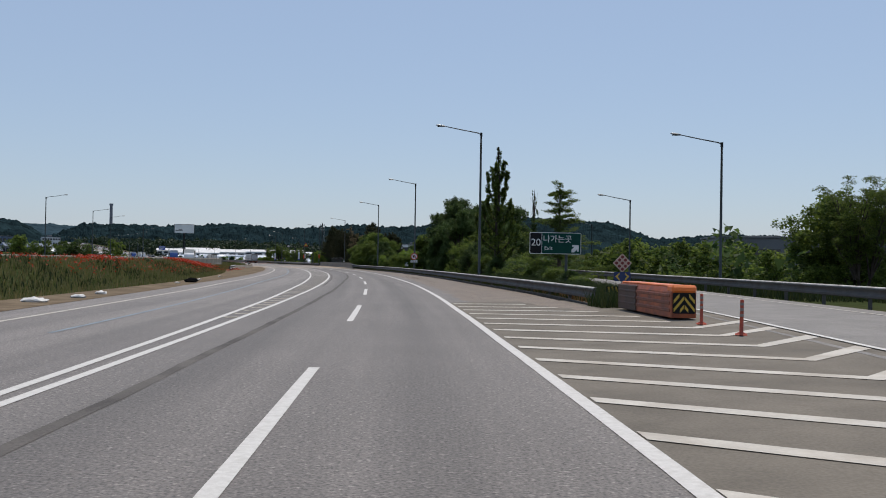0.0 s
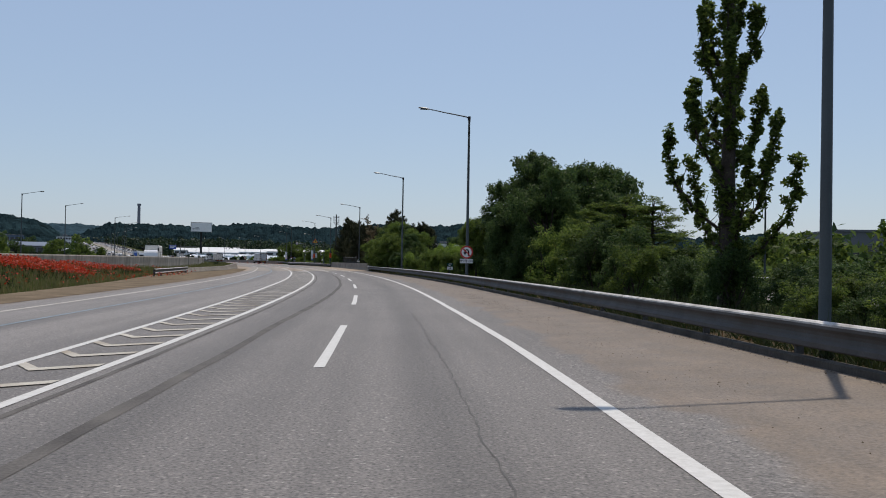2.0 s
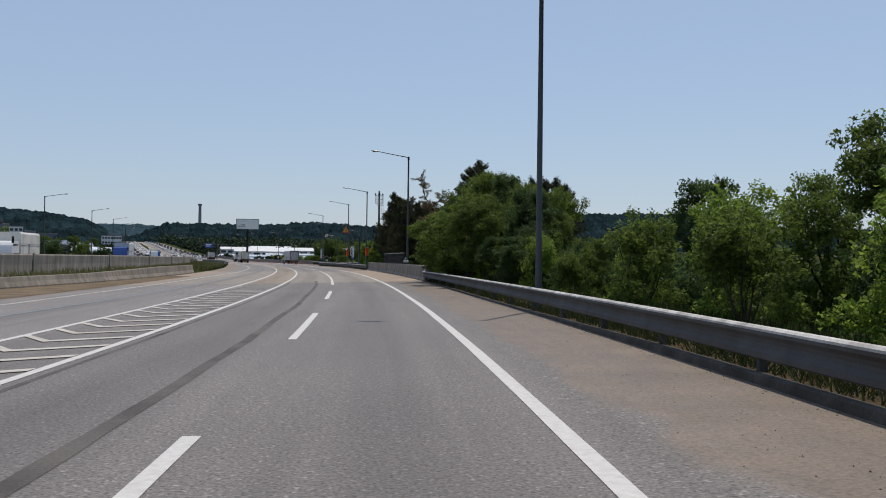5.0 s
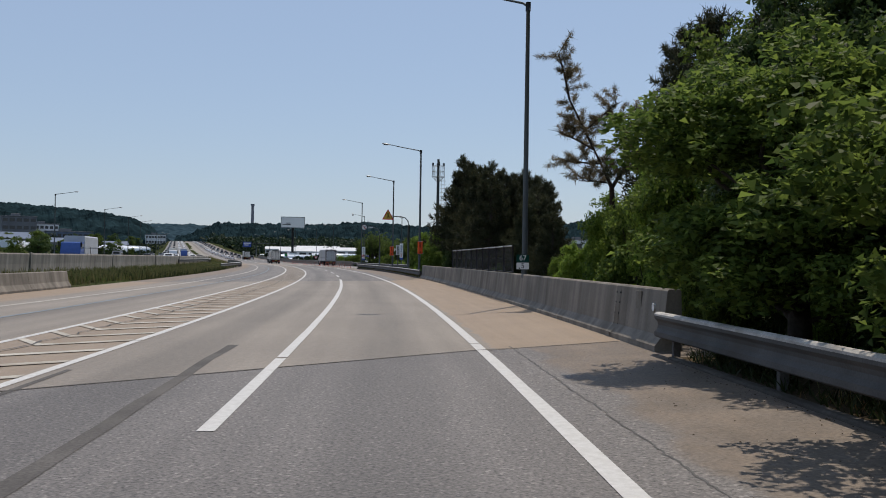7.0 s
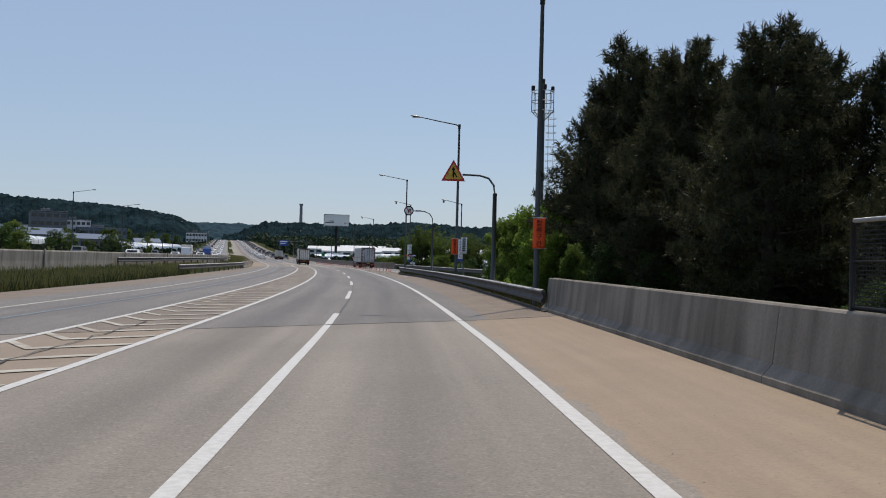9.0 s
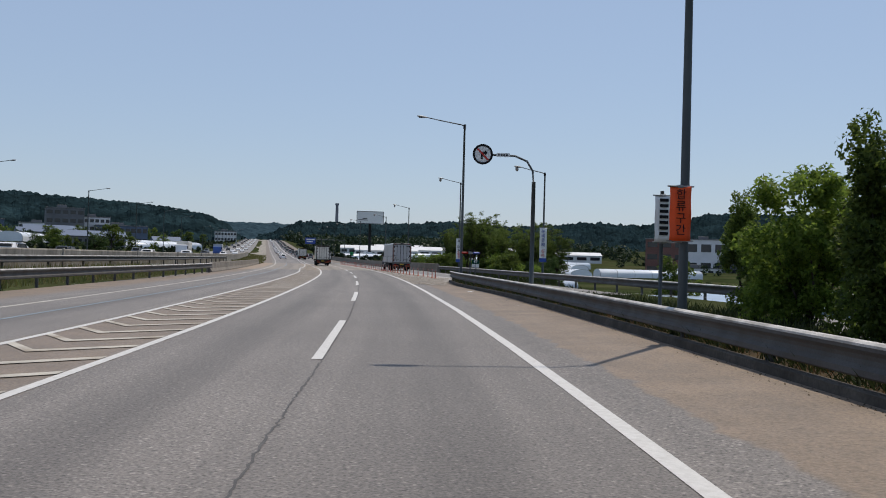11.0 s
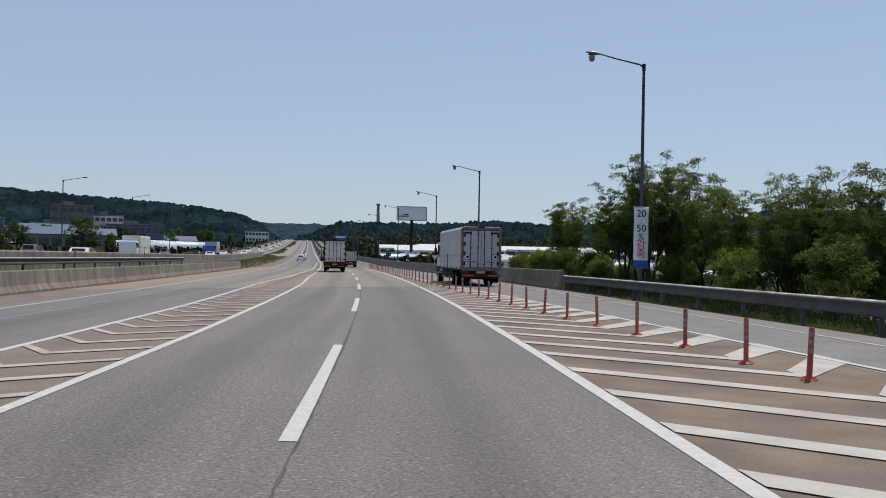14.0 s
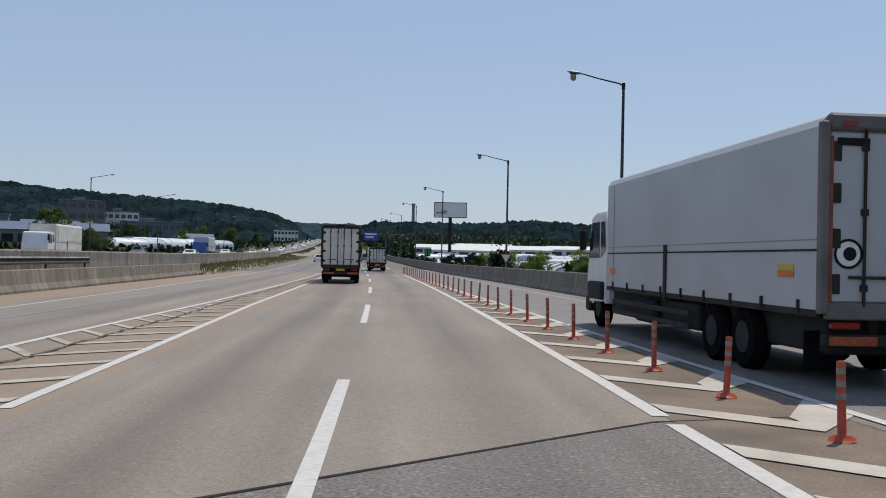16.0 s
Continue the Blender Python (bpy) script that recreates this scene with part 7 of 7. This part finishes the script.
# across the valley on the far side
for i in range(22):
    s = 90 + 23 * i
    d = -46 - 9 * ((i * 5) % 4)
    plant(T_FAR[i % 3], s, d, 3.6 + 2.2 * ((i * 3) % 5) / 4 + 0.03 * (-46 - d) + 0.5, 1.25)
for i in range(30):
    s, d = 420 + 24 * i, -60 - 22 * ((i * 7) % 6)
    plant(T_FAR[i % 3], s, d, 7 + 0.032 * (-40 - d) + 3 * ((i * 3) % 4) / 3, 1.3)
for i in range(14):
    s, d = 150 + 24 * i, 45 + 17 * ((i * 5) % 7)
    plant(T_FAR[(i + 1) % 3], s, d, 1.5 + 2.0 * ((i * 3) % 4) / 3, 1.3)


# ---- far woods ----
def woods(name, spots, leaves, size, material, label, seed):
    """Many small far trees as one mesh of coarse leaf blades."""
    clumps = []
    rs = random.Random(seed)
    for s, d, h in spots:
        p = at(s, d, ground_z(s, d))
        for k in range(5):
            f = k / 4 * rs.uniform(0.8, 1.1)
            r = h * rs.uniform(0.2, 0.32)
            clumps.append(((p.x + rs.uniform(-0.3, 0.3) * h, p.y + rs.uniform(-0.3, 0.3) * h, p.z + h * f * 0.85), (r, r, r * 0.9)))
    v, f = leaf_cloud(clumps, leaves, size, seed, 0.8)
    return tagged(raw(name, v.tolist(), f.tolist(), material), label, "woods", kind="stuff")


rs = random.Random(99)
spots = [(rs.uniform(70, 420), rs.uniform(34, 120), rs.uniform(4.5, 8.5)) for i in range(330)]
spots = [q for q in spots if not (290 < q[0] < 420 and q[1] < 130)]
woods("woods", spots, 42000, 0.8, M_LEAF_DARK, "dark belt of trees below the embankment", 5)
spots = [(rs.uniform(420, 1300), rs.uniform(190, 520), rs.uniform(5, 9)) for i in range(420)]
woods("woods", spots, 36000, 1.3, M_FAR_LEAF, "scattered woods in the valley", 6)
spots = [(rs.uniform(150, 1200), -rs.uniform(90, 420), rs.uniform(4, 9)) for i in range(520)]
low = [(rs.uniform(460, 1150), -rs.uniform(40, 80), rs.uniform(0.8, 1.6)) for i in range(420)]
woods("thicket", low, 26000, 0.8, M_FAR_LEAF, "low dark scrub beyond the oncoming carriageway", 8)
low = [(rs.uniform(440, 1100), rs.uniform(14, 27), rs.uniform(1.2, 2.8)) for i in range(260)]
woods("thicket", low, 26000, 0.8, M_FAR_LEAF, "low dark scrub beside the far highway", 9)
high = [(rs.uniform(950, 2500), rs.uniform(14, 330), rs.uniform(7, 13)) for i in range(900)]
woods("woods", high, 46000, 2.6, M_FAR_LEAF, "wooded slopes beside the climbing highway", 12)
woods("woods", spots, 48000, 1.2, M_FAR_LEAF, "trees between the factories across the valley", 7)


# ---- grass, weeds and flowers ----
def blades(name, s0, s1, d_of, count, h0, h1, width, material, label, seed, keep=None, lean=0.35):
    rs = random.Random(seed)
    verts, faces = [], []
    for i in range(count):
        s = rs.uniform(s0, s1)
        a, b = d_of(s)
        d = rs.uniform(a, b)
        if keep and not keep(s, d, rs):
            continue
        z = ground_z(s, d)
        if 33 < s < 331 and not 189 < s < 248 and 0 < d - rail_r(s) < 2.4:
            z = max(z, bend(s, KERB) + cross(s, 6.3) - 0.05 * (d - rail_r(s)))
        p = at(s, d, z - 0.04)
        h = rs.uniform(h0, h1)
        t = rs.uniform(0, 6.283)
        u = Vector((math.cos(t), math.sin(t), 0)) * width * rs.uniform(0.6, 1.3)
        w = Vector((rs.uniform(-lean, lean), rs.uniform(-lean, lean), 1)) * h
        n = len(verts)
        verts += [p - u, p + u, p + w * 0.6 + u * 0.7, p + w + u * 0.1, p + w * 0.6 - u * 0.7]
        faces.append((n, n + 1, n + 2, n + 3, n + 4))
    return tagged(raw(name, verts, faces, material), label, "grass", kind="stuff")


def patchy(scale, cut, z=0.0):
    return lambda s, d, rs: noise.noise(Vector((s * scale, d * scale * 2, z))) > cut + rs.uniform(-0.15, 0.15)


blades("grass", 15, 150, lambda s: (bend(s, VERGE) - 0.3, -19.3), 44000, 0.12, 0.42, 0.022, M_GRASS, "rough green grass on the flower bank", 1)
blades("weeds", 15, 135, lambda s: (bend(s, VERGE) - 1.0, -19.3), 9000, 0.15, 0.5, 0.035, M_WEED, "dark weeds on the flower bank", 2, patchy(0.12, 0.0, 4))
blades("grass", 222, 300, lambda s: (-13.2, -17.5), 12000, 0.2, 0.7, 0.02, M_WEED, "dark grass on the median", 3, lambda s, d, rs: s > 240 or d < -14.5)
blades("grass", 135, 350, lambda s: (min(-14.2, bend(s, VERGE) - 0.3), -19.4), 14000, 0.15, 0.6, 0.035, M_GRASS, "dry yellow-green grass before the wall", 4)
blades("grass", 448, 640, lambda s: (-13.0, -19.0), 6000, 0.12, 0.5, 0.05, M_GRASS, "dry grass along the far median", 5)
blades("grass", 37, 189, lambda s: (rail_r(s) + 0.25, rail_r(s) + 1.6), 5000, 0.1, 0.36, 0.012, M_GRASS, "dry grass tufts under the guard rail", 6, patchy(0.5, 0.1), 0.8)
blades("weeds", 38, 205, lambda s: (rail_r(s) + 0.8, rail_r(s) + 4.5), 26000, 0.12, 0.5, 0.022, M_WEED, "dark weeds behind the guard rail", 7)
blades("grass", 248, 328.5, lambda s: (rail_r(s) + 0.25, rail_r(s) + 1.5), 2600, 0.08, 0.3, 0.012, M_GRASS, "dry grass tufts behind the guard rail", 8, patchy(0.5, 0.1), 0.8)
blades("weeds", 248, 300, lambda s: (rail_r(s) + 1.0, rail_r(s) + 4.0), 14000, 0.12, 0.45, 0.02, M_WEED, "weeds on the embankment edge", 9, None, 0.8)
blades("weeds", 335, 470, lambda s: (bend(s, RAMP2_R) + 0.8, bend(s, RAMP2_R) + 8), 30000, 0.1, 0.42, 0.022, M_WEED, "rough weeds beyond the entry ramp", 10, patchy(0.5, -0.15, 8), 0.8)
blades("weeds", 31, 66, lambda s: (rail_r(s) + (0.4 if s > 33 else -0.3), bend(s, RAMP1_L) - 0.7), 22000, 0.25, 0.85, 0.02, M_WEED, "dry brown weeds on the gore island", 11)
blades("weeds", 40, 110, lambda s: (bend(s, RAMP1_R) + 0.8, bend(s, RAMP1_R) + 9), 12000, 0.2, 0.8, 0.035, M_WEED, "weeds beyond the exit ramp", 12)


blades("weeds", 248, 328.5, lambda s: (rail_r(s) + 0.06, rail_r(s) + 0.9), 26000, 0.06, 0.34, 0.014, M_WEED, "dark weeds growing under the guard rail", 23, patchy(0.9, -0.2, 3), 0.9)
blades("weeds", 38, 189, lambda s: (rail_r(s) + 0.06, rail_r(s) + 0.9), 38000, 0.06, 0.3, 0.013, M_WEED, "dark weeds along the foot of the guard rail", 24, patchy(0.9, -0.2, 6), 0.9)
blades("dry_plants", 33, 47, lambda s: (rail_r(s) + 0.15, rail_r(s) + 1.4), 900, 0.2, 0.7, 0.02, M_DRY, "tall withered weeds at the rail end", 25, lambda s, d, rs: s > 33.2)
blades("grass", 222, 300, lambda s: (-13.4, -16.5), 26000, 0.15, 0.8, 0.016, M_GRASS, "dry yellow grass stalks on the median", 26, lambda s, d, rs: (s > 240 or d < -14.5) and noise.noise(Vector((s * 0.35, d * 0.5, 2))) > -0.15 + rs.uniform(-0.2, 0.2))
blades("dry_plants", 248, 328.5, lambda s: (rail_r(s) + 0.02, rail_r(s) + 1.1), 9000, 0.05, 0.24, 0.009, M_DRY, "dry brown plants under the guard rail", 21, patchy(0.7, 0.05, 2), 0.9)
blades("dry_plants", 38, 189, lambda s: (rail_r(s) + 0.05, rail_r(s) + 0.9), 9000, 0.04, 0.2, 0.009, M_DRY, "withered brown plants at the rail posts", 22, patchy(0.6, 0.12, 5), 0.9)


def gravel(name, s0, s1, d_of, count, size, material, label, seed, keep=None):
    """Loose stones lying on the shoulder."""
    rs = random.Random(seed)
    verts, faces = [], []
    for i in range(count):
        s = rs.uniform(s0, s1)
        d = d_of(s, rs)
        if keep and not keep(s, d, rs):
            continue
        k = size * rs.uniform(0.4, 1.3)
        p = at(s, d, cross(s, d) + k * 0.2)
        a = rs.uniform(0, 6.28)
        u, w = Vector((math.cos(a), math.sin(a), 0)) * k, Vector((-math.sin(a), math.cos(a), 0)) * k * rs.uniform(0.5, 1)
        n = len(verts)
        verts += [p - u, p - w, p + u, p + w, p + Vector((0, 0, k * rs.uniform(0.5, 0.9)))]
        faces += [(n, n + 1, n + 4), (n + 1, n + 2, n + 4), (n + 2, n + 3, n + 4), (n + 3, n, n + 4)]
    return tagged(raw(name, verts, faces, material), label, "gravel", kind="stuff")


gravel("gravel", 40, 189, lambda s, rs: min(rs.gauss(5.15, 0.3), rail_r(s) - 0.1), 9000, 0.011, M_EARTH, "dark loose gravel on the dusty shoulder", 31, lambda s, d, rs: rs.random() < bend(s, ((60, 0.1), (80, 0.6), (86, 1.0), (94, 0.8), (104, 0.15), (189, 0.1))))
gravel("gravel", 40, 330, lambda s, rs: rs.uniform(3.9, rail_r(s) - 0.05), 5200, 0.008, M_GRAVEL, "scattered small stones on the shoulder", 32)
# Dark strip of stones strewn along the rail foot to stand for its shadow.
gravel("gravel", 37, 330, lambda s, rs: rail_r(s) - 0.17 - abs(rs.gauss(0, 0.14)), 5600, 0.013, M_EARTH, "dirt and stones along the rail foot, dark for its shadow", 33, lambda s, d, rs: not 188 < s < 249)


def poppies(count, seed):
    rs = random.Random(seed)
    verts, faces = [], []
    while len(faces) < count:
        s, d = rs.uniform(45, 150), rs.uniform(-19.4, -14.5)
        if 94 < s < 113 and d < bend(s, ((94, -18.6), (104, -16.8), (113, -16.4))):
            chance = 1.0
        elif 112 < s < 148 and d < -17.9:
            chance = 0.45
        elif 52 < s < 70 and d < -17.0:
            chance = 0.3
        else:
            chance = 0.03
        if rs.random() > chance or noise.noise(Vector((s * 0.16, d * 0.5, 7.3))) < -0.12 + rs.uniform(-0.15, 0.15):
            continue
        p = at(s, d, ground_z(s, d) + rs.uniform(0.15, 0.45))
        t = rs.uniform(0, 6.28)
        u, w = Vector((math.cos(t), math.sin(t), 0.3)) * 0.06, Vector((-math.sin(t), math.cos(t), rs.uniform(0.2, 1.0))) * 0.06
        n = len(verts)
        verts += [p - u, p - w * 0.8, p + u, p + w]
        faces.append((n, n + 1, n + 2, n + 3))
    return tagged(raw("poppies", verts, faces, M_POPPY), "patches of red poppies on the grassy bank", "flowers", kind="stuff")


poppies(6000, 3)

# litter on the verge
for i, (s, d, k) in enumerate(((33, -11.2, 1.0), (37, -11.0, 0.7), (41, -11.3, 0.8), (60, -11.9, 0.5), (70, -12.3, 0.5), (84, -12.6, 0.4), (295, 5.7, 0.4), (309, 5.6, 0.35))):
    bm = bmesh.new()
    bmesh.ops.create_icosphere(bm, subdivisions=2, radius=0.32 * k)
    for v in bm.verts:
        v.co = Vector((v.co.x * 1.5, v.co.y, v.co.z * 0.32)) + noise.noise_vector(v.co * 7 + Vector((i, 0, 0))) * 0.1 * k
    ob = part("litter", bm, M_TRASH)
    ob.matrix_world = frame_at(s, d, 0.07, i * 50)
    tagged(ob, "crumpled white litter on the dusty verge", "litter", "litter on the verge")
bm = bmesh.new()
bmesh.ops.create_icosphere(bm, subdivisions=2, radius=0.3)
for v in bm.verts:
    v.co = Vector((v.co.x * 1.6, v.co.y, v.co.z * 0.5)) + noise.noise_vector(v.co * 5) * 0.12
ob = part("tyre_scrap", bm, M_RUBBER)
ob.matrix_world = frame_at(63, -11.6, 0.14)
tagged(ob, "dark torn tyre scrap on the verge", "debris")


# ---- mast, billboard, chimney ----
mast = thing("cell_mast", frame_at(274.6, 11.05, -3.0) @ Matrix.Diagonal((0.79, 0.79, 0.846, 1)), "tall steel mast with caged ladder and top platform", "mast")
part("pole", tube(bmesh.new(), [(0, 0, 0), (0, 0, 9), (0, 0, 18.5)], [0.3, 0.24, 0.16], 12), M_POLE, mast)
for z in (16.2, 16.9, 17.6):
    bm = bmesh.new()
    tube(bm, [(0.85 * math.cos(k * math.pi / 8), 0.85 * math.sin(k * math.pi / 8), z) for k in range(17)], 0.03, 6, False)
    part("platform_ring", bm, M_STEEL, mast)
for k in range(12):
    a = k * math.pi / 6
    part("baluster", tube(bmesh.new(), [(0.85 * math.cos(a), 0.85 * math.sin(a), 16.2), (0.85 * math.cos(a), 0.85 * math.sin(a), 17.6)], 0.022, 5), M_STEEL, mast)
    part("strut", tube(bmesh.new(), [(0.2 * math.cos(a), 0.2 * math.sin(a), 15.6), (0.85 * math.cos(a), 0.85 * math.sin(a), 16.2)], 0.02, 5), M_STEEL, mast)
for k in range(4):
    part("camera_box", boxed((0.75 * math.cos(k * 1.57) - 0.12, 0.75 * math.sin(k * 1.57) - 0.12, 17.65), (0.75 * math.cos(k * 1.57) + 0.12, 0.75 * math.sin(k * 1.57) + 0.12, 18.0), 0.03), M_DARK, mast)
for x in (0.45, 0.85):
    part("ladder_rail", tube(bmesh.new(), [(x, -0.15, 3), (x, -0.15, 16.4)], 0.02, 5), M_STEEL, mast)
for i in range(26):
    z = 3.2 + 0.5 * i
    bm = bmesh.new()
    tube(bm, [(0.65 + 0.4 * math.cos(k * math.pi / 6), -0.15 + 0.4 * math.sin(k * math.pi / 6), z) for k in range(-6, 7)], 0.016, 5, False)
    part("cage_hoop", bm, M_STEEL, mast)

board = thing("billboard", Matrix.Translation((-232, 832, 0)) @ Matrix.Rotation(radians(20), 4, "Z"), "wide white highway billboard on a single dark column", "billboard")
plate("face", 17.2, 8.2, M_SIGNWHITE, board, shift(0, 0, 27.8), 0.1, 1.0)
for x0, z0, w, h in ((0, 31.7, 17.4, 0.3), (0, 23.9, 17.4, 0.3), (-8.6, 27.8, 0.3, 8), (8.6, 27.8, 0.3, 8)):
    plate("frame_bar", w, h, M_DARK, board, shift(x0, -0.15, z0), 0.05, 1.2)
for x0, z0, w in ((-4.6, 26.2, 6.0), (-3.4, 27.2, 3.0)):
    plate("writing_bar", w, 0.5, M_DARK, board, shift(x0, -0.1, z0), 0.05, 0.1)
part("column", tube(bmesh.new(), [(0, 0.6, -5), (0, 0.6, 24)], 0.9, 12), M_DARK, board)
chimney = thing("chimney", Matrix.Translation((-1371, 3829, 120)), "tall slender concrete chimney on the far hill", "chimney")
part("shaft", tube(bmesh.new(), [(0, 0, -150), (0, 0, 50), (0, 0, 96)], [8.0, 6.2, 5.4], 16), M_WALLG, chimney)
part("crown", tube(bmesh.new(), [(0, 0, 92), (0, 0, 96), (0, 0, 101)], [6.4, 8.0, 7.6], 16), M_WALLG, chimney)


# ---- buildings ----
def building(x, y, z, w, dep, h, turn, wall, label, floors=3, bays=8, roof=None, gable=False):
    root = thing("factory_building", Matrix.Translation((x, y, z)) @ Matrix.Rotation(radians(turn), 4, "Z"), label, "building", "buildings across the valley")
    part("wall", boxed((-w / 2, 0, -6), (w / 2, dep, h), 0.05), wall, root)
    if gable:
        bm = bmesh.new()
        a = [bm.verts.new(q) for q in ((-w / 2 - 0.4, -0.5, h), (w / 2 + 0.4, -0.5, h), (w / 2 + 0.4, dep / 2, h + 2.2), (-w / 2 - 0.4, dep / 2, h + 2.2), (-w / 2 - 0.4, dep + 0.5, h), (w / 2 + 0.4, dep + 0.5, h))]
        for f in ((0, 1, 2, 3), (3, 2, 5, 4), (0, 3, 4), (1, 5, 2), (0, 4, 5, 1)):
            bm.faces.new([a[k] for k in f])
        part("roof", bm, roof or M_WALLB, root)
    else:
        part("roof", boxed((-w / 2 - 0.3, -0.3, h), (w / 2 + 0.3, dep + 0.3, h + 0.5), 0.05), roof or M_WALLG, root)
        part("roof_unit", boxed((-w * 0.2, dep * 0.3, h + 0.5), (w * 0.05, dep * 0.6, h + 2.2), 0.1), M_WALLG, root)
    for f in range(floors):
        zz = h * (f + 0.35) / floors
        for b in range(bays):
            xx = -w / 2 + w * (b + 0.5) / bays
            win = part("window", boxed((xx - w / bays * 0.36, -0.12, zz), (xx + w / bays * 0.36, 0.05, zz + h / floors * 0.42), 0.02), M_GLASS, root)
    return root


building(-386, 733, 6, 21, 20, 20, 39, M_WALLG, "grey concrete plant block against the wooded hill", 4, 5)
building(-385, 760, 8, 18, 16, 14, 39, M_WALLW, "white stepped factory block", 3, 6)
building(-366, 760, 5, 30, 18, 12, 37, M_WALLB, "long blue-grey factory hall", 2, 9)
building(-355, 681, 3, 28, 14, 9.5, 42, M_WALLW, "low white hall with blue roof", 1, 8, M_WALLB, True)
building(-433, 1026, 8, 19, 14, 14, 28, M_WALLW, "white office block with rows of windows beyond the highway", 3, 7)
building(-330, 640, 3, 22, 12, 7, 45, M_WALLG, "low grey workshop across the valley", 1, 6, M_WALLB, True)
building(-420, 700, 6, 30, 16, 12, 40, M_WALLB, "long grey-blue warehouse below the hill", 1, 10)
building(-300, 700, 3, 14, 10, 5, 40, M_WALLW, "small white roadside shed", 1, 4, None, True)
building(-470, 820, 10, 26, 14, 10, 35, M_WALLW, "white factory hall at the foot of the hill", 2, 8)
building(-250, 560, 2, 26, 12, 5, 40, M_WALLG, "low workshop behind the oncoming lanes", 1, 7, M_WALLB, True)
building(-45, 782, -4, 22, 20, 20, -2, M_BRICK, "red-brown and white clad factory tower", 3, 3)
building(-24, 780, -4, 22, 24, 20, -2, M_WALLW, "white factory block beside the brown tower", 2, 3)
building(-8, 778, -4, 18, 16, 11, -2, M_WALLG, "low grey factory annex", 2, 6)
building(-28, 766, -4, 24, 8, 4.5, -2, M_WALLW, "low white loading shed", 1, 6)
building(113, 250, -3, 76, 24, 12.6, -4, M_WALLG, "large grey warehouse behind the trees", 1, 4)
building(120, 320, -3, 40, 20, 9, -20, M_WALLW, "long white warehouse beyond the ramp", 1, 8, M_WALLB, True)


for s, d, w, h in ((880, 66, 42, 4.5), (905, 92, 50, 5.0), (930, 118, 46, 5.0), (950, 58, 34, 4.5), (925, 150, 60, 5.5), (870, 185, 55, 5.0), (985, 88, 40, 5.0)):
    p = at(s, d, ground_z(s, d))
    building(p.x, p.y, p.z, w, 14, h, math.degrees(heading(s)) - 8, M_WALLW, "long low white shed in the valley ahead", 1, 6, M_WALLW, True)


def greenhouse(m, length, width, label):
    root = thing("greenhouse", m, label, "greenhouse", "greenhouses in the valley")
    bm = bmesh.new()
    prof = [(-width / 2, 0.0)] + [(-width / 2 * math.cos(k * math.pi / 8), 1.6 + 1.7 * math.sin(k * math.pi / 8)) for k in range(9)] + [(width / 2, 0.0)]
    r = [[bm.verts.new((y, x, z)) for x, z in prof] for y in (-length / 2, length / 2)]
    for k in range(len(prof) - 1):
        bm.faces.new((r[0][k], r[0][k + 1], r[1][k + 1], r[1][k])).smooth = True
    bm.faces.new(r[0])
    bm.faces.new(list(reversed(r[1])))
    part("film", bm, M_PLASTIC, root)
    for k in range(7):
        y = -length / 2 + length * k / 6
        part("hoop", tube(bmesh.new(), [(y, x * 1.01, z * 1.01) for x, z in prof], 0.06, 5, False), M_STEEL, root)
    return root


for i in range(9):
    s, d = 420 + 32 * i, -95 - 16 * (i % 3)
    greenhouse(frame_at(s, d, ground_z(s, d) + 0.9, 90), 52, 8, "long white film greenhouse in the valley")
for i in range(24):
    s, d = 490 + 54 * (i // 3) + 11 * (i % 3), 42 + 40 * (i % 3) + 9 * (i // 3 % 3)
    if s < 590 and d > 55:
        continue
    greenhouse(frame_at(s, d, ground_z(s, d) - 0.1, 90 if i % 2 else 0), 44, 8, "white film greenhouse below the highway")
for s, d in ((484, 23.5), (497, 31.5), (512, 41)):
    greenhouse(frame_at(s, d, ground_z(s, d) - 0.1, 90) @ Matrix.Diagonal((0.6, 1, (1.7 - ground_z(s, d)) / 3.3, 1)), 40, 9, "tall white film greenhouse beside the merging ramp")
for i in range(8):
    s, d = 250 + 24 * i, -150 - 20 * (i % 4)
    greenhouse(frame_at(s, d, ground_z(s, d) - 0.1, 90), 60, 9, "long white-roofed greenhouse across the valley")
v = [(-47, 466, 0), (-29, 523, 0), (-4, 560, 0), (60, 610, 0), (24, 400, 0), (-40, 428, 0)]
tagged(raw("covered_field", [(x, y, -7.0) for x, y, z in v] + [(x, y, -5.0) for x, y, z in v], [(6, 7, 8, 9, 10, 11)] + [(k, (k + 1) % 6, 6 + (k + 1) % 6, 6 + k) for k in range(6)], M_FILM), "field covered with pale blue-white film", "field", kind="structure")

for s, d, turn in ((705, -60, 55), (740, -66, 55), (650, -72, 62)):
    greenhouse(frame_at(s, d, 1.0, turn), 46, 9, "long white film tunnel below the wooded hill")
